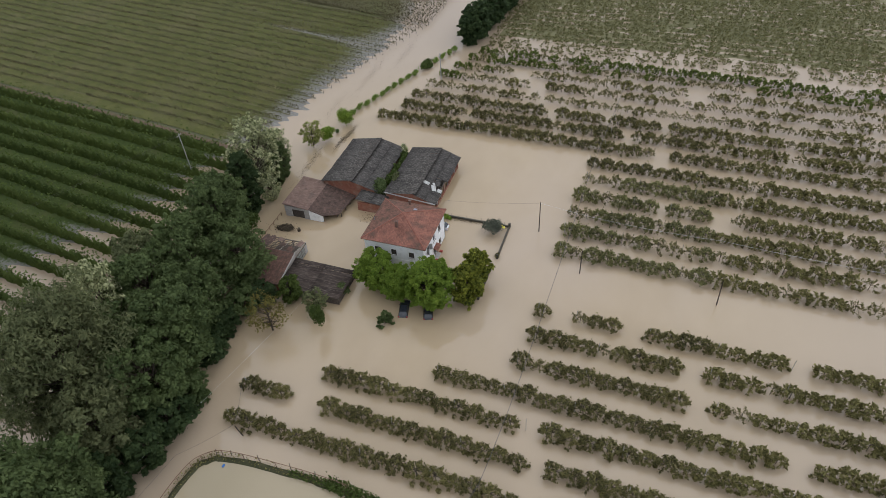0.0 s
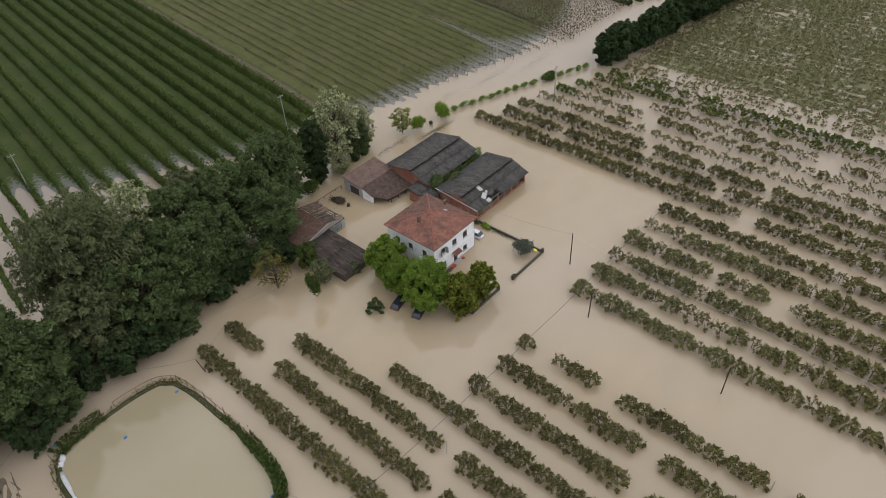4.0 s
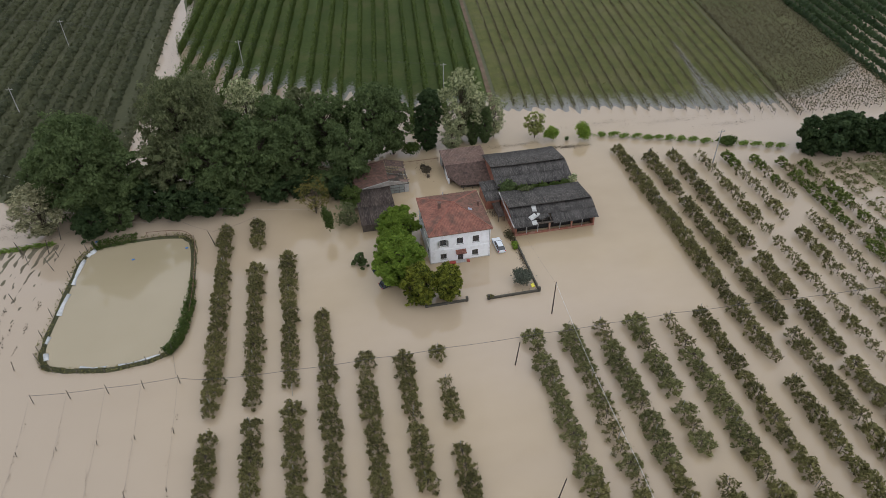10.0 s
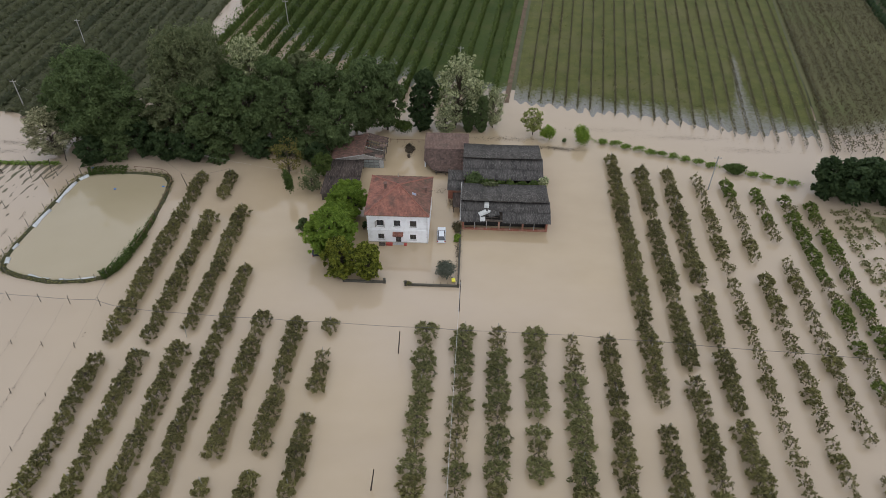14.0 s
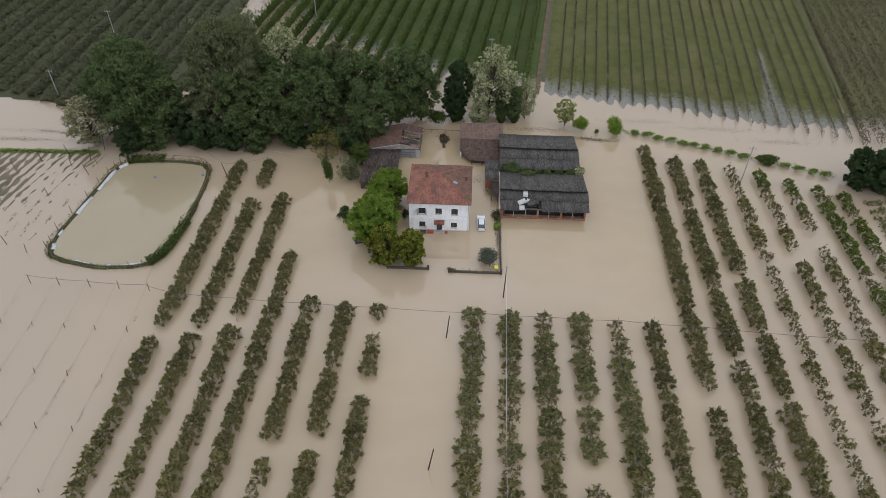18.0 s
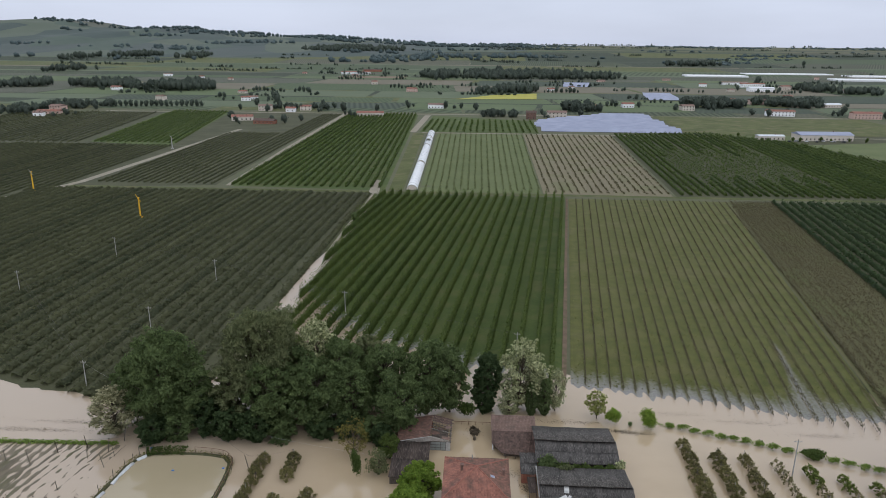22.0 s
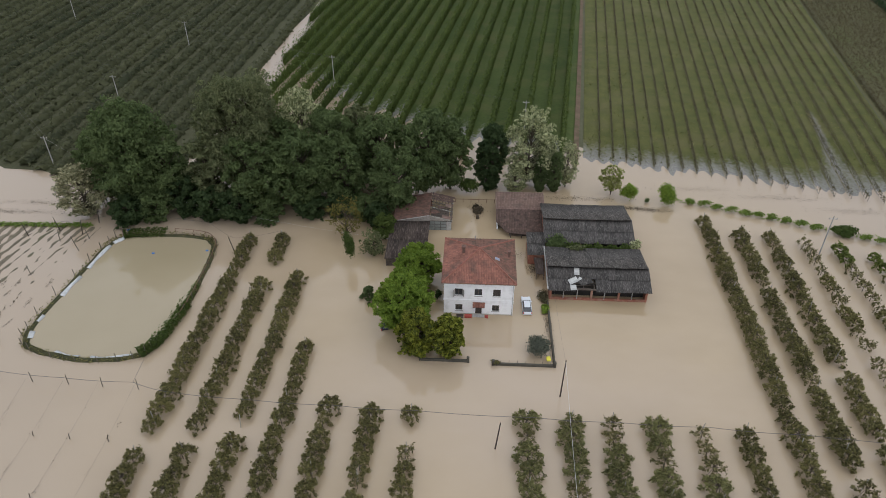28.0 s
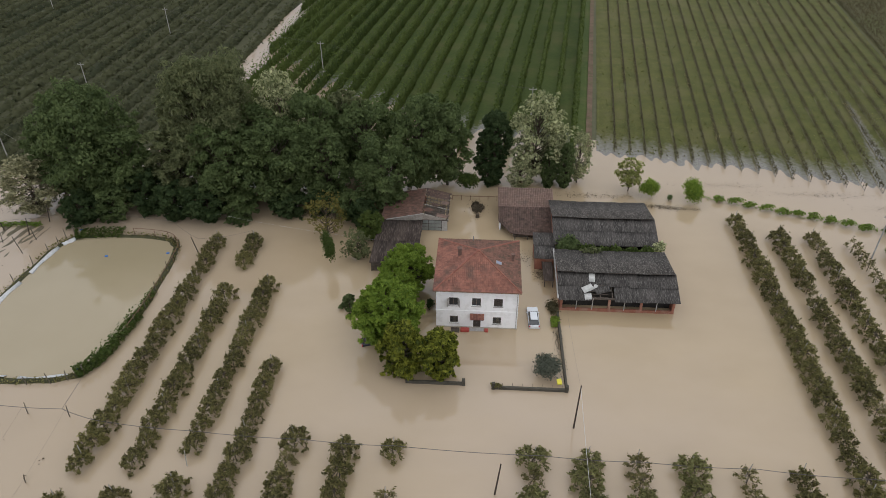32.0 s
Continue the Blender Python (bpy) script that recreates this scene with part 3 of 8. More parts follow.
# fields: name, corners, cells, lift, material
NEAR_FIELDS = [
    ("field", [(-57.5, 40), (20, 40), (45.5, 262), (-52.5, 262)], 156, 100, 0.10, "grass_deep", "deep green grass between tall orchard rows"),
    ("field", [(21, 40), (90, 40), (128, 258), (47, 258)], 150, 130, 0.16, "grass_vine", "green meadow strips of a young vineyard"),
    ("field", [(90.5, 40), (121, 40), (151, 258), (128.5, 258)], 30, 90, 0.05, "field_brown", "brown strip with bare young trees"),
    ("field", [(-420, 60), (-64, 40), (-56, 264), (-420, 264)], 90, 70, 0.04, "grass_dull", "dull grass between grey-green orchard rows"),
    ("field", [(-144, 276), (-52, 270), (-70, 690), (-149, 690)], 10, 16, 0.05, "grass_deep", "green orchard grass"),
    ("field", [(-50, 272), (-42, 272), (-50, 520), (-60, 520)], 6, 12, 0.06, "grass", "grass verge beside the plastic tunnel"),
    ("field", [(-33, 270), (34, 270), (38, 520), (-38, 520)], 10, 10, 0.05, "grass_light", "pale green rows of low crop"),
]
MID_FIELDS = [
    ("field", [(35, 270), (104, 268), (117, 526), (39, 520)], 10, 10, 0.05, "field_pale", "brown striped vineyard"),
    ("field", [(106, 268), (420, 268), (420, 560), (118, 528)], 20, 10, 0.05, "grass_dull", "shaded orchard grass"),
    ("field", [(124, 40), (420, 60), (420, 258), (153, 258)], 40, 30, 0.05, "grass_dull", "dark orchard grass"),
    ("field", [(-420, 240), (-149, 276), (-152, 424), (-420, 420)], 10, 10, 0.05, "grass_dull", "grey-green vineyard ground"),
    ("field", [(-420, 426), (-152, 426), (-156, 690), (-420, 672)], 10, 10, 0.05, "grass_dull", "brown-green vineyard ground"),
    ("field", [(-960, 282), (-421, 282), (-421, 418), (-960, 418)], 6, 4, 0.05, "grass_dull", "grey-green vineyard ground"),
    ("field", [(-960, 60), (-421, 100), (-421, 264), (-960, 264)], 6, 4, 0.05, "grass_dull", "grey-green vineyard ground"),
]
OUTER_FIELDS = [
    ("field", [(-312, 436), (-238, 414), (-288, 700), (-356, 668)], 6, 10, 0.12, "grass_deep", "dark green orchard plot"),
    ("field", [(264, 478), (292, 392), (430, 430), (430, 524)], 6, 6, 0.12, "grass_light", "pale green meadow beside the farm hall"),
    ("field", [(200, 560), (262, 498), (330, 560), (215, 690)], 6, 6, 0.12, "grass_light", "pale meadow behind the farm hall"),
    ("field", [(-55, 530), (54, 530), (56, 634), (-52, 676)], 6, 10, 0.05, "grass_deep", "green rows behind the tunnels"),
]
FIELDS = NEAR_FIELDS + MID_FIELDS + OUTER_FIELDS
for nm, cor, nx, ny, up, ma, lab in FIELDS:
    tagged(draped(nm, cor, nx, ny, up, M[ma], {"deep green grass between tall orchard rows": "corn", "green meadow strips of a young vineyard": "vine"}.get(lab, "")), lab, "field", kind="structure")
tagged(draped("farm_track", [(-63, 40), (-57.6, 40), (-55.6, 150), (-60, 150)], 4, 60, 0.03, M["track"]), "pale muddy farm track, flooded at its low end", "track", kind="structure")
for xa, xb in ((-59.6, -58.4), (-56.9, -55.7)):
    tagged(draped("farm_track", [(xa, 150), (xb, 150), (xb + 2.0, 262), (xa + 2.0, 262)], 2, 50, 0.09, M["track"]), "pale wheel rut of a grassy farm track", "track", kind="structure")
tagged(draped("farm_track", [(-60, 150.1), (-55.4, 150.1), (-53.2, 262), (-58, 262)], 4, 50, 0.05, M["grass"]), "grassy farm track between orchards", "track", kind="structure")
tagged(draped("farm_track", [(-236, 265), (430, 263), (430, 267.5), (-232, 269.5)], 80, 2, 0.08, M["grass"]), "grassy headland track across the fields", "track", kind="structure")
tagged(draped("farm_track", [(-60, 262), (-54, 262), (-58, 300), (-62, 300)], 2, 10, 0.10, M["track"]), "pale dirt track", "track", kind="structure")
tagged(draped("farm_track", [(-143.5, 276), (-139.5, 276), (-144, 420), (-149, 420)], 2, 10, 0.09, M["track"]), "pale dirt track between orchards", "track", kind="structure")
tagged(draped("farm_track", [(-149, 420), (-144, 420), (-149, 695), (-155, 695)], 2, 14, 0.09, M["track"]), "pale dirt track between orchards", "track", kind="structure")
tagged(draped("farm_track", [(-64, 526), (-58, 526), (-55, 678), (-62, 678)], 2, 10, 0.09, M["track"]), "pale dirt track between rows", "track", kind="structure")
tagged(draped("farm_track", [(-231, 279), (-226, 279), (-219, 530), (-224, 530)], 2, 10, 0.09, M["track"]), "pale dirt track", "track", kind="structure")
for a, b in (((-300, 150), (-248, 231)), ((-248, 231), (-237, 248)), ((-237, 248), (-229, 279))):
    tagged(draped("farm_track", [(a[0] - 2, a[1]), (a[0] + 3, a[1]), (b[0] + 3, b[1]), (b[0] - 2, b[1])], 2, 8, 0.10, M["track"]), "pale dirt track between vineyards", "track", kind="structure")
tagged(draped("farm_track", [(-52, 522), (430, 526), (430, 529), (-52, 526)], 20, 2, 0.09, M["track"]), "pale dirt track", "track", kind="structure")
tagged(draped("farm_track", [(-430, 678), (430, 700), (430, 705), (-430, 683)], 20, 2, 0.10, M["track"]), "country road", "road", kind="structure")


# ---------------------------------------------------------------- rows of crops in the fields
def row_arrays(rng, x0, y0, x1, y1, height, width, per_metre, leaf, low=0.15, gap=0.0, lumpy=0.2, core=True, every=2.1, step=2.2, rugged=0.0):
    """One hedge-like row: a lumpy core and leaves over it."""
    length = math.hypot(x1 - x0, y1 - y0)
    n = max(2, int(length * per_metre))
    t = rng.random(n)
    along = t * length
    if gap:
        keep = np.array([noise.noise(Vector((x0 * 1.7, a * 0.23, 3.1))) > gap - 0.6 for a in along])
        t, along = t[keep], along[keep]
        n = len(t)
    lump = 1 + lumpy * np.sin(along * every + x0) + lumpy * 0.5 * np.sin(along * 0.7 + x0 * 2)
    a = rng.uniform(0, math.pi, n)
    r = rng.uniform(0.5, 1.05, n) * lump
    nx, ny = (y1 - y0) / length, -(x1 - x0) / length
    off = np.cos(a) * r * width / 2
    px, py = x0 + (x1 - x0) * t + nx * off, y0 + (y1 - y0) * t + ny * off
    pz = low + np.sin(a) * r * (height - low)
    base = np.array([ground_height(x, y) for x, y in zip(px[::9], py[::9])])
    base = np.repeat(base, 9)[:n] if n else base
    pts = np.stack([px, py, pz + np.maximum(base, -0.35)], axis=1)
    pieces = [leaf_arrays(rng, pts, leaf, away=np.stack([np.cos(a) * nx, np.cos(a) * ny, np.sin(a)], axis=1))]
    if core:
        m = max(2, int(length / step))
        vs, fs = [], []
        for i in range(m + 1):
            u = i / m
            x, y = x0 + (x1 - x0) * u, y0 + (y1 - y0) * u
            k = 0.85 + lumpy * math.sin(u * length * every + x0)
            g = max(ground_height(x, y), -0.35)
            jit = rng.uniform(-rugged, rugged, (5, 3))
            for (o, h), w in zip(((-0.36, low), (-0.26, 0.5), (0.0, 0.72), (0.26, 0.5), (0.36, low)), jit):
                vs.append((x + nx * (o * width * k + w[0]), y + ny * o * width * k + w[1] * 1.5, g + (h if h == low else h * height * k + w[2])))
        for i in range(m):
            for k in range(4):
                p = i * 5 + k
                fs.append((p, p + 1, p + 6, p + 5))
        pieces.append((np.array(vs), np.array(fs)))
    return pieces


def field_rows(name, label, mat, seed, lines, **kw):
    rng = np.random.default_rng(seed)
    pieces = []
    for x0, y0, x1, y1 in lines:
        pieces += row_arrays(rng, x0, y0, x1, y1, **kw)
    me = quad_mesh(name, *join_arrays(pieces))
    me.materials.append(mat)
    return tagged(new(name, me), label, "crop rows", kind="stuff")


def fan(x_near, x_far, y_near, y_far, n, skip=()):
    """n lines from y_near to y_far, spread evenly between the two pairs of x."""
    return [(x_near[0] + (x_near[1] - x_near[0]) * i / (n - 1), y_near, x_far[0] + (x_far[1] - x_far[0]) * i / (n - 1), y_far) for i in range(n) if i not in skip]


orch = []
for i in range(23):                                            # tall green orchard rows north of the farm
    xt = -50.5 + i * 4.3
    xb = xt - LEAN * 215
    y0, x0 = 47.0, xb
    if xb < -57:
        y0 = 262 - (xt + 57.2) / LEAN if xt > -57.2 else 262
        y0, x0 = max(y0, 47), max(xb, -57.0)
    orch.append((x0, y0 + 2 * (i % 3), xt, 261.5))
field_rows("crop_row", "tall dense green orchard rows on mown grass", M["leaf_corn"], 11, orch, height=4.2, width=1.3, per_metre=20, leaf=0.34, gap=0.0, lumpy=0.22, every=5.2, step=0.75, rugged=0.22)
left = []
for i in range(66):                                            # grey-green orchard west of the track
    xt = -59.5 - i * 4.5
    x0 = xt - 0.034 * 215 + (1.6 if i < 1 else 0)
    y0 = lerp_table(x0, [(-420, 130), (-250, 92), (-120, 50), (-97, 42.5), (-86, 37.5), (-62, 44)])
    left.append((x0, y0, xt, 262 if xt > -240 else max(y0 + 5, 228 + (xt + 248) * 1.55)))
field_rows("crop_row", "grey-green low orchard rows west of the track", M["leaf_grey"], 12, left, height=1.7, width=3.7, per_metre=8.5, leaf=0.45, gap=0.2, lumpy=0.22, every=2.3, step=0.75, rugged=0.40)
vine = [(26.15 + 2.82 * i, 53.4 - 0.86 * i, 50.6 + 3.35 * i, 257) for i in range(24)]
field_rows("crop_row", "thin young vines on low wires over grass", M["leaf_brown"], 13, vine, height=0.95, width=0.45, per_metre=14, leaf=0.22, gap=0.15, core=False)
tagged(draped("soil_strip", [(20.2, 52), (21.4, 52), (46.6, 258), (45.6, 258)], 2, 80, 0.26, M["soil_red"]), "bare brown strip between two fields", "track", kind="structure")
pcs = []
for x0, y0, x1, y1 in vine:
    v2, f2 = [], []
    for k in range(71):
        u = k / 70
        x, y = x0 + (x1 - x0) * u, y0 + (y1 - y0) * u
        w = 0.20 + 0.14 * noise.noise(Vector((x * 0.3, y * 0.3, 1.0)))
        g = ground_height(x, y) + furrow("vine", x, y) + 0.175
        v2 += [(x - w, y, g), (x, y, g + 0.06), (x + w, y, g)]
        if k:
            f2 += [(3 * k - 3, 3 * k - 2, 3 * k + 1, 3 * k), (3 * k - 2, 3 * k - 1, 3 * k + 2, 3 * k + 1)]
    pcs.append((np.array(v2), np.array(f2)))
me = quad_mesh("soil_strips", *join_arrays(pcs))
me.materials.append(M["field_brown"])
tagged(new("soil_strips", me), "brown weeded soil under each row of young vines", "soil", kind="stuff")
tuft_rng = np.random.default_rng(61)
pts = []
for k in range(5000):
    u, v = tuft_rng.random(), tuft_rng.random() ** 1.5
    y = 52 + 204 * v
    x = 21 + 0.117 * (y - 40) + u * (69 + 0.055 * (y - 40))
    g = ground_height(x, y) + furrow("vine", x, y) + 0.16
    if g > 0.02:
        pts.append((x, y, g + 0.05))
me = quad_mesh("meadow_tufts", *leaf_arrays(tuft_rng, np.array(pts), 0.30, lift=1.2))
me.materials.append(M["tufts"])
tagged(new("meadow_tufts", me), "tufts of longer grass between the young vines", "grass", kind="stuff")
bare = [(91 + i * 3.0, 33.5 - i * 0.1, 130 + i * 2.2, 257) for i in range(10)]
straw_rng = np.random.default_rng(50)
straw = []
for k in range(120):
    x0, y0, x1, y1 = vine[int(straw_rng.integers(24))]
    u = straw_rng.random() ** 0.6 * 0.92
    d = straw_rng.uniform(0.015, 0.07)
    straw.append((x0 + (x1 - x0) * u, y0 + (y1 - y0) * u, x0 + (x1 - x0) * (u + d), y0 + (y1 - y0) * (u + d)))
field_rows("crop_row", "stretches of pale dry grass under the vines", M["leaf_straw"], 23, straw, height=0.35, width=0.8, per_metre=12, leaf=0.26, core=False)
field_rows("crop_row", "leafless brownish young fruit trees in rows", M["leaf_twig"], 14, bare, height=1.8, width=1.9, per_metre=26, leaf=0.24, gap=0.05, core=False)
east_dark = [(121 + i * 4.3, lerp_table(121 + i * 4.3, [(119, 33), (144, 24), (167, 21), (300, 0)]), 152 + i * 4.5, 257) for i in range(32)]
field_rows("crop_row", "dark green orchard rows standing in flood water", M["leaf_hedge"], 15, east_dark, height=2.6, width=2.6, per_metre=4.6, leaf=0.62, lumpy=0.3, every=3.1, step=1.1, rugged=0.28)
field_rows("crop_row", "dark green orchard rows beyond the headland", M["leaf_row"], 16, fan((-140, -56), (-146, -73), 277, 688, 19), height=2.7, width=1.7, per_metre=3.2, leaf=0.7)
field_rows("crop_row", "low pale green rows beside the tunnels", M["leaf_mid"], 17, fan((-30, 33), (-35, 37), 274, 517, 17), height=0.9, width=1.0, per_metre=1.4, leaf=0.8, core=False)
field_rows("crop_row", "brown vineyard rows on bare soil", M["leaf_brown"], 18, fan((38, 103), (41, 115), 272, 518, 17), height=1.1, width=1.0, per_metre=1.6, leaf=0.8, core=False)
east_far, weedy = [], []
for i in range(40):
    x0 = 110 + i * 4.6
    y1 = lerp_table(x0 + 8, [(113, 531), (203, 546), (259, 488), (281, 388), (330, 300)])
    if 128 < x0 < 205:                                         # weeds have overgrown the middle of these rows
        a, b = 320 + 14 * math.sin(i * 2.1), 400 + 60 * abs(math.sin(i * 1.3 + 1))
        east_far += [(x0, 272, x0 + 3, a), (x0 + 6, b, x0 + 12, y1)]
        weedy.append((x0 + 3, a, x0 + 6, b))
    else:
        east_far.append((x0, 272, x0 + 12, y1))
field_rows("crop_row", "dark green orchard rows far off", M["leaf_row"], 19, east_far, height=2.8, width=2.0, per_metre=2.6, leaf=0.75)
field_rows("crop_row", "overgrown gappy orchard rows far off", M["leaf_row"], 24, weedy, height=2.4, width=2.9, per_metre=5.5, leaf=0.6, gap=0.12, core=False)
grey_far = [(-236 - i * 4.6, 252 if -236 - i * 4.6 > -248 else 240 + (-236 - i * 4.6 + 248) * 1.5, -240 - i * 4.6, 424) for i in range(28)] + [(-366 - i * 5, 100, -370 - i * 5, 420) for i in range(30)]
field_rows("crop_row", "grey vineyard rows far off", M["leaf_grey"], 20, grey_far, height=1.6, width=1.4, per_metre=1.8, leaf=0.7)
strip = [(-152.5 - i * 4.4, 279, -157 - i * 4.3, 676 if i < 5 else 505) for i in range(16)]
field_rows("crop_row", "brownish vineyard rows between two farm tracks", M["leaf_grey"], 21, strip, height=1.5, width=1.2, per_metre=2.6, leaf=0.6)
field_rows("crop_row", "dark green rows of a far plot", M["leaf_row"], 25, fan((-308, -242), (-352, -292), 436, 690, 14), height=2.2, width=1.9, per_metre=1.8, leaf=0.8)
field_rows("crop_row", "far grey vineyard rows", M["leaf_grey"], 26, [(-322 - i * 6, 432, -366 - i * 6, 668) for i in range(26)], height=1.5, width=1.5, per_metre=1.2, leaf=0.9)
field_rows("crop_row", "distant green rows", M["leaf_row"], 22, fan((-52, 52), (-50, 52), 534, 632, 18), height=2.0, width=1.8, per_metre=1.6, leaf=1.0)


# ---------------------------------------------------------------- the flooded orchard
def orchard_kit(seed, dense=True, fine=1.0):
    """A pergola-trained fruit plant: short trunk, bent arms and leaf tufts."""
    rng = np.random.default_rng(seed)
    lines = [([(0, 0, -0.8), (0.04, 0.02, 0.8), (0.0, 0.05, 1.7)], [0.07, 0.055, 0.045])]
    pts = []
    arms = 21 if dense else 13
    for k in range(arms):
        a = k * 2.399 + rng.uniform(-0.4, 0.4)
        reach = math.sqrt((k + 0.7) / arms) * rng.uniform(0.85, 1.12)
        rx, ry = (1.38, 1.75) if dense else (1.2, 1.5)
        e = np.array([math.cos(a) * rx * reach, math.sin(a) * ry * reach, 2.1 - 1.5 * reach ** 1.9 + rng.uniform(-0.25, 0.2)])
        mid = e * 0.5 + np.array([0, 0, 0.8])
        if fine == 1.0 or k % 3 == 0:
            lines.append(([(0, 0.03, 1.25), tuple(mid), tuple(e)], [0.045, 0.032, 0.016]))
        n = int((36 if dense else 20) * fine * rng.uniform(0.25, 1.45))
        pts.append(clump(rng, n, e - [0, 0, 0.08], (0.42, 0.46, 0.38), 0.2))
        if reach > 0.45:                                       # leaves that hang down to the water
            pts.append(clump(rng, int(n * 0.26), e * [0.9, 0.9, 0.5], (0.36, 0.40, 0.34), 0.2))
        for q in range(2 if fine == 1.0 and k % 2 else 1):
            tip = e + np.array([rng.uniform(-0.45, 0.45), rng.uniform(-0.45, 0.45), rng.uniform(0.2, 0.7) if q == 0 else rng.uniform(-0.6, -0.1)])
            if fine == 1.0 or k % 3 == 0:
                lines.append(([tuple(e), tuple(tip)], [0.026, 0.016]))
            pts.append((e + (tip - e) * rng.random((6, 1)) + rng.normal(size=(6, 3)) * 0.06, rng.normal(size=(6, 3)) * 0.5))
    p, away = np.concatenate([q for q, d in pts]), np.concatenate([d for q, d in pts])
    p[:, 2] = np.maximum(p[:, 2], 0.15)
    return join_arrays([tube_arrays(q, r, 3) for q, r in lines]), leaf_arrays(rng, p, (0.150 if dense else 0.140) / fine ** 0.5, lift=0.5, long=2.6, away=away * 0.8)


DENSE = [orchard_kit(100 + i) for i in range(6)]
SPARSE = [orchard_kit(200 + i, False) for i in range(4)]


def kit_objects(kits, mat):
    out = []
    for trunk, crown in kits:
        a, b = quad_mesh("trunk", *trunk), quad_mesh("crown", *crown)
        a.materials.append(M["twig"])
        b.materials.append(mat)
        out.append((a, b))
    return out


REST_D, REST_S = [orchard_kit(130 + i, True, 0.45) for i in range(6)], [orchard_kit(230 + i, False, 0.75) for i in range(4)]
DENSE_M, SPARSE_M = kit_objects(DENSE, M["leaf_orchard"]), kit_objects(SPARSE, M["leaf_sparse"])
LANE_M = kit_objects(DENSE, M["leaf_lane"])
# row x at y = 0, stretches of planted y, share of thin plants
WEST_ROWS = [
    (-41.8, [(18, -26), (-29.5, -96)], 0.0),
    (-36.0, [(18.5, 9.5), (5, -26), (-28.5, -96)], 0.0),
    (-30.4, [(7.5, -24.5), (-27, -96)], 0.0),
    (-25.2, [(-9, -58), (-62, -96)], 0.0),
    (-19.4, [(-20, -47), (-49, -96)], 0.05),
    (-13.6, [(-21, -45), (-48, -96)], 0.1),
    (-8.2, [(-20.6, -24), (-27, -35.5), (-38.5, -60), (-63, -96)], 0.1),
    (7.2, [(-21, -96)], 0.3),
    (12.9, [(-21, -96)], 0.3),
    (18.3, [(-21, -96)], 0.25),
    (23.8, [(-21.5, -37), (-39, -48), (-51, -96)], 0.25),
    (29.6, [(-22, -96)], 0.2),
]
EAST_ROWS = [
    (35.3, [(-22, -96)], 0.1),
    (41.6, [(28.5, -34), (-38, -96)], 0.05),
    (47.0, [(24, 9), (7, -27.5), (-29.5, -60), (-62, -96)], 0.08),
    (52.2, [(24, -10), (-12, -22), (-24.5, -35), (-37, -96)], 0.1),
    (57.8, [(22, -6), (-8, -96)], 0.7),
    (63.3, [(20.5, -4), (-7, -96)], 0.55),
    (68.5, [(18.5, 2), (-2, -40), (-44, -96)], 0.75),
    (73.6, [(16, -52), (-55, -96)], 0.3),
    (77.8, [(14, -96)], 0.15),
]
ROWS = WEST_ROWS + EAST_ROWS
rng = np.random.default_rng(5)
rest_wood, rest_dense, rest_sparse, rest_green = [], [], [], []
for xr, spans, thin in ROWS:
    for ya, yb in spans:
        y = ya - 1.0
        while y > yb + 0.6:
            x = xr + 0.022 * y + rng.uniform(-0.15, 0.15)
            turn, sc = rng.uniform(-0.25, 0.25) + (math.pi if rng.random() < 0.5 else 0), rng.uniform(0.84, 1.12)
            thin_one = rng.random() < thin
            wide = 1.04 if xr < 0 else 1.25 if xr < 33 else 1.08
            near = y > -47.5 and xr < 53
            if near:
                kit = (SPARSE_M if thin_one else LANE_M if 0 < xr < 33 else DENSE_M)[int(rng.integers(4 if thin_one else 6))]
                t = thing("orchard_tree", "thinly leaved fruit tree standing in flood water" if thin_one else "leafy dark green fruit tree standing in flood water", "fruit tree",
                          Matrix.Translation((x, y, 0)) @ Matrix.Rotation(turn, 4, "Z") @ Matrix.Diagonal((sc * wide, sc, sc, 1)), "orchard rows")
                for nm, me in zip(("trunk", "crown"), kit):
                    new(nm, me).parent = t
            else:
                (tv, tf), (cv, cf) = (REST_S if thin_one else REST_D)[int(rng.integers(4 if thin_one else 6))]
                rot = np.array(Matrix.Rotation(turn, 3, "Z") @ Matrix.Diagonal((wide, 1, 1))) * sc
                rot = rot * (0.88 if xr > 53 else 0.95)
                sh = np.array([x, y, 0])
                rest_wood.append((tv @ rot.T + sh, tf))
                (rest_sparse if thin_one else rest_green if xr > 73 or xr > 60 and y > 8 else rest_dense).append((cv @ rot.T + sh, cf))
            y -= rng.uniform(2.4, 2.85)
for nm, arr, ma, lab in (("orchard_trunks", rest_wood, "twig", "bent trunks of flooded fruit trees"), ("orchard_foliage", rest_dense, "leaf_orchard", "dark green leaves of flooded orchard rows"),
                         ("orchard_foliage", rest_green, "leaf_green_row", "fresh green leaves of flooded orchard rows"), ("orchard_foliage", rest_sparse, "leaf_sparse", "thin leaves of poor orchard rows in flood water")):
    me = quad_mesh(nm, *join_arrays(arr))
    me.materials.append(M[ma])
    tagged(new(nm, me), lab, "orchard", kind="stuff")
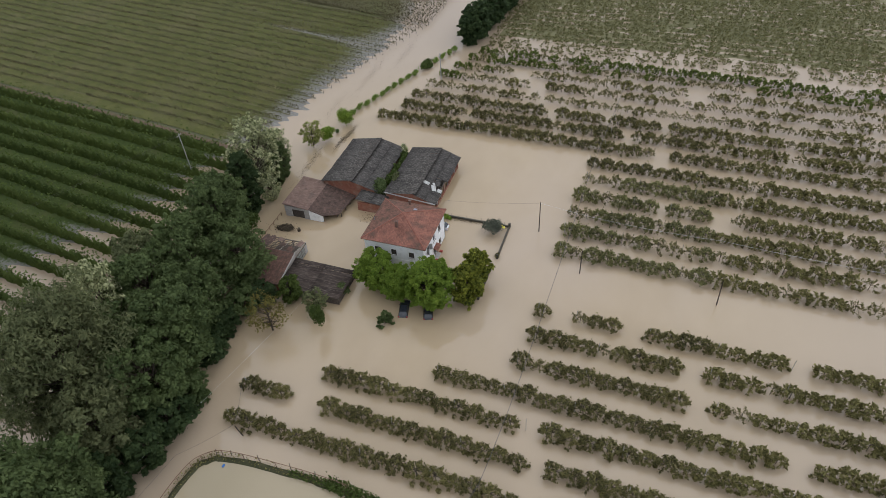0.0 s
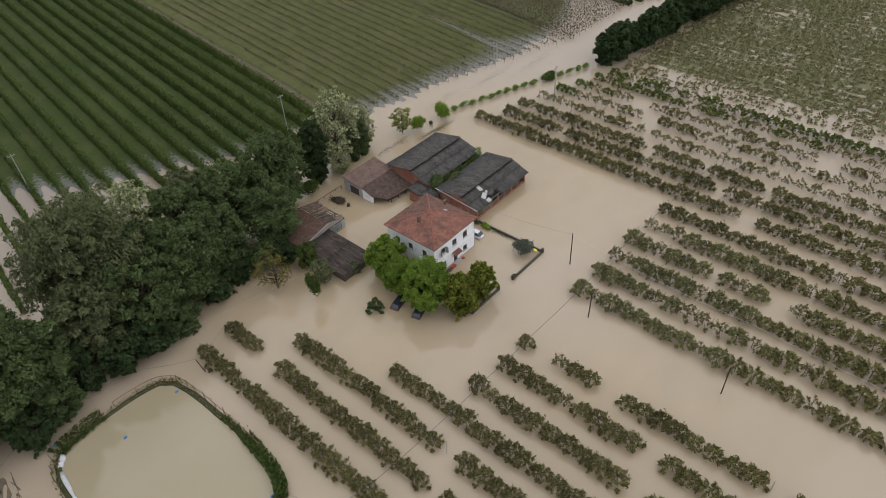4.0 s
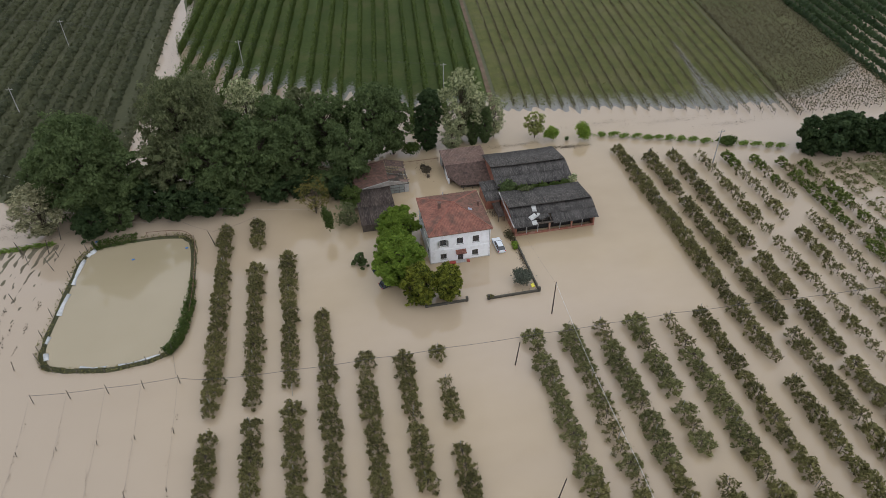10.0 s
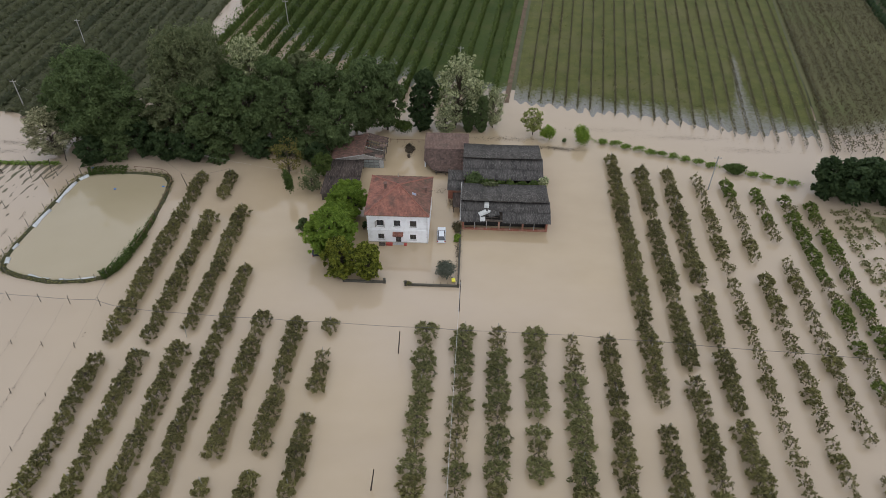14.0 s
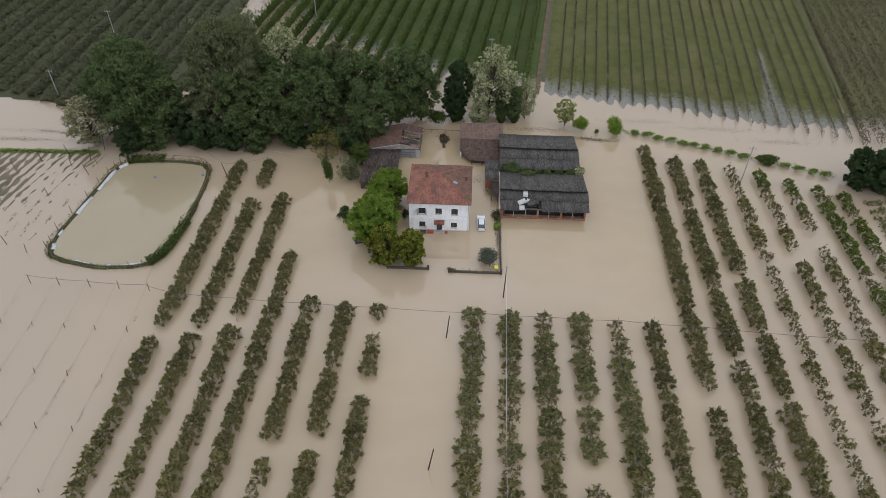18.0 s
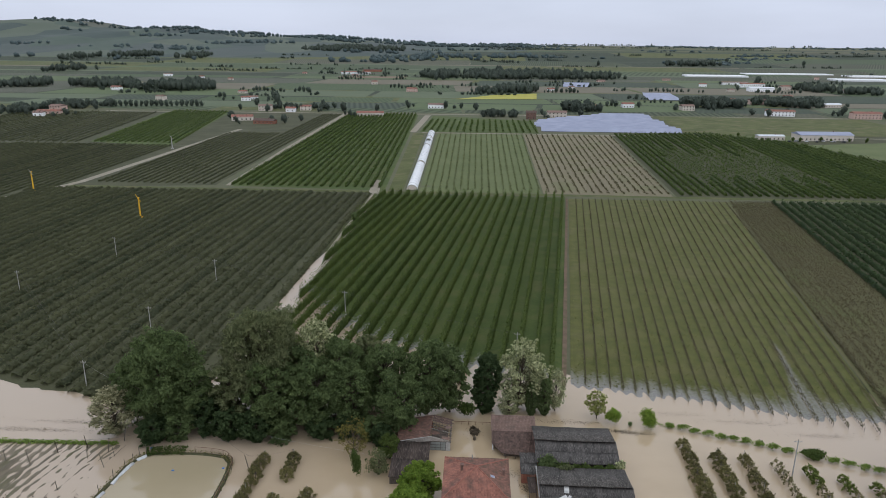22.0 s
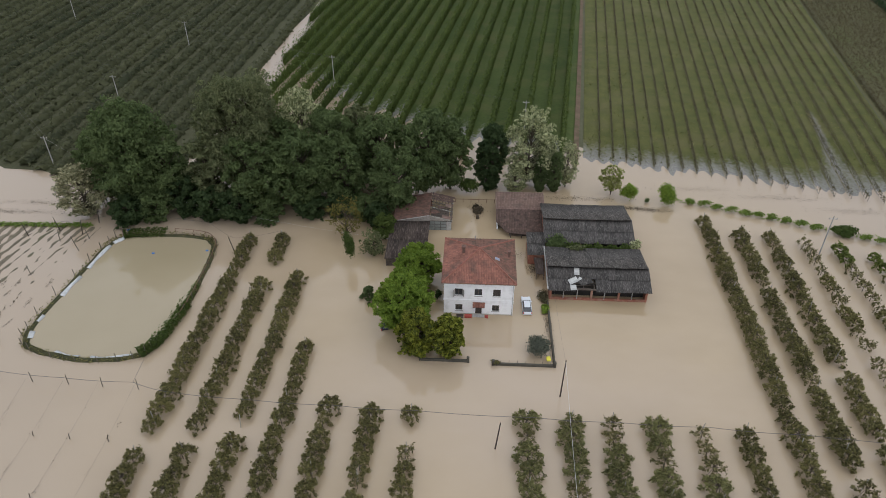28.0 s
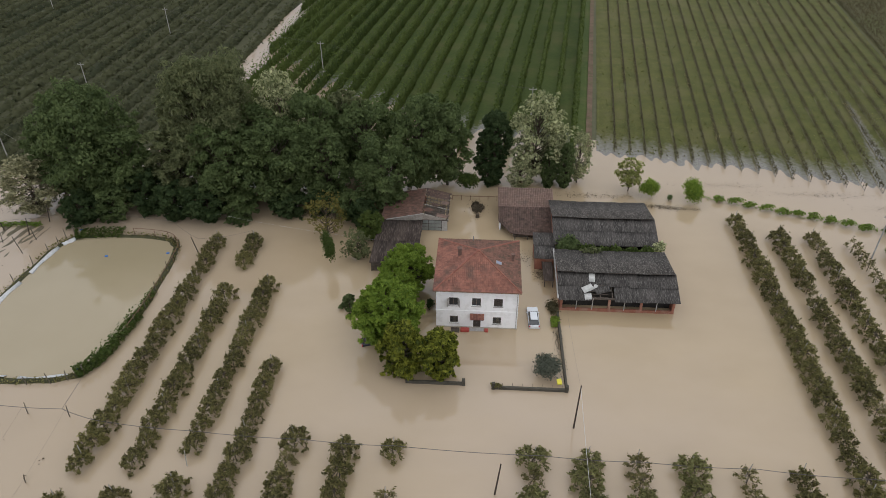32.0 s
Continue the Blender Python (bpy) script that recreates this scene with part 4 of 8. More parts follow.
# wet green ground among the low vines east of the orchard
vs, fs = [], []
for j in range(111):
    for i in range(81):
        x, y = 82 + 100 * i / 80, 14 - 0.1 * i - 1.2 * j
        n1 = noise.noise(Vector((x * 0.6, y * 0.6, 2.0))) + 0.6 * noise.noise(Vector((x * 0.09, y * 0.09, 6.0)))
        vs.append((x, y, 0.05 * n1 + 0.028 * math.cos(2 * math.pi * (x - 82.6) / 2.1) + min(0.0, 0.016 * (x - 90)) + 0.014 - (0.3 if i in (0, 80) or j == 0 else 0)))
for j in range(110):
    for i in range(80):
        k = j * 81 + i
        fs.append((k, k + 1, k + 82, k + 81))
me = quad_mesh("field", vs, fs, smooth=True)
me.materials.append(M["grass_wet"])
tagged(new("field", me), "waterlogged olive-green ground between low vines", "field", kind="structure")
# low vines standing in the water east of the orchard
rng = np.random.default_rng(9)
pieces = []
for i in range(46):
    xr = 82.6 + i * 2.1
    for y in np.arange(13.5 - 0.10 * i, -118 + i * 1.3, -0.85):
        if rng.random() < 0.65 + 0.33 * min(i / 4, 1) - 0.22 * (noise.noise(Vector((xr * 0.05, y * 0.05, 4))) > 0.35):
            c = (xr + rng.uniform(-0.4, 0.4), y + rng.uniform(-0.4, 0.4), 0.38)
            pieces.append(leaf_arrays(rng, blob_points(rng, 15, c, (1.0, 0.75, 0.28), 0.1), 0.34))
me = quad_mesh("vine_rows", *join_arrays(pieces))
me.materials.append(M["leaf_east"])
tagged(new("vine_rows", me), "close rows of half-drowned young plants", "crop rows", kind="stuff")

pcs = []
for x0, y0, x1, y1 in vine + bare:
    length = math.hypot(x1 - x0, y1 - y0)
    near = [k * 1.15 for k in range(60)]
    for step in near + [69 + k * 1.9 for k in range(int((length - 69) / 1.9))]:
        u = step / length
        x, y = x0 + (x1 - x0) * u, y0 + (y1 - y0) * u
        g = ground_height(x, y)
        pcs.append(tube_arrays([(x, y, min(g, 0) - 0.1), (x + 0.05, y, max(g, 0) + 1.3)], [0.045, 0.042], 3))
me = quad_mesh("vine_posts", *join_arrays(pcs))
me.materials.append(M["post"])
tagged(new("vine_posts", me), "short dark posts of the young vineyard rows", "posts", kind="stuff")


# ---------------------------------------------------------------- building pieces
def wall_arrays(length, z0, z1, thick, openings):
    """An upright wall along x with holes, its outer face at y = 0."""
    bm = bmesh.new()
    xs = sorted({0.0, length, *[o[0] for o in openings], *[o[1] for o in openings]})
    for a, b in zip(xs, xs[1:]):
        mid, z = (a + b) / 2, z0
        for o in sorted([o for o in openings if o[0] <= mid <= o[1]], key=lambda o: o[2]):
            if o[2] > z:
                box(bm, a, b, 0, thick, z, o[2])
            z = o[3]
        if z1 > z:
            box(bm, a, b, 0, thick, z, z1)
    bmesh.ops.remove_doubles(bm, verts=bm.verts, dist=0.0005)
    inner = [f for f in bm.faces if all(len(e.link_faces) > 2 for e in f.edges)]
    bmesh.ops.delete(bm, geom=inner, context="FACES_ONLY")
    return bm


def tile_slope(name, origin, along, up, length, mat, parent, lo, hi, rib=0.26, course=0.42, height=0.055, seed=1, label="", wobble=0.012):
    """A slope of barrel tiles: ribs that climb from the eave, stepped at every course, between lo(s) and hi(s) metres up."""
    r = np.random.default_rng(seed)
    o, e, u = Vector(origin), Vector(along).normalized(), Vector(up).normalized()
    nor = e.cross(u).normalized()
    if nor.z < 0:
        nor = -nor
    n = max(1, round(length / rib))
    w = length / n
    vs, fs = [], []
    for i in range(n):
        s0, s1, sm = i * w, (i + 1) * w, (i + 0.5) * w
        bot, top = lo(sm), hi(sm)
        v = bot
        while v < top - 0.03:
            v2 = min(v + course, top)
            lift = r.uniform(-wobble, wobble)
            k = len(vs)
            for vv, dz in ((v, 0.06 + lift), (v2, lift)):
                for s, h in ((s0, 0.0), (s0 + w * 0.28, height), (s0 + w * 0.72, height), (s1, 0.0)):
                    vs.append(tuple(o + e * s + u * vv + nor * (h + dz)))
            for q in range(3):
                fs.append((k + q, k + q + 1, k + q + 5, k + q + 4))
            v = v2
    return part(name, quad_mesh(name, vs, fs), mat, parent, label)


def corrugated_panel(name, width, length, waves=5, depth=0.03):
    """A rectangular wavy sheet lying in x (width) and y (length), with its edge thickness."""
    vs, fs = [], []
    cols = waves * 2 + 1
    for side in (0.0, -0.02):
        for y in (0.0, length):
            for i in range(cols):
                vs.append((width * i / (cols - 1), y, side + (depth if i % 2 else 0.0)))
    for i in range(cols - 1):
        fs.append((i, i + 1, cols + i + 1, cols + i))
        fs.append((2 * cols + i + 1, 2 * cols + i, 3 * cols + i, 3 * cols + i + 1))
        fs.append((i + 1, i, 2 * cols + i, 2 * cols + i + 1))
        fs.append((cols + i, cols + i + 1, 3 * cols + i + 1, 3 * cols + i))
    return quad_mesh(name, vs, fs)


def panel_slope(x0, x1, ya, za, yb, zb, mat, parent, seed, wide=1.08, rows=2, name="roof_panel", skip=(), rough=0.1, sag=0.0):
    """Overlapping corrugated sheets that climb from (ya, za) to (yb, zb)."""
    r = random.Random(seed)
    n = max(1, round((x1 - x0) / wide))
    w = (x1 - x0) / n
    span = math.hypot(yb - ya, zb - za)
    tilt = math.atan2(zb - za, abs(yb - ya))
    me = corrugated_panel(name, w * 1.03, span / rows + 0.12)
    me.materials.append(mat)
    for k in range(rows):
        for i in range(n):
            if (i, k) in skip:
                continue
            t = k / rows
            m = Matrix.Translation((x0 + i * w, ya + (yb - ya) * t + r.uniform(-rough, rough), za + (zb - za) * t + 0.03 * k + r.uniform(-0.012, 0.02) - sag * math.sin(math.pi * (i + 0.5) / n)))
            if yb < ya:
                m = m @ Matrix.Translation((w, 0, 0)) @ Matrix.Rotation(math.pi, 4, "Z")
            m = m @ Matrix.Rotation(tilt + radians(r.uniform(-4, 4) * rough), 4, "X") @ Matrix.Rotation(radians(r.uniform(-5, 5) * rough), 4, "Z")
            ob = new(name, me)
            ob.parent = parent
            ob.matrix_local = m


def window(parent, x, z, w, h, facing, shut=True, ajar=False, grille=False):
    """A wall window: frame, two panes, stone sill and shutters. facing: pose of the wall's outer face."""
    bm = bmesh.new()
    for a in ((-w / 2, -w / 2 + 0.07, 0, h), (w / 2 - 0.07, w / 2, 0, h), (-w / 2 + 0.07, w / 2 - 0.07, 0, 0.07), (-w / 2 + 0.07, w / 2 - 0.07, h - 0.07, h), (-0.04, 0.04, 0.07, h - 0.07)):
        box(bm, a[0], a[1], 0.16, 0.23, a[2], a[3])
    fr = part("window", bm, M["shutter"], parent, at=facing @ Matrix.Translation((x, 0, z)))
    for sx in (-1, 1):
        part("pane", box_bm(*sorted((sx * 0.04, sx * (w / 2 - 0.07))), 0.19, 0.205, 0.07, h - 0.07), M["glass"], fr)
        if shut and not ajar and not grille:
            bm = bmesh.new()
            a, b = sorted((sx * 0.015, sx * (w / 2 - 0.01)))
            box(bm, a, a + 0.06, 0.06, 0.11, 0.01, h - 0.01)
            box(bm, b - 0.06, b, 0.06, 0.11, 0.01, h - 0.01)
            for k in range(9):
                zz = 0.03 + k * (h - 0.1) / 8.3
                box(bm, a + 0.06, b - 0.06, 0.07, 0.10, zz, zz + (h / 13))
            part("shutter", bm, M["shutter"], fr)
        elif ajar:
            bm = bmesh.new()
            box(bm, 0, 0.04, -w / 2 + 0.03, 0, 0.01, h - 0.01, bevel=0.01)
            for k in range(7):
                box(bm, 0.04, 0.055, -w / 2 + 0.09, -0.06, 0.08 + k * h / 8, 0.08 + k * h / 8 + 0.06)
            part("shutter", bm, M["stone"], fr, "pale shutter swung open", at=Matrix.Translation((sx * w / 2, 0, 0)) @ Matrix.Rotation(radians(sx * 28), 4, "Z"))
    if grille:
        bm = bmesh.new()
        for k in range(1, 7):
            box(bm, -w / 2 + k * w / 7 - 0.018, -w / 2 + k * w / 7 + 0.018, 0.03, 0.07, 0.0, h)
        for k in (0.12, 0.88):
            box(bm, -w / 2, w / 2, 0.075, 0.10, k * h - 0.02, k * h + 0.02)
        part("grille", bm, M["post"], fr, "thin rusty window bars")
    part("sill", box_bm(-w / 2 - 0.1, w / 2 + 0.1, -0.09, 0.16, -0.08, -0.002, bevel=0.015), M["stone"], fr)
    return fr


# ---------------------------------------------------------------- farmhouse
HX, HY, EAVE = 5.43, 11.05, 6.48
house = thing("farmhouse", "white two-storey farmhouse with red hipped tile roof in flood water", "house")
front_open = [(HX + a - 0.58, HX + a + 0.58, 3.75, 5.10) for a in (-3.12, -0.08, 2.80)] + [(HX + a - 0.55, HX + a + 0.55, 0.75, 1.95) for a in (-3.05, 2.72)] + [(HX - 0.45, HX + 0.55, -0.4, 1.75)]
west_open = [(HY - a - 0.5, HY - a + 0.5, 3.75, 5.0) for a in (8.7, 5.6, 2.3)] + [(HY - a - 0.45, HY - a + 0.45, 0.8, 1.9) for a in (8.7, 2.3)]
face_s = pose(-HX, 0, 0)
face_w = pose(-HX, HY, 0, 0, 0, -90)
face_e, face_n = pose(HX, 0, 0, 0, 0, 90), pose(HX, HY, 0, 0, 0, 180)
part("wall", wall_arrays(2 * HX, -0.8, EAVE, 0.4, front_open), M["plaster"], house, "white plastered front wall", at=face_s)
part("wall", wall_arrays(HY - 0.8, -0.8, EAVE, 0.4, [(a - 0.4, b - 0.4, c, d) for a, b, c, d in west_open]), M["plaster"], house, at=face_w @ Matrix.Translation((0.4, 0, 0)))
part("wall", wall_arrays(HY - 0.8, -0.8, EAVE, 0.4, []), M["plaster"], house, at=face_e @ Matrix.Translation((0.4, 0, 0)))
part("wall", wall_arrays(2 * HX, -0.8, EAVE, 0.4, []), M["plaster"], house, at=face_n)
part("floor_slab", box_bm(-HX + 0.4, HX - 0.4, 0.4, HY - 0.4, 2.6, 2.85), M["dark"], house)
part("string_course", box_bm(-HX - 0.05, HX + 0.05, -0.05, 0.0, 2.82, 2.98), M["plaster"], house)
part("string_course", box_bm(-HX - 0.05, -HX, 0.0, HY, 2.82, 2.98), M["plaster"], house)
part("plinth", box_bm(-HX - 0.04, HX + 0.04, -0.04, 0.0, -0.8, 0.16), M["plaster_low"], house, "damp grey plinth")
part("plinth", box_bm(-HX - 0.04, -HX, 0.0, HY, -0.8, 0.16), M["plaster_low"], house, "damp grey plinth")
for k, a in enumerate((-3.12, -0.08, 2.80)):
    window(house, HX + a, 3.75, 1.16, 1.35, face_s, ajar=(k == 0), shut=(k == 2))
for a in (-3.05, 2.72):
    window(house, HX + a, 0.75, 1.10, 1.20, face_s, grille=True)
for a in (8.7, 5.6, 2.3):
    window(house, HY - a, 3.75, 1.0, 1.25, face_w)
for a in (8.7, 2.3):
    window(house, HY - a, 0.8, 0.9, 1.10, face_w)
bm = bmesh.new()
box(bm, -0.43, 0.53, 0.2, 0.26, -0.4, 1.73)
box(bm, -0.35, 0.02, 0.18, 0.2, 0.3, 1.5)
box(bm, 0.08, 0.45, 0.18, 0.2, 0.3, 1.5)
front_door = part("door", bm, M["shutter"], house, "dark wooden front door")
part("handle", box_bm(0.0, 0.04, 0.12, 0.18, 0.62, 0.76, bevel=0.01), M["metal"], front_door)
part("step", box_bm(-0.9, 1.0, -0.75, -0.05, -0.8, 0.05, bevel=0.03), M["stone"], house)
awn = part("porch_roof", slab_bm([(-0.85, -0.85, 2.08), (0.95, -0.85, 2.08), (0.95, -0.003, 2.45), (-0.85, -0.003, 2.45)], 0.07), M["awning"], house, "small tiled canopy over the front door")
tile_slope("tile_slope", (-0.9, -0.9, 2.11), (1, 0, 0), (0, 0.85, 0.37), 1.9, M["tile"], awn, lambda s: 0, lambda s: 0.94, rib=0.21, course=0.3, seed=8, wobble=0.02)
for x in (-0.8, 0.9):
    part("bracket", slab_bm([(x - 0.03, -0.8, 2.04), (x + 0.03, -0.8, 2.04), (x + 0.03, -0.003, 1.75), (x - 0.03, -0.003, 1.75)], 0.07), M["shutter"], awn)

# roof: a solid pyramid, four tiled slopes, ridge caps
OV, OVY, PEAK = 0.26, 0.42, 8.9
ex, ey0, ey1, mid_y = HX + OV, -OVY, HY + OVY, HY / 2
bm = bmesh.new()
cs = [(-ex, ey0, EAVE), (ex, ey0, EAVE), (ex, ey1, EAVE), (-ex, ey1, EAVE)]
lo_v = [bm.verts.new((c[0], c[1], c[2] - 0.10)) for c in cs]
hi_v = [bm.verts.new((c[0], c[1], c[2] + 0.04)) for c in cs]
pk = bm.verts.new((0, mid_y, PEAK - 0.03))
bm.faces.new(lo_v[::-1])
for i in range(4):
    j = (i + 1) % 4
    bm.faces.new((lo_v[i], lo_v[j], hi_v[j], hi_v[i]))
    bm.faces.new((hi_v[i], hi_v[j], pk))
roof = part("roof", bm, M["tile"], house, "red hipped roof of terracotta tiles")
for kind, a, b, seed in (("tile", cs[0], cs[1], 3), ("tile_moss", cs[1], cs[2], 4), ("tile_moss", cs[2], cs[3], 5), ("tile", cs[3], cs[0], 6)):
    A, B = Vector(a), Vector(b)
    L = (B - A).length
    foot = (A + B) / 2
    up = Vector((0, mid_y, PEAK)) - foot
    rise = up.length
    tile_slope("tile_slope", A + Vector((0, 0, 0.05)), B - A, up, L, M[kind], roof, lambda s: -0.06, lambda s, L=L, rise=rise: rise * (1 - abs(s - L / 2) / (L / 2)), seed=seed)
cap_bm = bmesh.new()
bmesh.ops.create_cone(cap_bm, segments=8, radius1=0.15, radius2=0.12, depth=0.46, cap_ends=True)
cap_me = bpy.data.meshes.new("ridge_tile")
cap_bm.to_mesh(cap_me)
cap_bm.free()
cap_me.materials.append(M["tile_ridge"])
for c in cs:
    a, b = Vector((c[0], c[1], c[2] + 0.09)), Vector((0, mid_y, PEAK + 0.06))
    way = b - a
    n = int(way.length / 0.4)
    q = way.to_track_quat("Z", "Y").to_matrix().to_4x4()
    for i in range(n):
        ob = new("ridge_tile", cap_me)
        ob.parent = roof
        ob.matrix_local = Matrix.Translation(a + way * ((i + 0.5) / n)) @ q


def roof_z(x, y):
    return PEAK - (PEAK - EAVE) * max(abs(x) / ex, abs(y - mid_y) / (mid_y + OVY))


def chimney(x, y, top, w):
    z = roof_z(x, y)
    c = part("chimney", box_bm(x - w, x + w, y - w, y + w, z - 0.35, top, bevel=0.015), M["chimney"], house, "small sooty brick chimney")
    part("cap", box_bm(x - w - 0.09, x + w + 0.09, y - w - 0.09, y + w + 0.09, top + 0.12, top + 0.2, bevel=0.02), M["chimney"], c)
    for sx in (-1, 1):
        part("pier", box_bm(x + sx * (w - 0.06) - 0.05, x + sx * (w - 0.06) + 0.05, y - w, y + w, top, top + 0.12), M["chimney"], c)


chimney(-2.55, 5.8, 8.9, 0.24)
chimney(4.7, 6.1, 7.9, 0.18)
part("vent_pipe", quad_mesh("vent_pipe", *tube_arrays([(-0.8, 10.9, 6.5), (-0.8, 10.9, 7.55)], [0.07, 0.07], 8), smooth=True), M["metal"], house)
sl = (PEAK - EAVE) / ex
sky_m = Matrix.Translation((2.75, 4.3, roof_z(2.75, 4.3) + 0.14)) @ Matrix.Rotation(math.atan(sl), 4, "Y")
skylight = part("skylight", box_bm(-0.4, 0.4, -0.32, 0.32, -0.12, 0.03, bevel=0.02), M["metal"], house, "small grey roof light", at=sky_m)
part("pane", box_bm(-0.32, 0.32, -0.25, 0.25, 0.03, 0.04), M["solar"], skylight)
gut = [([(-ex - 0.05, ey0 - 0.07, EAVE), (ex + 0.05, ey0 - 0.07, EAVE)], [0.07, 0.07]), ([(-ex - 0.07, ey0 - 0.05, EAVE), (-ex - 0.07, ey1 + 0.05, EAVE)], [0.07, 0.07])]
part("gutter", tube_mesh("gutter", gut, 8), M["rust"], house, "rusty eaves gutter")
part("downpipe", tube_mesh("downpipe", [([(HX - 0.15, -0.08, EAVE), (HX - 0.15, -0.08, -0.3)], [0.045, 0.045])], 8), M["stone"], house)


# ---------------------------------------------------------------- barns
def barn(label, x0, x1, yf, yr, yb, zf, zr, zb, seed, skip=(), bays=5, mat="sheet", rows=2, slim=()):
    b = thing("barn", label, "barn")
    panel_slope(x0 - 0.35, x1 + 0.45, yf - 0.55, zf - 0.04, yr + 0.05, zr - 0.14, M[mat], b, seed, skip=skip, rough=0.05, sag=0.10, rows=rows)
    panel_slope(x0 - 0.35, x1 + 0.25, yb + 0.3, zb, yr - 0.30, zr + 0.20, M[mat + "_grey"], b, seed + 1, rows=1, rough=0.05, sag=0.12)
    part("ridge_beam", box_bm(x0, x1 + 0.3, yr - 0.05, yr + 0.09, zr - 0.3, zr - 0.02), M["timber"], b)
    part("wall", box_bm(x0, x1, yf, yf + 0.28, -0.8, 0.42), M["brick"], b, "low red brick front wall")
    # Added dark sheet behind the openings, in place of interior shade.
    part("partition", box_bm(x0 + 0.35, x1 - 0.35, yf + 1.3, yf + 1.4, -0.8, zf - 0.02), M["dark"], b, "dark sheet standing in for the shade inside the barn")
    part("wall", box_bm(x0, x1, yb - 0.3, yb, -0.8, zb - 0.16), M["brick"], b)
    for x, w in ((x0, 0.3), (x1 - 0.3, 0.3)):
        bm = bmesh.new()
        pts = [(yf + 0.28, -0.8), (yb - 0.3, -0.8), (yb - 0.3, zb - 0.2), (yr, zr - 0.32), (yf + 0.28, zf - 0.12)]
        f1 = [bm.verts.new((x, p[0], p[1])) for p in pts]
        f2 = [bm.verts.new((x + w, p[0], p[1])) for p in pts]
        bm.faces.new(f1[::-1])
        bm.faces.new(f2)
        for i in range(5):
            j = (i + 1) % 5
            bm.faces.new((f1[i], f1[j], f2[j], f2[i]))
        part("gable_wall", bm, M["brick"], b)
    for i in range(bays + 1):
        x = x0 + (x1 - x0 - 0.35) * i / bays
        if i in slim:
            part("post", box_bm(x, x + 0.11, yf - 0.02, yf + 0.1, 0.30, zf - 0.1, bevel=0.02), M["stone"], b, "thin pale post")
        else:
            part("pillar", box_bm(x, x + 0.34, yf + 0.02, yf + 0.27, 0.42, zf - 0.28, bevel=0.02), M["brick"], b)
    part("beam", box_bm(x0, x1, yf + 0.02, yf + 0.24, zf - 0.28, zf - 0.08), M["timber"], b, "grey timber eaves beam")
    for i in range(10):
        x = x0 + 0.4 + (x1 - x0 - 0.8) * i / 9
        part("rafter", slab_bm([(x, yf, zf - 0.06), (x + 0.1, yf, zf - 0.06), (x + 0.1, yr, zr - 0.22), (x, yr, zr - 0.22)], 0.12), M["timber"], b)
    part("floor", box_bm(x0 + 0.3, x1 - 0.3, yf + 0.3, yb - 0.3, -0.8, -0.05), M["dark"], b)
    part("fascia", box_bm(x1 + 0.12, x1 + 0.2, yf - 0.3, yf + 0.05, zf - 0.12, zf + 0.02), M["timber"], b)
    return b


HOLE = {(4, 0), (5, 0), (6, 0)}
barn1 = barn("long barn with dark weathered sheet roof and low brick front", 11.5, 27.2, 4.3, 8.1, 14.2, 2.35, 4.1, 3.3, 41, skip=HOLE, bays=7, slim=(1, 2, 4, 6))
barn("long rear barn with dark weathered sheet roof", 11.6, 26.6, 16.6, 21.4, 27.8, 3.15, 4.75, 3.6, 51)
for w, l, m, ma, lab in ((0.85, 1.35, pose(15.45, 6.55, 3.50, 22, 3, -2), "sheet_white", "pale loose roof sheet"),
                        (1.55, 0.95, pose(14.75, 4.75, 2.80, 24, -10, 26), "sheet_white", "pale crumpled roof sheet"),
                        (0.5, 0.7, pose(15.9, 5.55, 3.12, 34, 12, -24), "sheet_white", "pale torn roof sheet"),
                        (0.95, 0.95, pose(14.75, 3.80, 2.46, 20, -3, 2), "sheet_white", "pale broken roof sheet"),
                        (2.0, 1.05, pose(16.45, 4.55, 2.78, 20, -9, 14), "sheet", "dark roof sheet fallen askew"),
                        (1.3, 1.15, pose(15.6, 5.15, 2.93, 19, 4, -12), "sheet", "dark roof sheet fallen askew")):
    loose = corrugated_panel("roof_panel", w, l, 4)
    loose.materials.append(M[ma])
    part("roof_panel", loose, None, barn1, lab, at=m)
for k in range(5):
    yy = 4.4 + k * 0.42
    part("batten", box_bm(15.4, 18.0, yy, yy + 0.06, 2.40 + k * 0.185, 2.45 + k * 0.185), M["timber"], barn1)
part("gable_edge", slab_bm([(11.0, 3.9, 2.55), (11.2, 3.9, 2.55), (11.2, 14.3, 3.52), (11.0, 14.3, 3.52)], 0.12), M["stone"], barn1, "pale verge capping")

# tiled shed behind the yard
shed = thing("shed", "tiled outbuilding with pinkish and dark brown slopes", "shed")
SX0, SX1, SYF, SYR, SYB = 3.05, 12.1, 21.1, 27.2, 32.7
ZF, ZR, ZB = 0.85, 2.66, 3.15
up_f = Vector((0, SYR - SYF, ZR - ZF))
lf = up_f.length
part("roof", slab_bm([(SX0 + 1.95, SYF + 0.7, ZF + 0.2), (SX1, SYF, ZF), (SX1, SYR, ZR), (SX0, SYR, ZR), (SX0, 24.2, 1.77)], 0.1), M["tile_brown"], shed, "dark brown tiled slope")
tile_slope("tile_slope", (SX0, SYF, ZF + 0.02), (1, 0, 0), up_f, SX1 - SX0, M["tile_brown"], shed, lambda s: max(0.75 - 0.09 * s, lf * 0.51 - s * 1.26), lambda s: lf, rib=0.3, course=0.5, seed=31, wobble=0.03)
up_b = Vector((0, SYB - SYR, ZB - ZR))
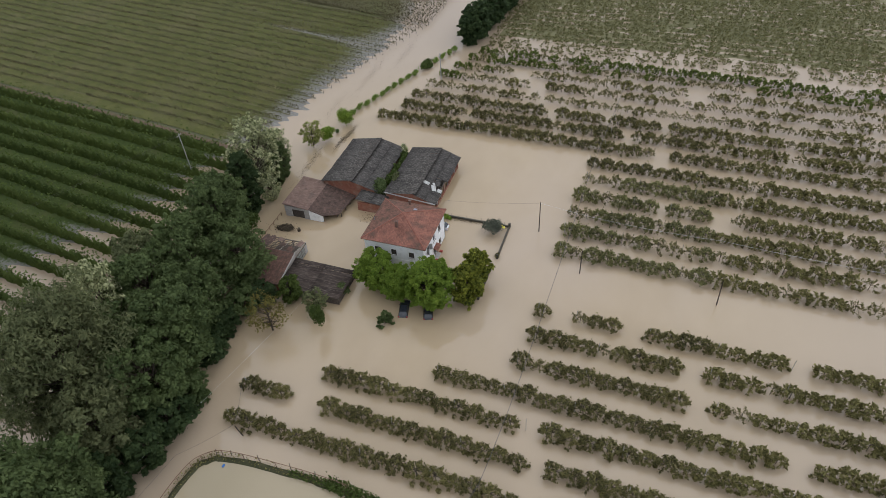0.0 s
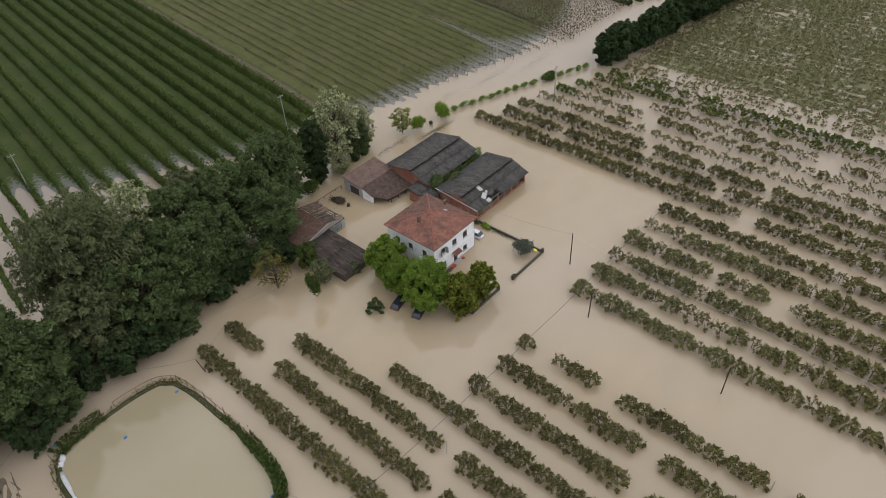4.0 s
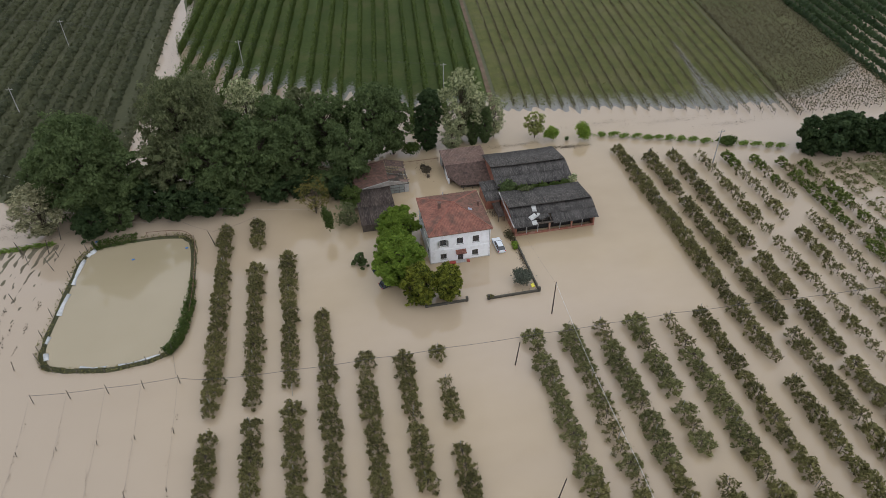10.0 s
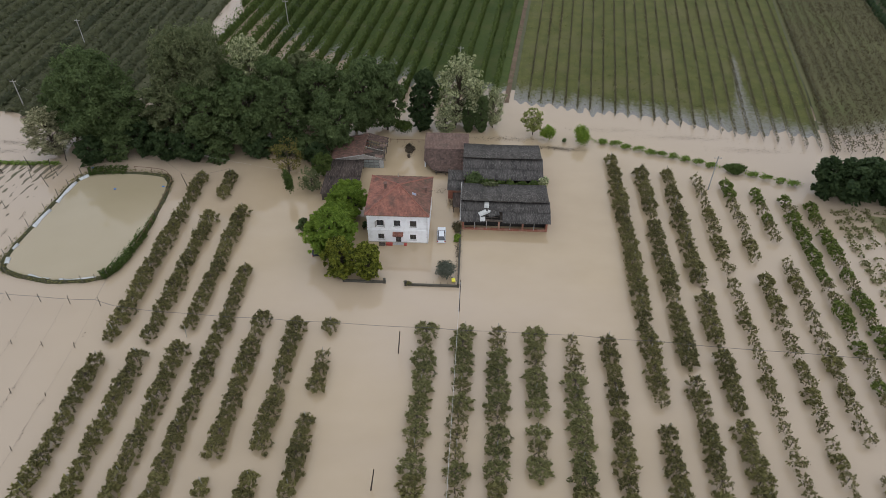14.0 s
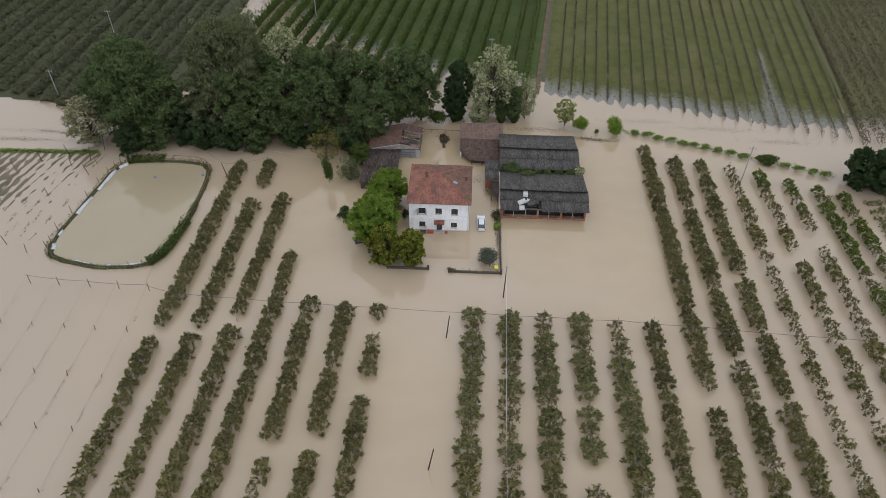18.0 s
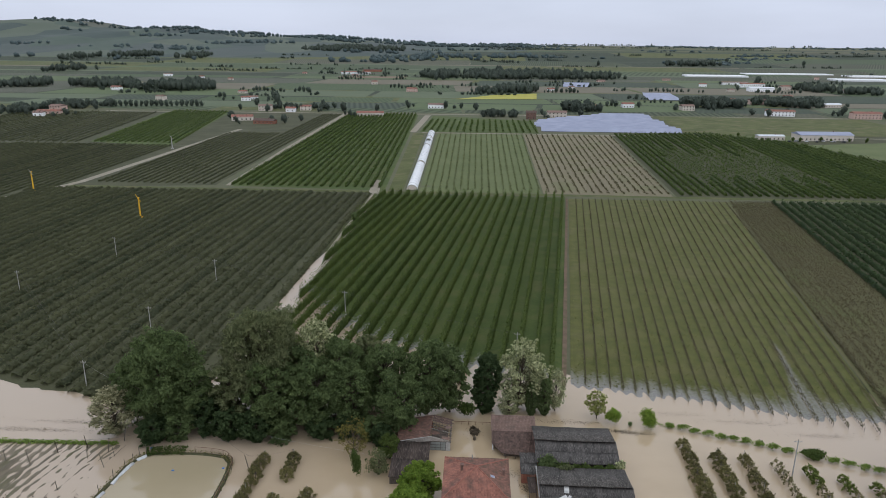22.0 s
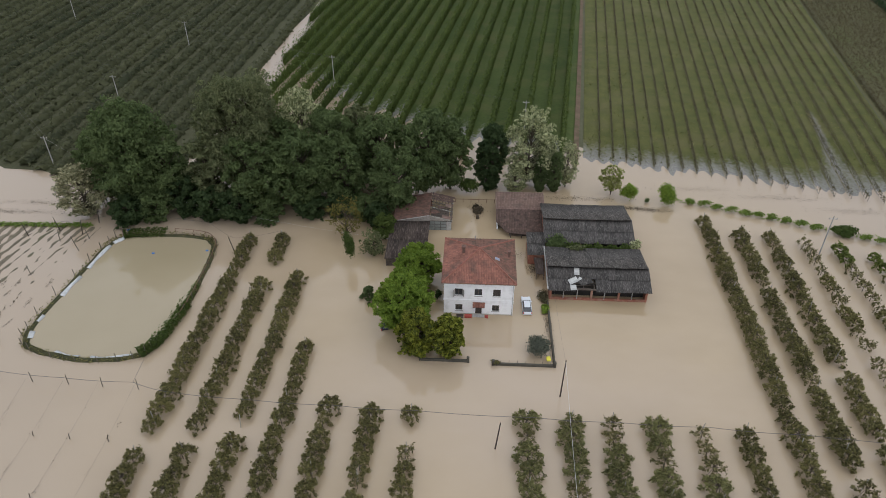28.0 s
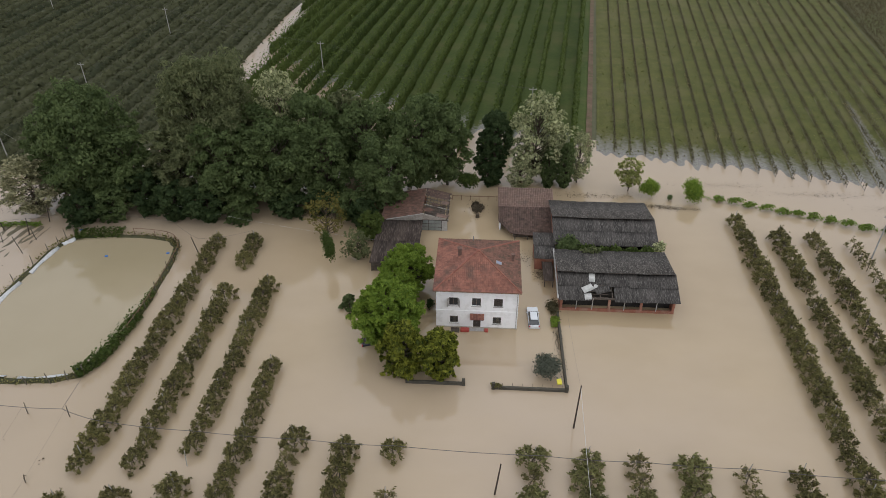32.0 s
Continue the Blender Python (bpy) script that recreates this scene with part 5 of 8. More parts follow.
part("roof", slab_bm([(SX0 - 0.1, SYR - 0.1, ZR + 0.02), (SX1 + 0.1, SYR - 0.1, ZR + 0.02), (SX1 + 0.1, SYB, ZB), (SX0 - 0.1, SYB, ZB)], 0.1), M["tile_old"], shed, "faded pink tiled slope")
tile_slope("tile_slope", (SX0 - 0.1, SYR - 0.1, ZR + 0.04), (1, 0, 0), up_b, SX1 + 0.2 - SX0, M["tile_old"], shed, lambda s: 0, lambda s: up_b.length, rib=0.3, course=0.5, seed=32, wobble=0.03)
part("wall", wall_arrays(SYB - SYR - 0.2, -0.8, 2.5, 0.25, [(1.5, 4.2, -0.5, 1.9)]), M["stone"], shed, "grey rendered end wall", at=pose(SX0 + 0.15, SYB - 0.2, 0, 0, 0, -90))
part("door", box_bm(SX0 + 0.30, SX0 + 0.36, SYB - 4.4, SYB - 1.7, -0.5, 1.9), M["shutter"], shed)
bm = bmesh.new()
low_v = [bm.verts.new((x, y, z)) for x, y, z in ((SX0 + 0.15, 24.3, -0.8), (SX0 + 0.15, SYR, -0.8), (SX0 + 0.15, SYR, ZR - 0.14), (SX0 + 0.15, 24.3, 1.62))]
top = bmesh.ops.extrude_face_region(bm, geom=[bm.faces.new(low_v)])
bmesh.ops.translate(bm, verts=[g for g in top["geom"] if isinstance(g, bmesh.types.BMVert)], vec=(0.25, 0, 0))
bmesh.ops.recalc_face_normals(bm, faces=bm.faces)
part("wall", bm, M["plaster"], shed, "whitewashed end wall")
part("wall", box_bm(SX0 + 2.4, SX1 - 0.3, SYF + 1.2, SYF + 1.35, -0.8, 0.95), M["timber"], shed)
part("wall", box_bm(SX1 - 0.25, SX1, SYF + 1.35, SYB - 0.3, -0.8, 1.0), M["brick"], shed)
part("wall", box_bm(SX0 + 0.5, SX1 - 0.25, SYB - 0.3, SYB - 0.1, -0.8, 2.95), M["brick"], shed)
for k in range(4):
    part("post", box_bm(SX0 + 2.6 + 2.0 * k, SX0 + 2.74 + 2.0 * k, SYF + 0.4, SYF + 0.54, -0.8, 0.85), M["timber"], shed)
# lean-to beside the barns
lean_to = thing("lean_to", "low lean-to with patched dark sheet roof on red brick", "lean-to")
panel_slope(8.3, 11.5, 13.4, 2.2, 19.3, 2.85, M["sheet"], lean_to, 61, wide=0.85)
part("wall", box_bm(8.5, 11.2, 13.7, 13.95, -0.8, 2.05), M["brick"], lean_to, "red brick front wall")
part("wall", box_bm(8.5, 8.75, 13.95, 19.2, -0.8, 2.1), M["brick"], lean_to)
part("roof", slab_bm([(9.6, 9.2, 1.35), (11.0, 9.2, 1.35), (11.0, 13.4, 1.7), (9.4, 13.4, 1.7)], 0.05), M["sheet_brown"], lean_to, "sagging patched sheet")
for x, y in ((9.7, 9.4), (10.9, 9.4)):
    part("prop", box_bm(x - 0.05, x + 0.05, y - 0.05, y + 0.05, -0.8, 1.32), M["timber"], lean_to)

# west sheds
ws = thing("shed", "ramshackle brown sheet-roofed shed by the trees", "shed")
panel_slope(-16.3, -9.2, 11.7, 1.72, 23.3, 1.95, M["sheet_brown"], ws, 71, wide=1.0, rows=2, rough=0.05, sag=0.15)
for x in (-16.0, -12.7, -9.5):
    for y in (12.0, 17.5, 23.0):
        part("post", box_bm(x - 0.08, x + 0.08, y - 0.08, y + 0.08, -0.8, 1.55 + (y - 11.7) * 0.02), M["timber"], ws)
part("wall", box_bm(-16.1, -15.95, 12.1, 23.0, -0.8, 1.5), M["timber"], ws)
part("wall", box_bm(-15.9, -9.6, 12.0, 12.12, -0.8, 1.5), M["timber"], ws)
tile_shed = thing("shed", "gabled shed with rust-brown tiles and a broken half-open roof", "shed")
GX, GZ, GY0, GY1 = -9.3, 3.15, 23.45, 31.7          # ridge line and the two gable ends
WX, WZ, EX, EZ = -16.1, 1.72, -5.2, 2.12            # west and east eaves
up_w = Vector((GX - WX, 0, GZ - WZ))
up_e = Vector((GX - EX, 0, GZ - EZ))
part("roof", slab_bm([(WX, GY0, WZ), (GX, GY0, GZ), (GX, GY1, GZ), (WX, GY1, WZ)], 0.08), M["tile_brown"], tile_shed, "rust-brown tiled slope")
tile_slope("tile_slope", (WX, GY1, WZ + 0.02), (0, -1, 0), up_w, GY1 - GY0, M["tile_rust"], tile_shed, lambda s: 0, lambda s: up_w.length, rib=0.28, course=0.45, seed=33, wobble=0.035)
part("verge", slab_bm([(WX, GY0 - 0.14, WZ + 0.06), (GX, GY0 - 0.14, GZ + 0.08), (GX, GY0 + 0.02, GZ + 0.08), (WX, GY0 + 0.02, WZ + 0.06)], 0.07), M["stone"], tile_shed, "pale verge board")
bm = bmesh.new()
face = bm.faces.new([bm.verts.new((x, GY0 + 0.1, z)) for x, z in ((WX + 0.3, -0.8), (-9.45, -0.8), (-9.45, 2.0), (EX - 0.1, 2.0), (GX, GZ - 0.12), (WX + 0.3, WZ - 0.06))])
top = bmesh.ops.extrude_face_region(bm, geom=[face])
bmesh.ops.translate(bm, verts=[g for g in top["geom"] if isinstance(g, bmesh.types.BMVert)], vec=(0, 0.14, 0))
bmesh.ops.recalc_face_normals(bm, faces=bm.faces)
part("gable_wall", bm, M["gable"], tile_shed, "stained pale gable wall")
part("wall", box_bm(WX + 0.2, WX + 0.4, GY0 + 0.3, GY1 - 0.2, -0.8, WZ - 0.08), M["brick"], tile_shed)
part("wall", box_bm(WX + 0.4, GX, GY1 - 0.35, GY1 - 0.15, -0.8, WZ), M["brick"], tile_shed)
part("floor", box_bm(-9.4, EX - 0.2, GY0 + 0.4, GY1 - 0.4, -0.8, -0.3), M["dark"], tile_shed)
for y in (GY0 + 0.1, 26.2, 29.0, GY1 - 0.1):
    part("post", box_bm(EX - 0.2, EX - 0.04, y - 0.08, y + 0.08, -0.8, EZ - 0.08), M["timber"], tile_shed)
part("beam", box_bm(EX - 0.2, EX - 0.04, GY0, GY1, EZ - 0.08, EZ + 0.06), M["timber"], tile_shed)
for k in range(9):
    y = GY0 + 0.1 + k * 1.0
    part("rafter", slab_bm([(EX + 0.15, y, EZ - 0.02), (EX + 0.15, y + 0.1, EZ - 0.02), (GX, y + 0.1, GZ), (GX, y, GZ)], 0.12), M["timber"] if k % 3 else M["post_pale"], tile_shed)
r_b = random.Random(4)
for k in range(7):
    u = (k + 0.5) / 7.2
    x, z = EX + (GX - EX) * u, EZ + (GZ - EZ) * u
    y0 = GY0 + (r_b.random() * 2.5 if k % 3 == 1 else 0)
    part("batten", box_bm(x - 0.05, x + 0.05, y0, GY1 - r_b.random() * 3.0, z + 0.0, z + 0.06), M["timber"], tile_shed)
for y0, n, lo, hi, ma in ((29.2, 2.5, 0.0, 4.1, "tile_brown"), (26.4, 1.0, 1.6, 2.9, "tile_brown"), (24.2, 1.3, 2.7, 4.1, "tile_rust"), (27.6, 1.2, 0.2, 1.3, "tile_old"), (23.5, 1.1, 0.1, 1.9, "tile_old")):
    tile_slope("tile_slope", (EX, y0, EZ + 0.1), (0, 1, 0), up_e, n, M[ma], tile_shed, lambda s, lo=lo: lo + 0.35 * math.sin(5 * s), lambda s, hi=hi: hi, rib=0.28, course=0.45, seed=34 + int(y0), wobble=0.05)
part("ceiling_board", slab_bm([(EX - 0.6, 24.5, 1.35), (EX - 0.6, 28.6, 1.5), (-9.2, 28.6, 1.7), (-9.2, 24.5, 1.6)], 0.04), M["timber"], tile_shed, "sagging loft boards under the open roof")
gate = part("gate", box_bm(-9.42, -5.3, GY0 - 0.03, GY0 + 0.02, 1.94, 2.04), M["shutter"], tile_shed, "glazed lattice doors in dark frames")
for k in range(3):
    for q in range(3):
        part("pane", box_bm(-9.36 + 1.07 * k, -8.36 + 1.07 * k, GY0, GY0 + 0.03, 0.02 + 0.65 * q, 0.61 + 0.65 * q), M["pane_dull"], gate)
for k in range(4):
    part("mullion", box_bm(-9.43 + 1.07 * k, -9.36 + 1.07 * k, GY0 - 0.02, GY0 + 0.04, -0.8, 1.94), M["shutter"], gate)
for q in range(3):
    part("rail", box_bm(-9.36, -6.22, GY0 - 0.01, GY0 + 0.035, -0.05 + 0.65 * q, 0.02 + 0.65 * q), M["shutter"], gate)
part("gate_panel", box_bm(-6.15, -5.25, GY0, GY0 + 0.04, -0.8, 1.93, bevel=0.01), M["stone"], gate, "grey solid side panel")


# ---------------------------------------------------------------- cars
def car(label, at, paint):
    c = thing("car", label, "car", at)
    prof = [(-1.95, 0.42), (-1.98, 0.72), (-1.80, 0.90), (-0.95, 0.98), (0.35, 0.98), (1.75, 0.94), (1.98, 0.80), (1.98, 0.42)]
    bm = bmesh.new()
    rings = []
    for sx, k in ((-1, 0.0), (-1, 1.0), (1, 1.0), (1, 0.0)):
        rings.append([bm.verts.new((sx * (0.80 if k else 0.72), y * (1.0 if k else 0.97), z + (0 if k else (0.05 if z < 0.6 else 0.02)))) for y, z in prof])
    order = [rings[1], rings[2]]
    for i in range(len(prof)):
        j = (i + 1) % len(prof)
        bm.faces.new((order[0][i], order[0][j], order[1][j], order[1][i]))
    bm.faces.new(order[0][::-1])
    bm.faces.new(order[1])
    for ring in (rings[0], rings[3]):
        for v in ring:
            bm.verts.remove(v)
    bmesh.ops.bevel(bm, geom=list(bm.edges), offset=0.06, segments=2, affect="EDGES")
    part("body", bm, paint, c)
    bm = bmesh.new()
    low = [(-0.74, -0.95), (0.74, -0.95), (0.76, 1.78), (-0.76, 1.78)]
    top = [(-0.58, -0.30), (0.58, -0.30), (0.60, 1.40), (-0.60, 1.40)]
    lv, tv = [bm.verts.new((x, y, 0.95)) for x, y in low], [bm.verts.new((x, y, 1.44)) for x, y in top]
    bm.faces.new(tv)
    for i in range(4):
        j = (i + 1) % 4
        bm.faces.new((lv[i], lv[j], tv[j], tv[i]))
    bmesh.ops.bevel(bm, geom=list(bm.edges), offset=0.04, segments=1, affect="EDGES")
    cab = part("cabin", bm, M["glass"], c, "dark tinted cabin windows")
    part("roof_panel", slab_bm([(-0.50, -0.22, 1.475), (0.50, -0.22, 1.475), (0.52, 1.28, 1.475), (-0.52, 1.28, 1.475)], 0.05), paint, cab)
    for sx in (-1, 1):
        for y in (-0.28, 0.55, 1.36):
            part("window_pillar", slab_bm([(sx * 0.765 - 0.02, y - 0.05 - (0.62 if y < 0 else -0.3 if y > 1 else 0), 1.0), (sx * 0.765 + 0.02, y + 0.05 - (0.62 if y < 0 else -0.3 if y > 1 else 0), 1.0), (sx * 0.615 + 0.02, y + 0.05, 1.45), (sx * 0.615 - 0.02, y - 0.05, 1.45)], 0.03), paint, cab)
        part("mirror", box_bm(*sorted((sx * 0.80, sx * 0.96)), -0.72, -0.6, 0.92, 1.04, bevel=0.02), paint, c)
        part("headlamp", box_bm(*sorted((sx * 0.48, sx * 0.77)), -1.99, -1.80, 0.66, 0.82, bevel=0.03), M["lamp_clear"], c)
        part("tail_lamp", box_bm(*sorted((sx * 0.60, sx * 0.79)), 1.86, 2.0, 0.70, 0.98, bevel=0.03), M["lamp_red"], c)
        for y in (-1.22, 1.25):
            w = bmesh.new()
            bmesh.ops.create_cone(w, segments=16, radius1=0.31, radius2=0.31, depth=0.2, cap_ends=True, matrix=Matrix.Translation((sx * 0.74, y, 0.31)) @ Matrix.Rotation(math.pi / 2, 4, "Y"))
            wh = part("wheel", w, M["rubber"], c)
            w = bmesh.new()
            bmesh.ops.create_cone(w, segments=12, radius1=0.19, radius2=0.16, depth=0.03, cap_ends=True, matrix=Matrix.Translation((sx * 0.845, y, 0.31)) @ Matrix.Rotation(math.pi / 2, 4, "Y"))
            part("rim", w, M["metal"], wh)
    return c


car("small white hatchback parked in shallow flood water", pose(7.75, 2.2, -0.38, 0, 0, 182) @ Matrix.Diagonal((0.92, 1.06, 1, 1)), M["car_white"])
car("dark car half drowned beneath a green tree", pose(-13.9, 0.8, -0.66, 0, 0, 104), M["car_dark"])
car("dark car half drowned beneath a green tree", pose(-13.2, -3.3, -0.70, 0, 0, 108), M["car_dark"])


# ---------------------------------------------------------------- trees round the farm
BIG = [tree_meshes("tree", 300 + i, 16.0, 6.6, base=0.12, clumps=96, leaves=175, leaf=0.33, trunk_r=0.32) for i in range(4)]
TALL = [tree_meshes("tree", 320 + i, 15.0, 4.8, base=0.10, clumps=70, leaves=185, leaf=0.30, trunk_r=0.28) for i in range(2)]
AIRY = [tree_meshes("tree", 340 + i, 15.5, 4.8, base=0.10, clumps=70, leaves=95, leaf=0.28, trunk_r=0.22) for i in range(2)]
CONE = tree_meshes("tree", 360, 15.0, 3.6, base=0.02, clumps=190, leaves=115, leaf=0.30, shape="column", trunk_r=0.22)
DOME = [tree_meshes("tree", 380 + i, 7.5, 3.9, base=0.06, clumps=185, leaves=250, leaf=0.158, trunk_r=0.2, long=2.8, lump=0.62) for i in range(2)]
MAGN = [tree_meshes("tree", 390 + i, 6.0, 2.4, base=0.03, clumps=110, leaves=105, leaf=0.24, shape="column", trunk_r=0.16) for i in range(2)]
dark_tree, mid_tree = (M["bark"], M["leaf_dark"]), (M["bark"], M["leaf_mid"])
WILLOW = tree_meshes("tree", 305, 17.0, 9.2, base=0.10, clumps=150, leaves=330, leaf=0.21, long=3.0, trunk_r=0.36)
PONDSIDE = tree_meshes("tree", 306, 15.5, 8.4, base=0.05, clumps=125, leaves=280, leaf=0.28, trunk_r=0.36)
BELT_WEST = [
    (PONDSIDE, dark_tree, -66.0, 30.5, 0.3, 1.0, 1.12, "dense dark green broadleaf tree by the flooded track"),
    (TALL[0], dark_tree, -73.5, 31, 1.1, 1.0, 0.8, "dark green tree at the end of the tree belt"),
    (TALL[1], dark_tree, -59.8, 29, 2.2, 1.0, 0.85, "dark green tree at the end of the tree belt"),
    (WILLOW, mid_tree, -47.8, 37.5, 0.0, 1.0, 1.17, "tall olive-green willow-like tree"),
    (BIG[2], dark_tree, -43, 29, 1.9, 0.95, 0.88, "broad dark green tree over flood water"),
    (TALL[1], mid_tree, -51.5, 30.5, 0.4, 1.05, 0.78, "olive-green tree beside the pond"),
    (BIG[3], dark_tree, -35, 30, 2.6, 0.95, 0.90, "broad dark green tree over flood water"),
    (AIRY[0], (M["bark"], M["blossom"]), -35.5, 39, 0.5, 0.95, 1.2, "tree covered in cream blossom within the belt"),
    (BIG[0], dark_tree, -29.5, 37, 3.0, 0.9, 1.02, "dense dark green tree in the belt"),
    (BIG[1], dark_tree, -26, 31.5, 4.4, 0.78, 0.98, "dense dark green tree in the belt"),
    (BIG[2], dark_tree, -20, 38, 5.2, 0.88, 1.0, "dense dark green tree in the belt"),
    (BIG[3], dark_tree, -16.2, 30.0, 0.9, 0.78, 0.92, "round dark green tree behind the west shed"),
    (BIG[0], dark_tree, -11, 37.4, 1.4, 0.88, 1.05, "tall dark green tree behind the yard"),
]
BELT_EAST = [
    (TALL[0], dark_tree, -6.0, 38.6, 2.9, 1.02, 0.92, "dark green tree behind the yard"),
    (TALL[1], dark_tree, -40, 38, 2.0, 1.0, 0.95, "dark green tree in the belt"),
    (TALL[0], mid_tree, -24, 42, 1.0, 1.0, 0.95, "olive-green tree at the field's edge"),
    (CONE, (M["bark"], M["leaf_hedge"]), 1.8, 39.5, 0.0, 0.95, 0.98, "tall narrow dark evergreen tree"),
    (AIRY[1], (M["bark"], M["blossom"]), 9.0, 41, 0.8, 1.1, 0.95, "tall airy tree with cream blossom behind the barn"),
    (AIRY[0], (M["bark"], M["blossom"]), 13.0, 41.5, 2.8, 0.62, 1.2, "airy tree with cream blossom behind the barn"),
    (AIRY[1], (M["bark"], M["blossom"]), 17.4, 40.5, 1.9, 0.5, 1.25, "small airy tree with cream blossom"),
    (CONE, (M["bark"], M["leaf_dark"]), 14.8, 39.0, 0.7, 0.50, 1.15, "small ivy-green tree in flood water"),
    (CONE, (M["bark"], M["leaf_dark"]), 12.0, 38.6, 1.7, 0.42, 1.25, "small ivy-green tree in flood water"),
    (AIRY[0], (M["bark"], M["blossom_dull"]), -74.8, 24.6, 1.2, 0.98, 0.60, "low spreading tree with pale blossom at the pond"),
    (AIRY[1], (M["bark"], M["blossom"]), 7.2, 37.5, 3.2, 0.5, 0.7, "low blossoming shrub tree behind the shed"),
]
BELT = BELT_WEST + BELT_EAST
for kit, mats, x, y, turn, sc, tall, lab in BELT:
    plant_tree("tree", lab, "tree", kit, mats, x, y, -0.2, turn, sc, "tree belt", tall * (1.1 if x < -3 else 1.0))
for kit, x, y, turn, sc, tall, lab in ((DOME[0], -11.7, -3.2, 0.0, 1.2, 0.98, "bright green spreading tree in front of the farmhouse"), (DOME[1], -10.0, 7.2, 1.3, 0.98, 1.02, "bright green tree beside the farmhouse"),
                                       (DOME[0], -11.2, 2.6, 2.6, 0.86, 1.0, "bright green tree beside the farmhouse")):
    plant_tree("tree", lab, "tree", kit, (M["bark"], M["leaf_bright"]), x, y, -0.2, turn, sc, "trees by the house", tall)
for kit, x, y, sc, tall in ((MAGN[0], -8.8, -8.7, 1.28, 1.0), (MAGN[1], -4.3, -9.1, 1.16, 1.0)):
    plant_tree("tree", "rounded evergreen tree with yellow-tipped glossy leaves", "tree", kit, (M["bark"], M["leaf_magnolia"]), x, y, -0.2, 0.4 * x, sc, "trees by the house", tall)
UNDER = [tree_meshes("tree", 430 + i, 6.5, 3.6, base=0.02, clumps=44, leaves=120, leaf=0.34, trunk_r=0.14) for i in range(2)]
# Most get darker leaves, imitating the shade under the belt's overhang.
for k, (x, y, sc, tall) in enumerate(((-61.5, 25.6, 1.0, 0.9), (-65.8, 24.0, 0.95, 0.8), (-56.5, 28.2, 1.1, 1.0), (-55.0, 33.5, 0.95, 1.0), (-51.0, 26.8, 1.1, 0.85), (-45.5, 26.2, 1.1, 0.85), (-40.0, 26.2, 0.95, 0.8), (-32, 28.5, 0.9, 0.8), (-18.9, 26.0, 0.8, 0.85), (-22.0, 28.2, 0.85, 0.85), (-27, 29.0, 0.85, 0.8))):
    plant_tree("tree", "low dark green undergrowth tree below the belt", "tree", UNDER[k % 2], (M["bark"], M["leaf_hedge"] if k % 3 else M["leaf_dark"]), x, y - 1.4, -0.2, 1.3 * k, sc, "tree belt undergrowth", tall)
HEDGE_TREES = [tree_meshes("tree", 400 + i, 8.6, 4.2, base=0.02, clumps=54, leaves=62, leaf=0.52, trunk_r=0.2) for i in range(3)]
rt = random.Random(8)
for i in range(17):
    u = i / 16
    plant_tree("tree", "dense bottle-green tree in a tall hedge by the flooded road", "tree", HEDGE_TREES[i % 3], (M["bark"], M["leaf_hedge"]), 83 + 62 * u, 19.2 - 10.5 * u + rt.uniform(-1, 1), -0.2, rt.uniform(0, 6), rt.uniform(0.85, 1.1), "tall hedge", rt.uniform(0.85, 1.1))
plant_tree("tree", "slender young tree with thin yellow-green leaves", "tree", tree_meshes("tree", 420, 6.2, 2.7, base=0.22, clumps=36, leaves=46, leaf=0.24, trunk_r=0.1), (M["bark"], M["leaf_young"]), 26.3, 38.0, 0)
plant_tree("tree", "small half-bare tree with yellowing leaves in flood water", "tree", tree_meshes("tree", 421, 5.6, 2.8, base=0.25, clumps=38, leaves=26, leaf=0.17, trunk_r=0.13), (M["bark"], M["leaf_yellow"]), -24.4, 20.2, 0, 0, 1.25)
plant_tree("tree", "small loose green tree beside the west shed", "tree", tree_meshes("tree", 422, 5.2, 2.3, base=0.12, clumps=44, leaves=110, leaf=0.26, trunk_r=0.1), (M["bark"], M["leaf_corn"]), -17.6, 20.2, 0, 0, 0.95)
plant_tree("tree", "thin grey-green shrub tree in flood water", "tree", tree_meshes("tree", 423, 4.2, 2.3, base=0.08, clumps=44, leaves=26, leaf=0.22, trunk_r=0.08), (M["bark"], M["leaf_mid"]), -18.6, 14.8, 0, 0, 1.1)
plant_tree("tree", "small young fir standing in flood water", "tree", tree_meshes("tree", 425, 3.0, 1.7, base=0.05, clumps=26, leaves=46, leaf=0.26, shape="cone", trunk_r=0.06), (M["bark"], M["leaf_dark"]), -17.8, 2.7, -0.3)


def bush(label, seed, x, y, radii, mat, leaves=900, leaf=0.28, category="shrub", z=-0.15):
    me = bush_mesh("shrub", seed, radii, leaves, leaf)
    me.materials.append(mat)
    ob = new("shrub", me)
    ob.location = (x, y, z)
    return tagged(ob, label, category)


bush("narrow column-shaped green shrub in flood water", 500, -22.4, 12.4, (1.25, 1.2, 3.7), M["leaf_row"], 3200, 0.18)
bush("clipped round light green bush in flood water", 501, 29.6, 35.6, (1.9, 1.9, 2.1), M["leaf_bright"], 2600, 0.2)
bush("larger clipped light green bush in flood water", 502, 36.4, 34.7, (2.6, 2.3, 2.3), M["leaf_bright"], 3400, 0.2)
bush("long low green bush by the flooded road", 503, 67.2, 25.6, (2.8, 1.7, 1.0), M["leaf_row"], 1600, 0.28)
bush("small dark bush stump in the water", 504, 33.1, 35.3, (0.6, 0.6, 0.6), M["leaf_dark"], 260, 0.2)
bush("round silver-grey olive shrub in the flooded yard", 505, 8.6, -8.3, (2.3, 2.2, 1.6), M["leaf_olive"], 3000, 0.19)
bush("dark evergreen bush behind the yard", 506, -2.4, 36.9, (2.7, 2.0, 1.9), M["leaf_row"], 1800, 0.26)
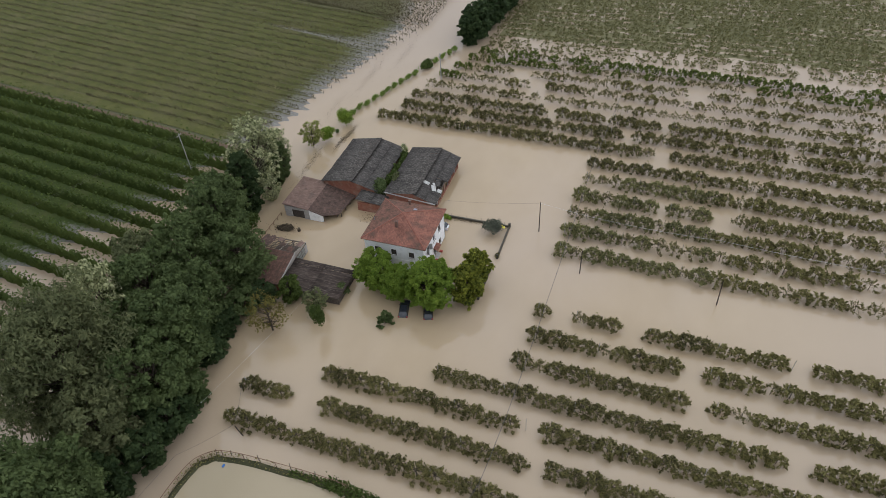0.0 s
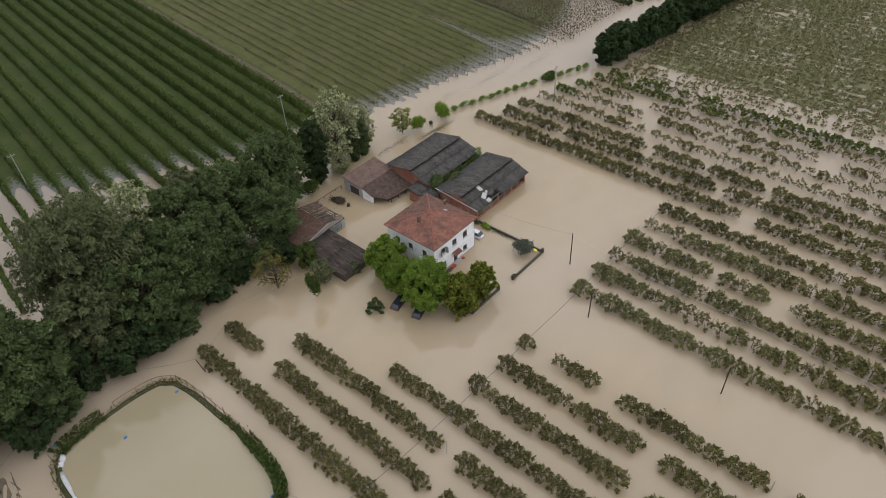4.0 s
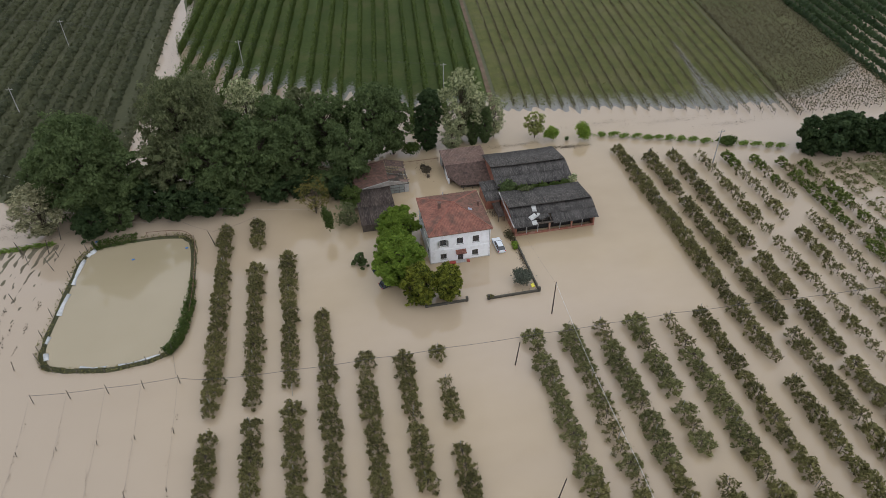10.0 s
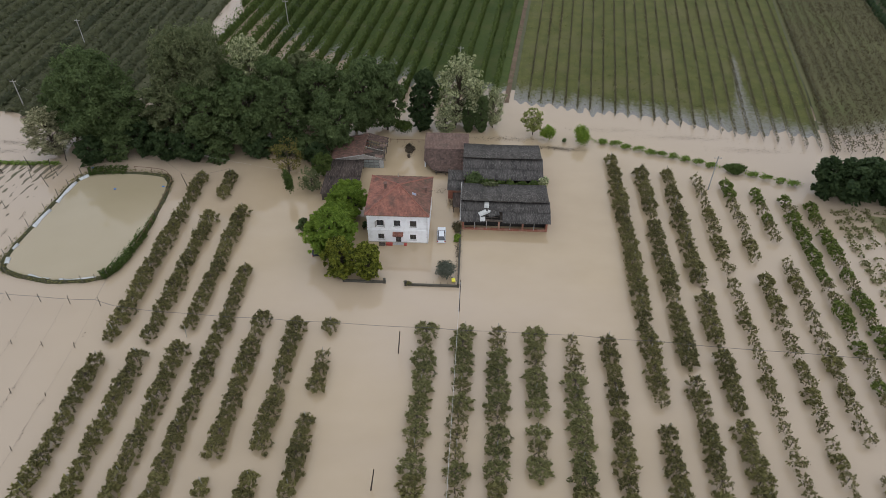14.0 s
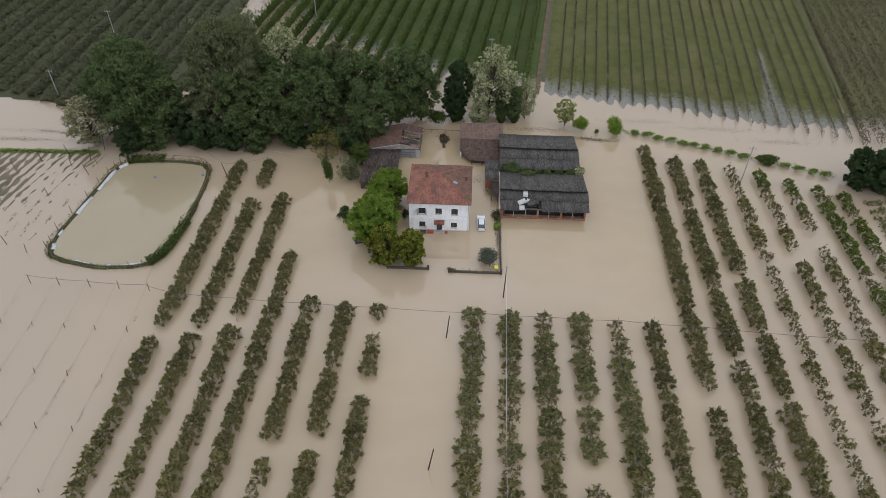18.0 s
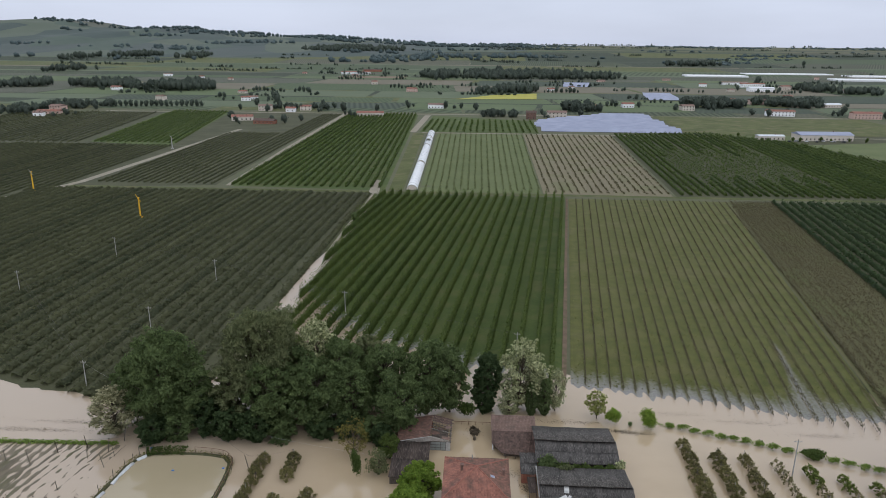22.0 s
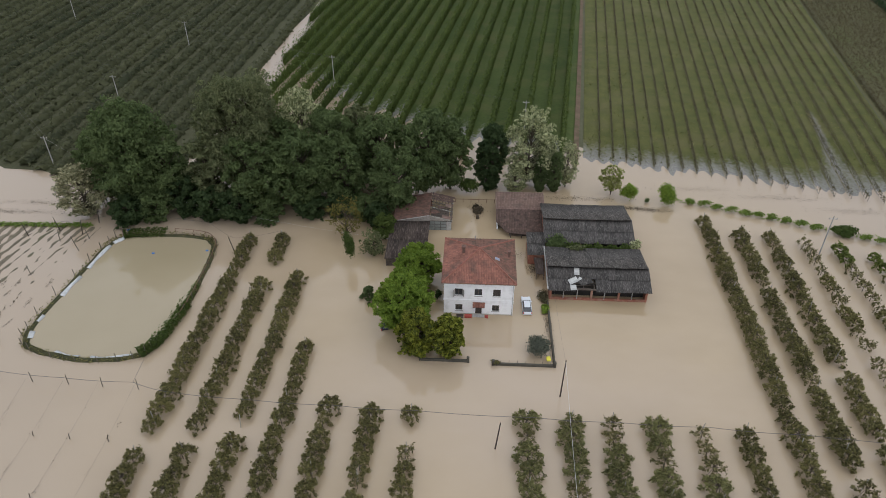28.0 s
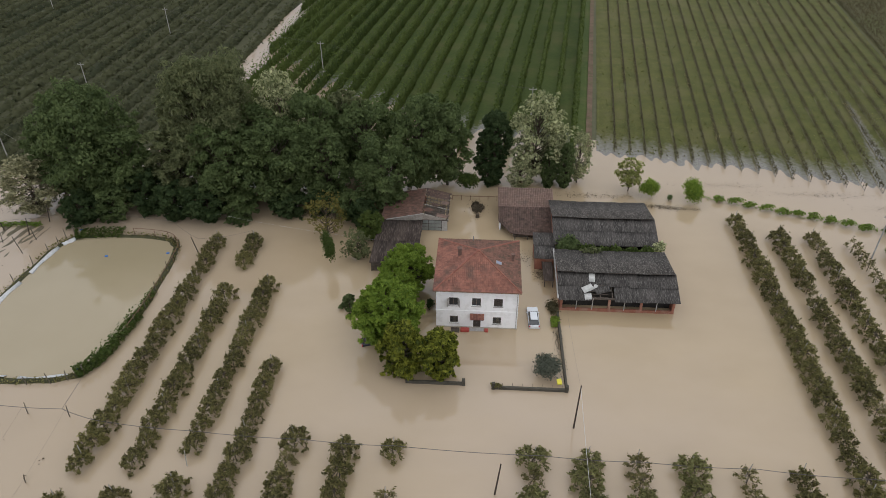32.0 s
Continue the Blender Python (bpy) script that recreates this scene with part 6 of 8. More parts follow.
bush("small dark shrub at the foot of the trees", 507, -13.0, 12.5, (1.5, 1.6, 1.1), M["leaf_dark"], 700, 0.25)
bush("dark shrub against the house wall", 508, -6.4, 3.8, (0.7, 0.9, 0.9), M["leaf_hedge"], 400, 0.2)
bush("green weeds beside the garden wall", 509, 10.6, 1.4, (1.0, 1.1, 0.5), M["leaf_bright"], 420, 0.2)
bush("dry weeds on the garden wall", 510, 10.5, 4.5, (0.9, 2.0, 0.6), M["leaf_brown"], 520, 0.2)
bush("white-flowering shrub at the barn's corner", 511, 26.9, 16.6, (1.3, 1.3, 2.3), M["blossom"], 900, 0.26)
bush("green shrub grown against the barn roof", 512, 26.9, 16.4, (1.0, 1.0, 1.6), M["leaf_bright"], 500, 0.26)
bush("elder bush growing between the barns", 513, 13.4, 16.0, (2.2, 1.9, 2.65), M["leaf_dark"], 2600, 0.26)
bush("light green creeper on the barn roof", 514, 16.8, 14.1, (2.1, 1.1, 1.0), M["leaf_mid"], 520, 0.22, z=2.3)
for k in range(5):
    bush("hedge of brambles between the two barns", 520 + k, 16.4 + 2.2 * k, 15.45, (1.6, 0.95, 2.1), M["leaf_row"], 1500, 0.24)
bush("dark weeds on the lane wall", 530, 2.6, -10.9, (0.9, 0.5, 0.5), M["leaf_orchard"], 260, 0.2)
for k, (x, y) in enumerate([(41.6, 35.2), (44, 34.4), (46.2, 33.5), (48.6, 32.6), (51, 31.7), (53.4, 30.9), (55.6, 30.1), (58, 29.2), (60.6, 28.2), (63, 27.3), (70.6, 24.2), (73, 23.2), (75.4, 22.3), (77.8, 21.3)]):
    tagged(bush("low vine with lime-green leaves beside the flooded road", 540 + k, x, y, (1.5, 0.9, 0.8), M["leaf_lime"], 300, 0.22, "vine"), group="vines by the road")


# ---------------------------------------------------------------- poles and cables
def pole(label, x, y, h, mat, r=0.11, lean=(0, 0), arm=True, category="utility pole", z=-0.8):
    p = thing("utility_pole", label, category, Matrix.Translation((x, y, z)) @ Matrix.Rotation(radians(lean[0]), 4, "X") @ Matrix.Rotation(radians(lean[1]), 4, "Y"))
    part("shaft", tube_mesh("shaft", [([(0, 0, 0), (0, 0, h * 0.5), (0, 0, h - z)], [r, r * 0.85, r * 0.65])], 8), mat, p)
    if arm:
        part("crossarm", box_bm(-0.75, 0.75, -0.05, 0.05, h - z - 0.55, h - z - 0.43, bevel=0.01), mat, p)
        for x2 in (-0.65, 0.0, 0.65):
            part("insulator", tube_mesh("insulator", [([(x2, 0, h - z - 0.43), (x2, 0, h - z - 0.2)], [0.05, 0.035])], 6), M["post_pale"], p)
    return p


pole("dark leaning wooden pole standing in flood water", 11.5, -16.6, 6.9, M["pole"], lean=(0, 1), arm=False)
pole("dark leaning wooden pole standing in flood water", 2.4, -25.9, 5.0, M["pole"], lean=(0, 5), arm=False)
pole("dark leaning wooden pole standing in flood water", 1.0, -48.7, 5.0, M["pole"], lean=(0, 8), arm=False)
for x, y, h in ((-38.6, 86.8, 10.0), (-88.7, 117.5, 8.5), (-92, 76.5, 7.7), (-135.3, 140.4, 8.8), (9.6, 58.5, 11.0), (60.4, 19.3, 8.0), (-148.5, 104, 7.5), (-92.3, 44.1, 7.0)):
    pole("grey utility pole with crossarm among the rows", x, y, h, M["pole_grey"], r=0.14)


def wind_machine(label, x, y, h, paint, blade):
    w = thing("wind_machine", label, "wind machine", Matrix.Translation((x, y, 0)))
    part("tower", tube_mesh("tower", [([(0, 0, 0), (0, 0, h)], [0.42, 0.3])], 8), paint, w)
    part("base", box_bm(-1.0, 1.0, -0.7, 0.7, 0, 1.1, bevel=0.05), paint, w)
    part("gearbox", box_bm(-0.35, 0.35, -0.5, 0.5, h, h + 0.5, bevel=0.05), paint, w)
    part("blade", slab_bm([(-1.0, -0.62, h + 1.9), (1.0, -0.62, h - 1.3), (1.16, -0.52, h - 1.2), (-0.84, -0.52, h + 2.0)], 0.1), blade, w)


wind_machine("yellow frost-protection wind machine in the orchard", -155.5, 200.5, 9.6, M["yellow_paint"], M["yellow_paint"])
wind_machine("yellow and white frost-protection wind machine", -240, 252.8, 10.5, M["yellow_paint"], M["post_pale"])
wind_machine("grey frost-protection wind machine far off", -231.6, 406.7, 9.0, M["pole_grey"], M["pole_grey"])


def cable(label, points, r=0.018, sag=0.0, mat="wire"):
    pts = []
    for a, b in zip(points, points[1:]):
        for k in range(8):
            u = k / 8
            p = Vector(a).lerp(Vector(b), u)
            pts.append((p.x, p.y, p.z - sag * 4 * u * (1 - u)))
    pts.append(points[-1])
    ob = part("cable", tube_mesh("cable", [(pts, [r] * len(pts))], 4), M[mat])
    return tagged(ob, label, "cable")


cable("steel support cable across the orchard's row ends", [(-68, -17.6, 1.9), (-57.5, -18.4, 1.8), (-47.3, -18.8, 1.9), (-42, -20.6, 2.3), (-30.7, -21.4, 2.3), (-18.5, -21.9, 2.4), (-8.3, -22.2, 2.4), (7.6, -22.6, 2.4), (18, -22.8, 2.4), (29.6, -23, 2.4), (41, -23.6, 2.4), (63, -24.9, 2.4), (80, -25.6, 2.4)], 0.038, 0.22)
cable("anchor cable from the pond to the orchard", [(-47.3, -18.8, 1.9), (-48.6, -12.8, 0.4)], 0.025)
cable("thin overhead wire along the lane", [(11.6, -16.6, 6.7), (11.0, -48, 5.5), (10.4, -96, 5.5)], 0.022, 0.8, "wire_pale")
cable("thin overhead wire to the barn", [(11.6, -16.6, 6.7), (11.9, 4.0, 3.2)], 0.010, 0.4)
cable("thin overhead wire past the tree belt", [(-92.3, 44.1, 6.5), (-60, 26, 4.0), (-16, 16, 2.9)], 0.010, 0.8, "wire_pale")
for dx in (-0.65, 0.65):
    cable("overhead wire between utility poles", [(-148.5 + dx, 104, 7.1), (-92.3 + dx, 44.1, 6.6)], 0.014, 1.2)
    cable("overhead wire between utility poles", [(-135.3 + dx, 140.4, 8.4), (-88.7 + dx, 117.5, 8.1), (-38.6 + dx, 86.8, 9.6), (9.6 + dx, 58.5, 10.6)], 0.012, 1.0)

# training posts along the orchard rows
post_me = quad_mesh("training_post", *tube_arrays([(0, 0, -0.9), (0.03, 0.02, 1.2), (0.05, 0.04, 2.55)], [0.055, 0.052, 0.05], 6), smooth=True)
post_me.materials.append(M["post_pale"])
bare_me = quad_mesh("training_post", *tube_arrays([(0, 0, -0.9), (0.1, 0.03, 0.6), (0.22, 0.05, 1.75)], [0.065, 0.06, 0.05], 6), smooth=True)
bare_me.materials.append(M["post"])
rp = random.Random(3)
for xr, spans, thin in ROWS[:16]:
    for ya, yb in spans:
        y = ya - 0.3
        while y > max(yb, -60):
            ob = new("training_post", post_me)
            ob.matrix_world = Matrix.Translation((xr + 0.022 * y, y, 0)) @ Matrix.Rotation(rp.uniform(0, 6), 4, "Z") @ Matrix.Rotation(radians(rp.uniform(-5, 5)), 4, "X")
            tagged(ob, "pale concrete training post among the fruit trees", "post", "orchard posts")
            y -= 10.5
for k, xr in enumerate((-47.2, -52.4, -57.4, -62.7, -67.8)):
    for y in np.arange(-18.4 + 0.2 * k, -75, -9.0):
        ob = new("training_post", bare_me)
        s = 1.0 if y > -20 else rp.uniform(0.35, 0.7)
        ob.matrix_world = Matrix.Translation((xr + 0.022 * (y + 18), y, 0)) @ Matrix.Rotation(rp.uniform(-0.5, 0.5) + (1.5 if y > -20 else 0), 4, "Z") @ Matrix.Diagonal((1, 1, s, 1))
        tagged(ob, "leaning bare wooden vine post in flood water", "post", "bare vine posts")
    cable("drooping wire of a drowned vine row", [(xr, -18.5, 1.5), (xr - 0.3, -28, 0.35), (xr - 0.6, -50, 0.25), (xr - 1.2, -80, 0.2)], 0.010, 0.1)
rng = np.random.default_rng(77)


def scatter_debris(name, label, seed, spots, size, mat, flat=0.06):
    r = np.random.default_rng(seed)
    pcs = []
    for (x, y, rx, ry, n) in spots:
        p = np.stack([r.normal(x, rx, n), r.normal(y, ry, n), r.uniform(0.01, flat, n)], axis=1)
        pcs.append(leaf_arrays(r, p, size, lift=2.5, long=2.2))
    me = quad_mesh(name, *join_arrays(pcs))
    me.materials.append(mat)
    return tagged(new(name, me), label, "debris", kind="stuff")


twigs = [(xr - 0.4 + rng.normal(0, 0.15), y, 0.12, 0.6, int(rng.integers(1, 9))) for xr in (-47.2, -52.4, -57.4, -62.7, -67.8) for y in np.arange(-22, -80, -2.6) if rng.random() < 0.75]
scatter_debris("vine_remains", "dark twigs of drowned vines along bare rows", 1, [(a, b, c, d, n) for a, b, c, d, n in twigs], 0.09, M["debris"], 0.3)
west = [(x + 0.12 * (y - 5) + rng.normal(0, 0.2), y, 0.16, 0.7, int(rng.integers(2, 12))) for x in np.arange(-112, -70.5, 2.5) for y in np.arange(4, -50, -2.4) if rng.random() < (0.6 if y > -8 else 0.22)]
scatter_debris("ploughed_clods", "dark clods and stubble showing through shallow water", 2, [(a, b, c, d, 2 * n) for a, b, c, d, n in west], 0.12, M["debris"], 0.14)
drift = [(-0.5, 30.6, 0.7, 1.2, 45), (30, 33.0, 1.6, 0.25, 60), (33.5, 32.4, 1.8, 0.3, 60), (7.0, 16.4, 0.8, 0.8, 20), (9.5, 12.4, 0.6, 0.7, 60), (-26, 29, 4, 1.2, 60), (20, 36, 3.5, 0.4, 60),
         (60, 38.5, 6, 0.5, 60), (74, 34, 4, 0.5, 50), (45, 41, 5, 0.4, 30), (-80, 29, 7, 0.35, 130), (-95, 25.5, 8, 0.35, 130), (-58, 70, 1.0, 8, 40), (-59, 100, 0.5, 12, 60), (10.9, -1.5, 0.25, 2.6, 90)]
scatter_debris("drifted_debris", "dark drifted straw and branches on flood water", 3, [(a, b, c * 1.1, d * 1.3, 6 * n) for a, b, c, d, n in drift], 0.085, M["debris"], 0.12)
bush("heap of brown drifted branches in the yard", 560, -0.5, 30.6, (1.5, 2.2, 0.34), M["debris"], 900, 0.2, "debris heap")
stump = bmesh.new()
bmesh.ops.create_cone(stump, segments=10, radius1=0.36, radius2=0.30, depth=1.1, cap_ends=True, matrix=pose(-0.4, 27.8, 0.1, 4, -3, 0))
tagged(part("stump", stump, M["bark"]), "dark wet tree stump beside the branch heap", "stump")
green_w = [(x, 21.3 + 0.03 * (x + 76), 0.5, 0.35, 26) for x in np.arange(-135, -73, 0.9)]
scatter_debris("ditch_grass", "strip of green grass along a flooded ditch", 4, green_w, 0.3, M["leaf_lime"], 0.45)
green_n = [(x, 36.2 - 0.36 * (x - 40), 0.6, 0.4, 5) for x in np.arange(38, 80, 0.8)]
scatter_debris("verge_grass", "straggling green verge plants beside the road", 5, green_n, 0.26, M["leaf_lime"], 0.4)


# half-drowned ploughed strip west of the pond
vs, fs = [], []
MX, MY = 220, 80
for j in range(MY + 1):
    for i in range(MX + 1):
        u, v = i / MX, j / MY
        x, y = -128 + 54 * u + 0.14 * (-14 + 35 * v), -14 + 35 * v
        s = x - 0.14 * y
        z = 0.045 * math.cos(2 * math.pi * s / 1.8) + 0.12 * noise.noise(Vector((s * 1.7, y * 0.55, 3))) + 0.10 * noise.noise(Vector((x * 0.07, y * 0.07, 9))) + 0.0035 * (y - 4) - 0.0006 * (x + 86)
        vs.append((x, y, z - 0.032 - 0.5 * max(0.0, u - 0.93)))
for j in range(MY):
    for i in range(MX):
        k = j * (MX + 1) + i
        fs.append((k, k + 1, k + MX + 2, k + MX + 1))
me = quad_mesh("field", vs, fs, smooth=True)
me.materials.append(M["mud"])
tagged(new("field", me), "dark ploughed furrows breaking through shallow flood water", "field", kind="structure")
for x, y, h, lean in ((-96.7, 13.8, 2.4, 3), (-91.6, 14.3, 2.4, -4), (-86.3, 13.6, 3.0, -8), (-76.4, 16.2, 2.6, 6), (-71.5, 13.4, 3.2, -10), (-71.4, 17.2, 2.2, -6), (-82.1, -5.8, 2.0, 8), (-76.9, -8.2, 2.0, -7), (-88.1, -2.8, 2.0, 5), (-72.3, -10.1, 2.0, 9), (-76.3, 6.2, 2.0, -5), (-73.8, -20.6, 3.6, -14)):
    w = part("post", quad_mesh("post", *tube_arrays([(0, 0, -0.8), (0, 0, 0.5 * h), (0, 0, h)], [0.07, 0.065, 0.055], 6), smooth=True), M["post"])
    w.matrix_world = Matrix.Translation((x, y, 0)) @ Matrix.Rotation(radians(lean), 4, "Y")
    tagged(w, "thin grey leaning vineyard post in flood water", "post", "west vineyard posts")


# ---------------------------------------------------------------- pond
POND = [(-66.0, -11.0), (-68.2, -8.6), (-68.6, -4.0), (-67.6, 6.0), (-66.8, 14.0), (-65.7, 17.0), (-63.8, 18.1), (-57.8, 18.7), (-51.3, 18.2), (-48.9, 16.9), (-47.8, 14.2), (-47.4, 5.0), (-47.5, -2.0), (-48.2, -7.5), (-49.6, -11.0), (-52.5, -12.4), (-58.5, -12.7)]


def smooth_loop(pts, n=4):
    out = []
    m = len(pts)
    for i in range(m):
        p0, p1, p2, p3 = [np.array(pts[(i + k - 1) % m]) for k in range(4)]
        for k in range(n):
            t = k / n
            out.append(0.5 * (2 * p1 + (p2 - p0) * t + (2 * p0 - 5 * p1 + 4 * p2 - p3) * t * t + (3 * p1 - p0 - 3 * p2 + p3) * t ** 3))
    return np.array(out)


loop = smooth_loop(POND)
nl = len(loop)
cen = loop.mean(axis=0)
outw = np.array([(lambda d: np.array([d[1], -d[0]]) / np.hypot(*d))(loop[(i + 1) % nl] - loop[i - 1]) for i in range(nl)])
outw *= np.sign(np.sum(outw * (loop - cen), axis=1))[:, None]
pond = thing("pond", "small banked irrigation pond with muddy green-brown water", "pond", kind="structure")
bm = bmesh.new()
ring = [bm.verts.new((p[0], p[1], 0.05)) for p in loop + outw * 0.05]
bm.faces.new(ring)
bmesh.ops.triangulate(bm, faces=bm.faces[:])
part("pond_water", bm, M["pond"], pond)
vs, fs = [], []
sec = [(-0.25, -0.1), (0.10, 0.20), (0.40, 0.30), (0.72, 0.18), (1.0, -0.15)]
for i in range(nl):
    wob = 0.12 * math.sin(i * 1.7) + 0.1 * math.sin(i * 0.6)
    for o, z in sec:
        p = loop[i] + outw[i] * (o + wob * (o > 0))
        vs.append((p[0], p[1], z + (0.06 * math.sin(i * 2.3 + o * 4) if z > 0 else 0)))
for i in range(nl):
    j = (i + 1) % nl
    for k in range(4):
        fs.append((i * 5 + k, i * 5 + k + 1, j * 5 + k + 1, j * 5 + k))
part("bank", quad_mesh("bank", vs, fs, smooth=True), M["bank"], pond, "low dark earth bank")
r_g = np.random.default_rng(6)


def bank_grass(i0, i1, per, size, mat, name, label, spread=(0.2, 1.1), high=0.35):
    pts = []
    for i in range(i0, i1):
        a, b = loop[i % nl], loop[(i + 1) % nl]
        u = r_g.random((per, 1))
        o = r_g.uniform(*spread, (per, 1))
        q = a * (1 - u) + b * u + outw[i % nl] * o
        pts.append(np.concatenate([q, 0.25 + np.abs(r_g.normal(0, high, (per, 1)))], axis=1))
    return part(name, quad_mesh(name, *leaf_arrays(r_g, np.concatenate(pts), size)), mat, pond, label)


bank_grass(0, nl, 30, 0.18, M["leaf_orchard"], "bank_grass", "rough dark grass on the bank", (0.05, 1.3), 0.13)
bank_grass(47, 57, 170, 0.24, M["leaf_row"], "brambles", "thick green brambles on the bank", (-0.4, 1.5), 0.55)
bank_grass(44, 48, 70, 0.22, M["leaf_row"], "brambles", "green brambles on the bank", (-0.1, 1.0), 0.3)
bank_grass(22, 28, 170, 0.22, M["leaf_row"], "bank_plants", "green plants at the pond's edge", (-0.5, 2.4), 0.2)


def tarp(i0, i1, seed):
    """A crumpled strip of sheeting that hangs over the inner edge of the bank."""
    r = random.Random(seed)
    v, f = [], []
    for k, i in enumerate(range(i0, i1 + 1)):
        wide = 0.28 + r.uniform(-0.2, 0.3)
        for o, z in ((0.18, 0.33), (0.0, 0.30 + r.uniform(-0.05, 0.08)), (-wide * 0.6, 0.16 + r.uniform(-0.03, 0.08)), (-wide, 0.06)):
            p = loop[i % nl] + outw[i % nl] * (o + r.uniform(-0.08, 0.08))
            v.append((p[0], p[1], z))
        if k:
            for q in range(3):
                f.append(((k - 1) * 4 + q, (k - 1) * 4 + q + 1, k * 4 + q + 1, k * 4 + q))
    ob = part("tarpaulin", quad_mesh("tarpaulin", v, f), M["tarp"])
    sol = ob.modifiers.new("thickness", "SOLIDIFY")
    sol.thickness = 0.03
    return tagged(ob, "crumpled white plastic liner on the pond's bank", "tarpaulin", "pond liner sheets")


for k, (a, b) in enumerate(((3, 5), (7, 8), (10, 12), (13, 17), (18, 22), (58, 63), (64, 66))):
    tarp(a, b, 20 + k)
# stakes and pipe rail round the pond
stake_me = quad_mesh("stake", *tube_arrays([(0, 0, -0.5), (0, 0, 0.6), (0.03, 0, 1.45)], [0.065, 0.06, 0.055], 5), smooth=True)
stake_me.materials.append(M["post"])
for i in list(range(0, 24)) + list(range(56, 68)) + list(range(38, 50)):
    if i % 2 == 0:
        p = loop[i] + outw[i] * 0.95
        ob = new("stake", stake_me)
        ob.matrix_world = Matrix.Translation((p[0], p[1], 0)) @ Matrix.Rotation(rp.uniform(0, 6), 4, "Z") @ Matrix.Rotation(radians(rp.uniform(-7, 7)), 4, "X") @ Matrix.Diagonal((1, 1, rp.uniform(0.9, 1.5), 1))
        tagged(ob, "short dark fence stake on the pond's bank", "stake", "pond stakes")
rail = thing("pipe_rail", "rusty bent pipe railing at the pond's end", "railing")
rail_pts = [loop[i % nl] + outw[i % nl] * 0.9 for i in range(29, 50)]
part("top_rail", tube_mesh("top_rail", [([(p[0], p[1], 1.25) for p in rail_pts], [0.05] * len(rail_pts))], 6), M["rust"], rail)
for p in rail_pts[::2]:
    part("rail_post", tube_mesh("rail_post", [([(p[0], p[1], -0.3), (p[0], p[1], 1.25)], [0.05, 0.05])], 6), M["rust"], rail)
for x, y in ((-48.6, 14.6), (-57.9, 13.3), (-65.2, 19.9), (-50.2, -10.6)):
    ob = part("blue_float", box_bm(-0.24, 0.24, -0.15, 0.15, -0.05, 0.12, bevel=0.04), M["blue"])
    ob.location = (x, y, 0.06 if x > -65 else 0.33)
    tagged(ob, "small blue plastic float", "float", "blue floats")
for x, y, h, lx in ((-73.5, 18.6, 3.2, 9), (-72.3, 22.6, 3.4, 10), (-78.0, 19.5, 3.0, -8), (-83, 17.5, 2.8, -6), (-43.4, 14.5, 3.4, -10), (-66.4, 24.4, 3.0, 12)):
    pole("dark leaning anchor post in flood water", x, y, h, M["pole"], r=0.09, lean=(0, lx), arm=False, category="post")
cable("slack fence wire north of the pond", [(-90, 19.2, 1.9), (-73.5, 19.6, 2.4), (-66.4, 24.0, 2.2), (-50, 21.0, 1.9), (-43.4, 15.2, 2.6), (-35.8, 18.6, 2.2)], 0.02, 0.3)


# ---------------------------------------------------------------- garden wall and yard things
gw = thing("garden_wall", "low dark garden wall with fence posts, almost under water", "wall")
part("wall_run", box_bm(2.2, 11.35, -11.15, -10.85, -0.8, 0.42, bevel=0.03), M["wall_low"], gw)
part("wall_run", box_bm(11.05, 11.35, -10.85, 3.6, -0.8, 0.40, bevel=0.03), M["wall_low"], gw)
part("wall_run", box_bm(-8.5, -1.3, -10.75, -10.45, -0.8, 0.42, bevel=0.03), M["wall_low"], gw)
for x, y in [(2.3, -11), (11.2, -11), (-1.35, -10.6)]:
    part("gate_pier", box_bm(x - 0.2, x + 0.2, y - 0.2, y + 0.2, -0.8, 0.95, bevel=0.03), M["wall_low"], gw)
for k in range(9):
    part("fence_post", tube_mesh("fence_post", [([(11.2, -10 + k * 1.5, 0.4), (11.2, -10 + k * 1.5, 1.0)], [0.025, 0.025])], 5), M["post"], gw)
for k in range(7):
    part("fence_post", tube_mesh("fence_post", [([(3.4 + k * 1.2, -11, 0.42), (3.4 + k * 1.2, -11, 1.0)], [0.025, 0.025])], 5), M["post"], gw)
ob = part("sun_lounger", slab_bm([(10.1, -10.35, 0.62), (10.75, -10.2, 0.5), (10.6, -9.5, 0.75), (10.0, -9.7, 0.8)], 0.25), M["yellow"])
bv = ob.modifiers.new("soft", "BEVEL")
bv.width, bv.segments = 0.08, 2
tagged(ob, "bright yellow plastic tub against the garden wall", "tub")
ob.name = "tub"
for x, y, ma, lab in ((-1.55, -0.7, "red", "red plastic tub floating by the door"), (1.35, -0.6, "red", "small red pot by the door")):
    tb = bmesh.new()
    box(tb, -0.58 if x < 0 else -0.26, 0.58 if x < 0 else 0.26, -0.3, 0.3, -0.2, 0.4 if x < 0 else 0.25, bevel=0.08)
    ob = part("tub", tb, M[ma])
    ob.location = (x, y, 0)
    tagged(ob, lab, "tub")
bench = thing("bench", "grey-green wooden bench half under water", "bench", pose(-2.85, -0.95, 0) @ Matrix.Diagonal((0.75, 1, 1, 1)))
part("seat", box_bm(-0.75, 0.75, -0.25, 0.25, 0.12, 0.2, bevel=0.02), M["timber"], bench)
part("backrest", box_bm(-0.75, 0.75, 0.2, 0.27, 0.2, 0.55, bevel=0.02), M["timber"], bench)
for sx in (-0.65, 0.65):
    part("leg", box_bm(sx - 0.05, sx + 0.05, -0.2, 0.2, -0.7, 0.12), M["timber"], bench)
ob = part("satellite_dish", bmesh.new(), M["sheet_white"])
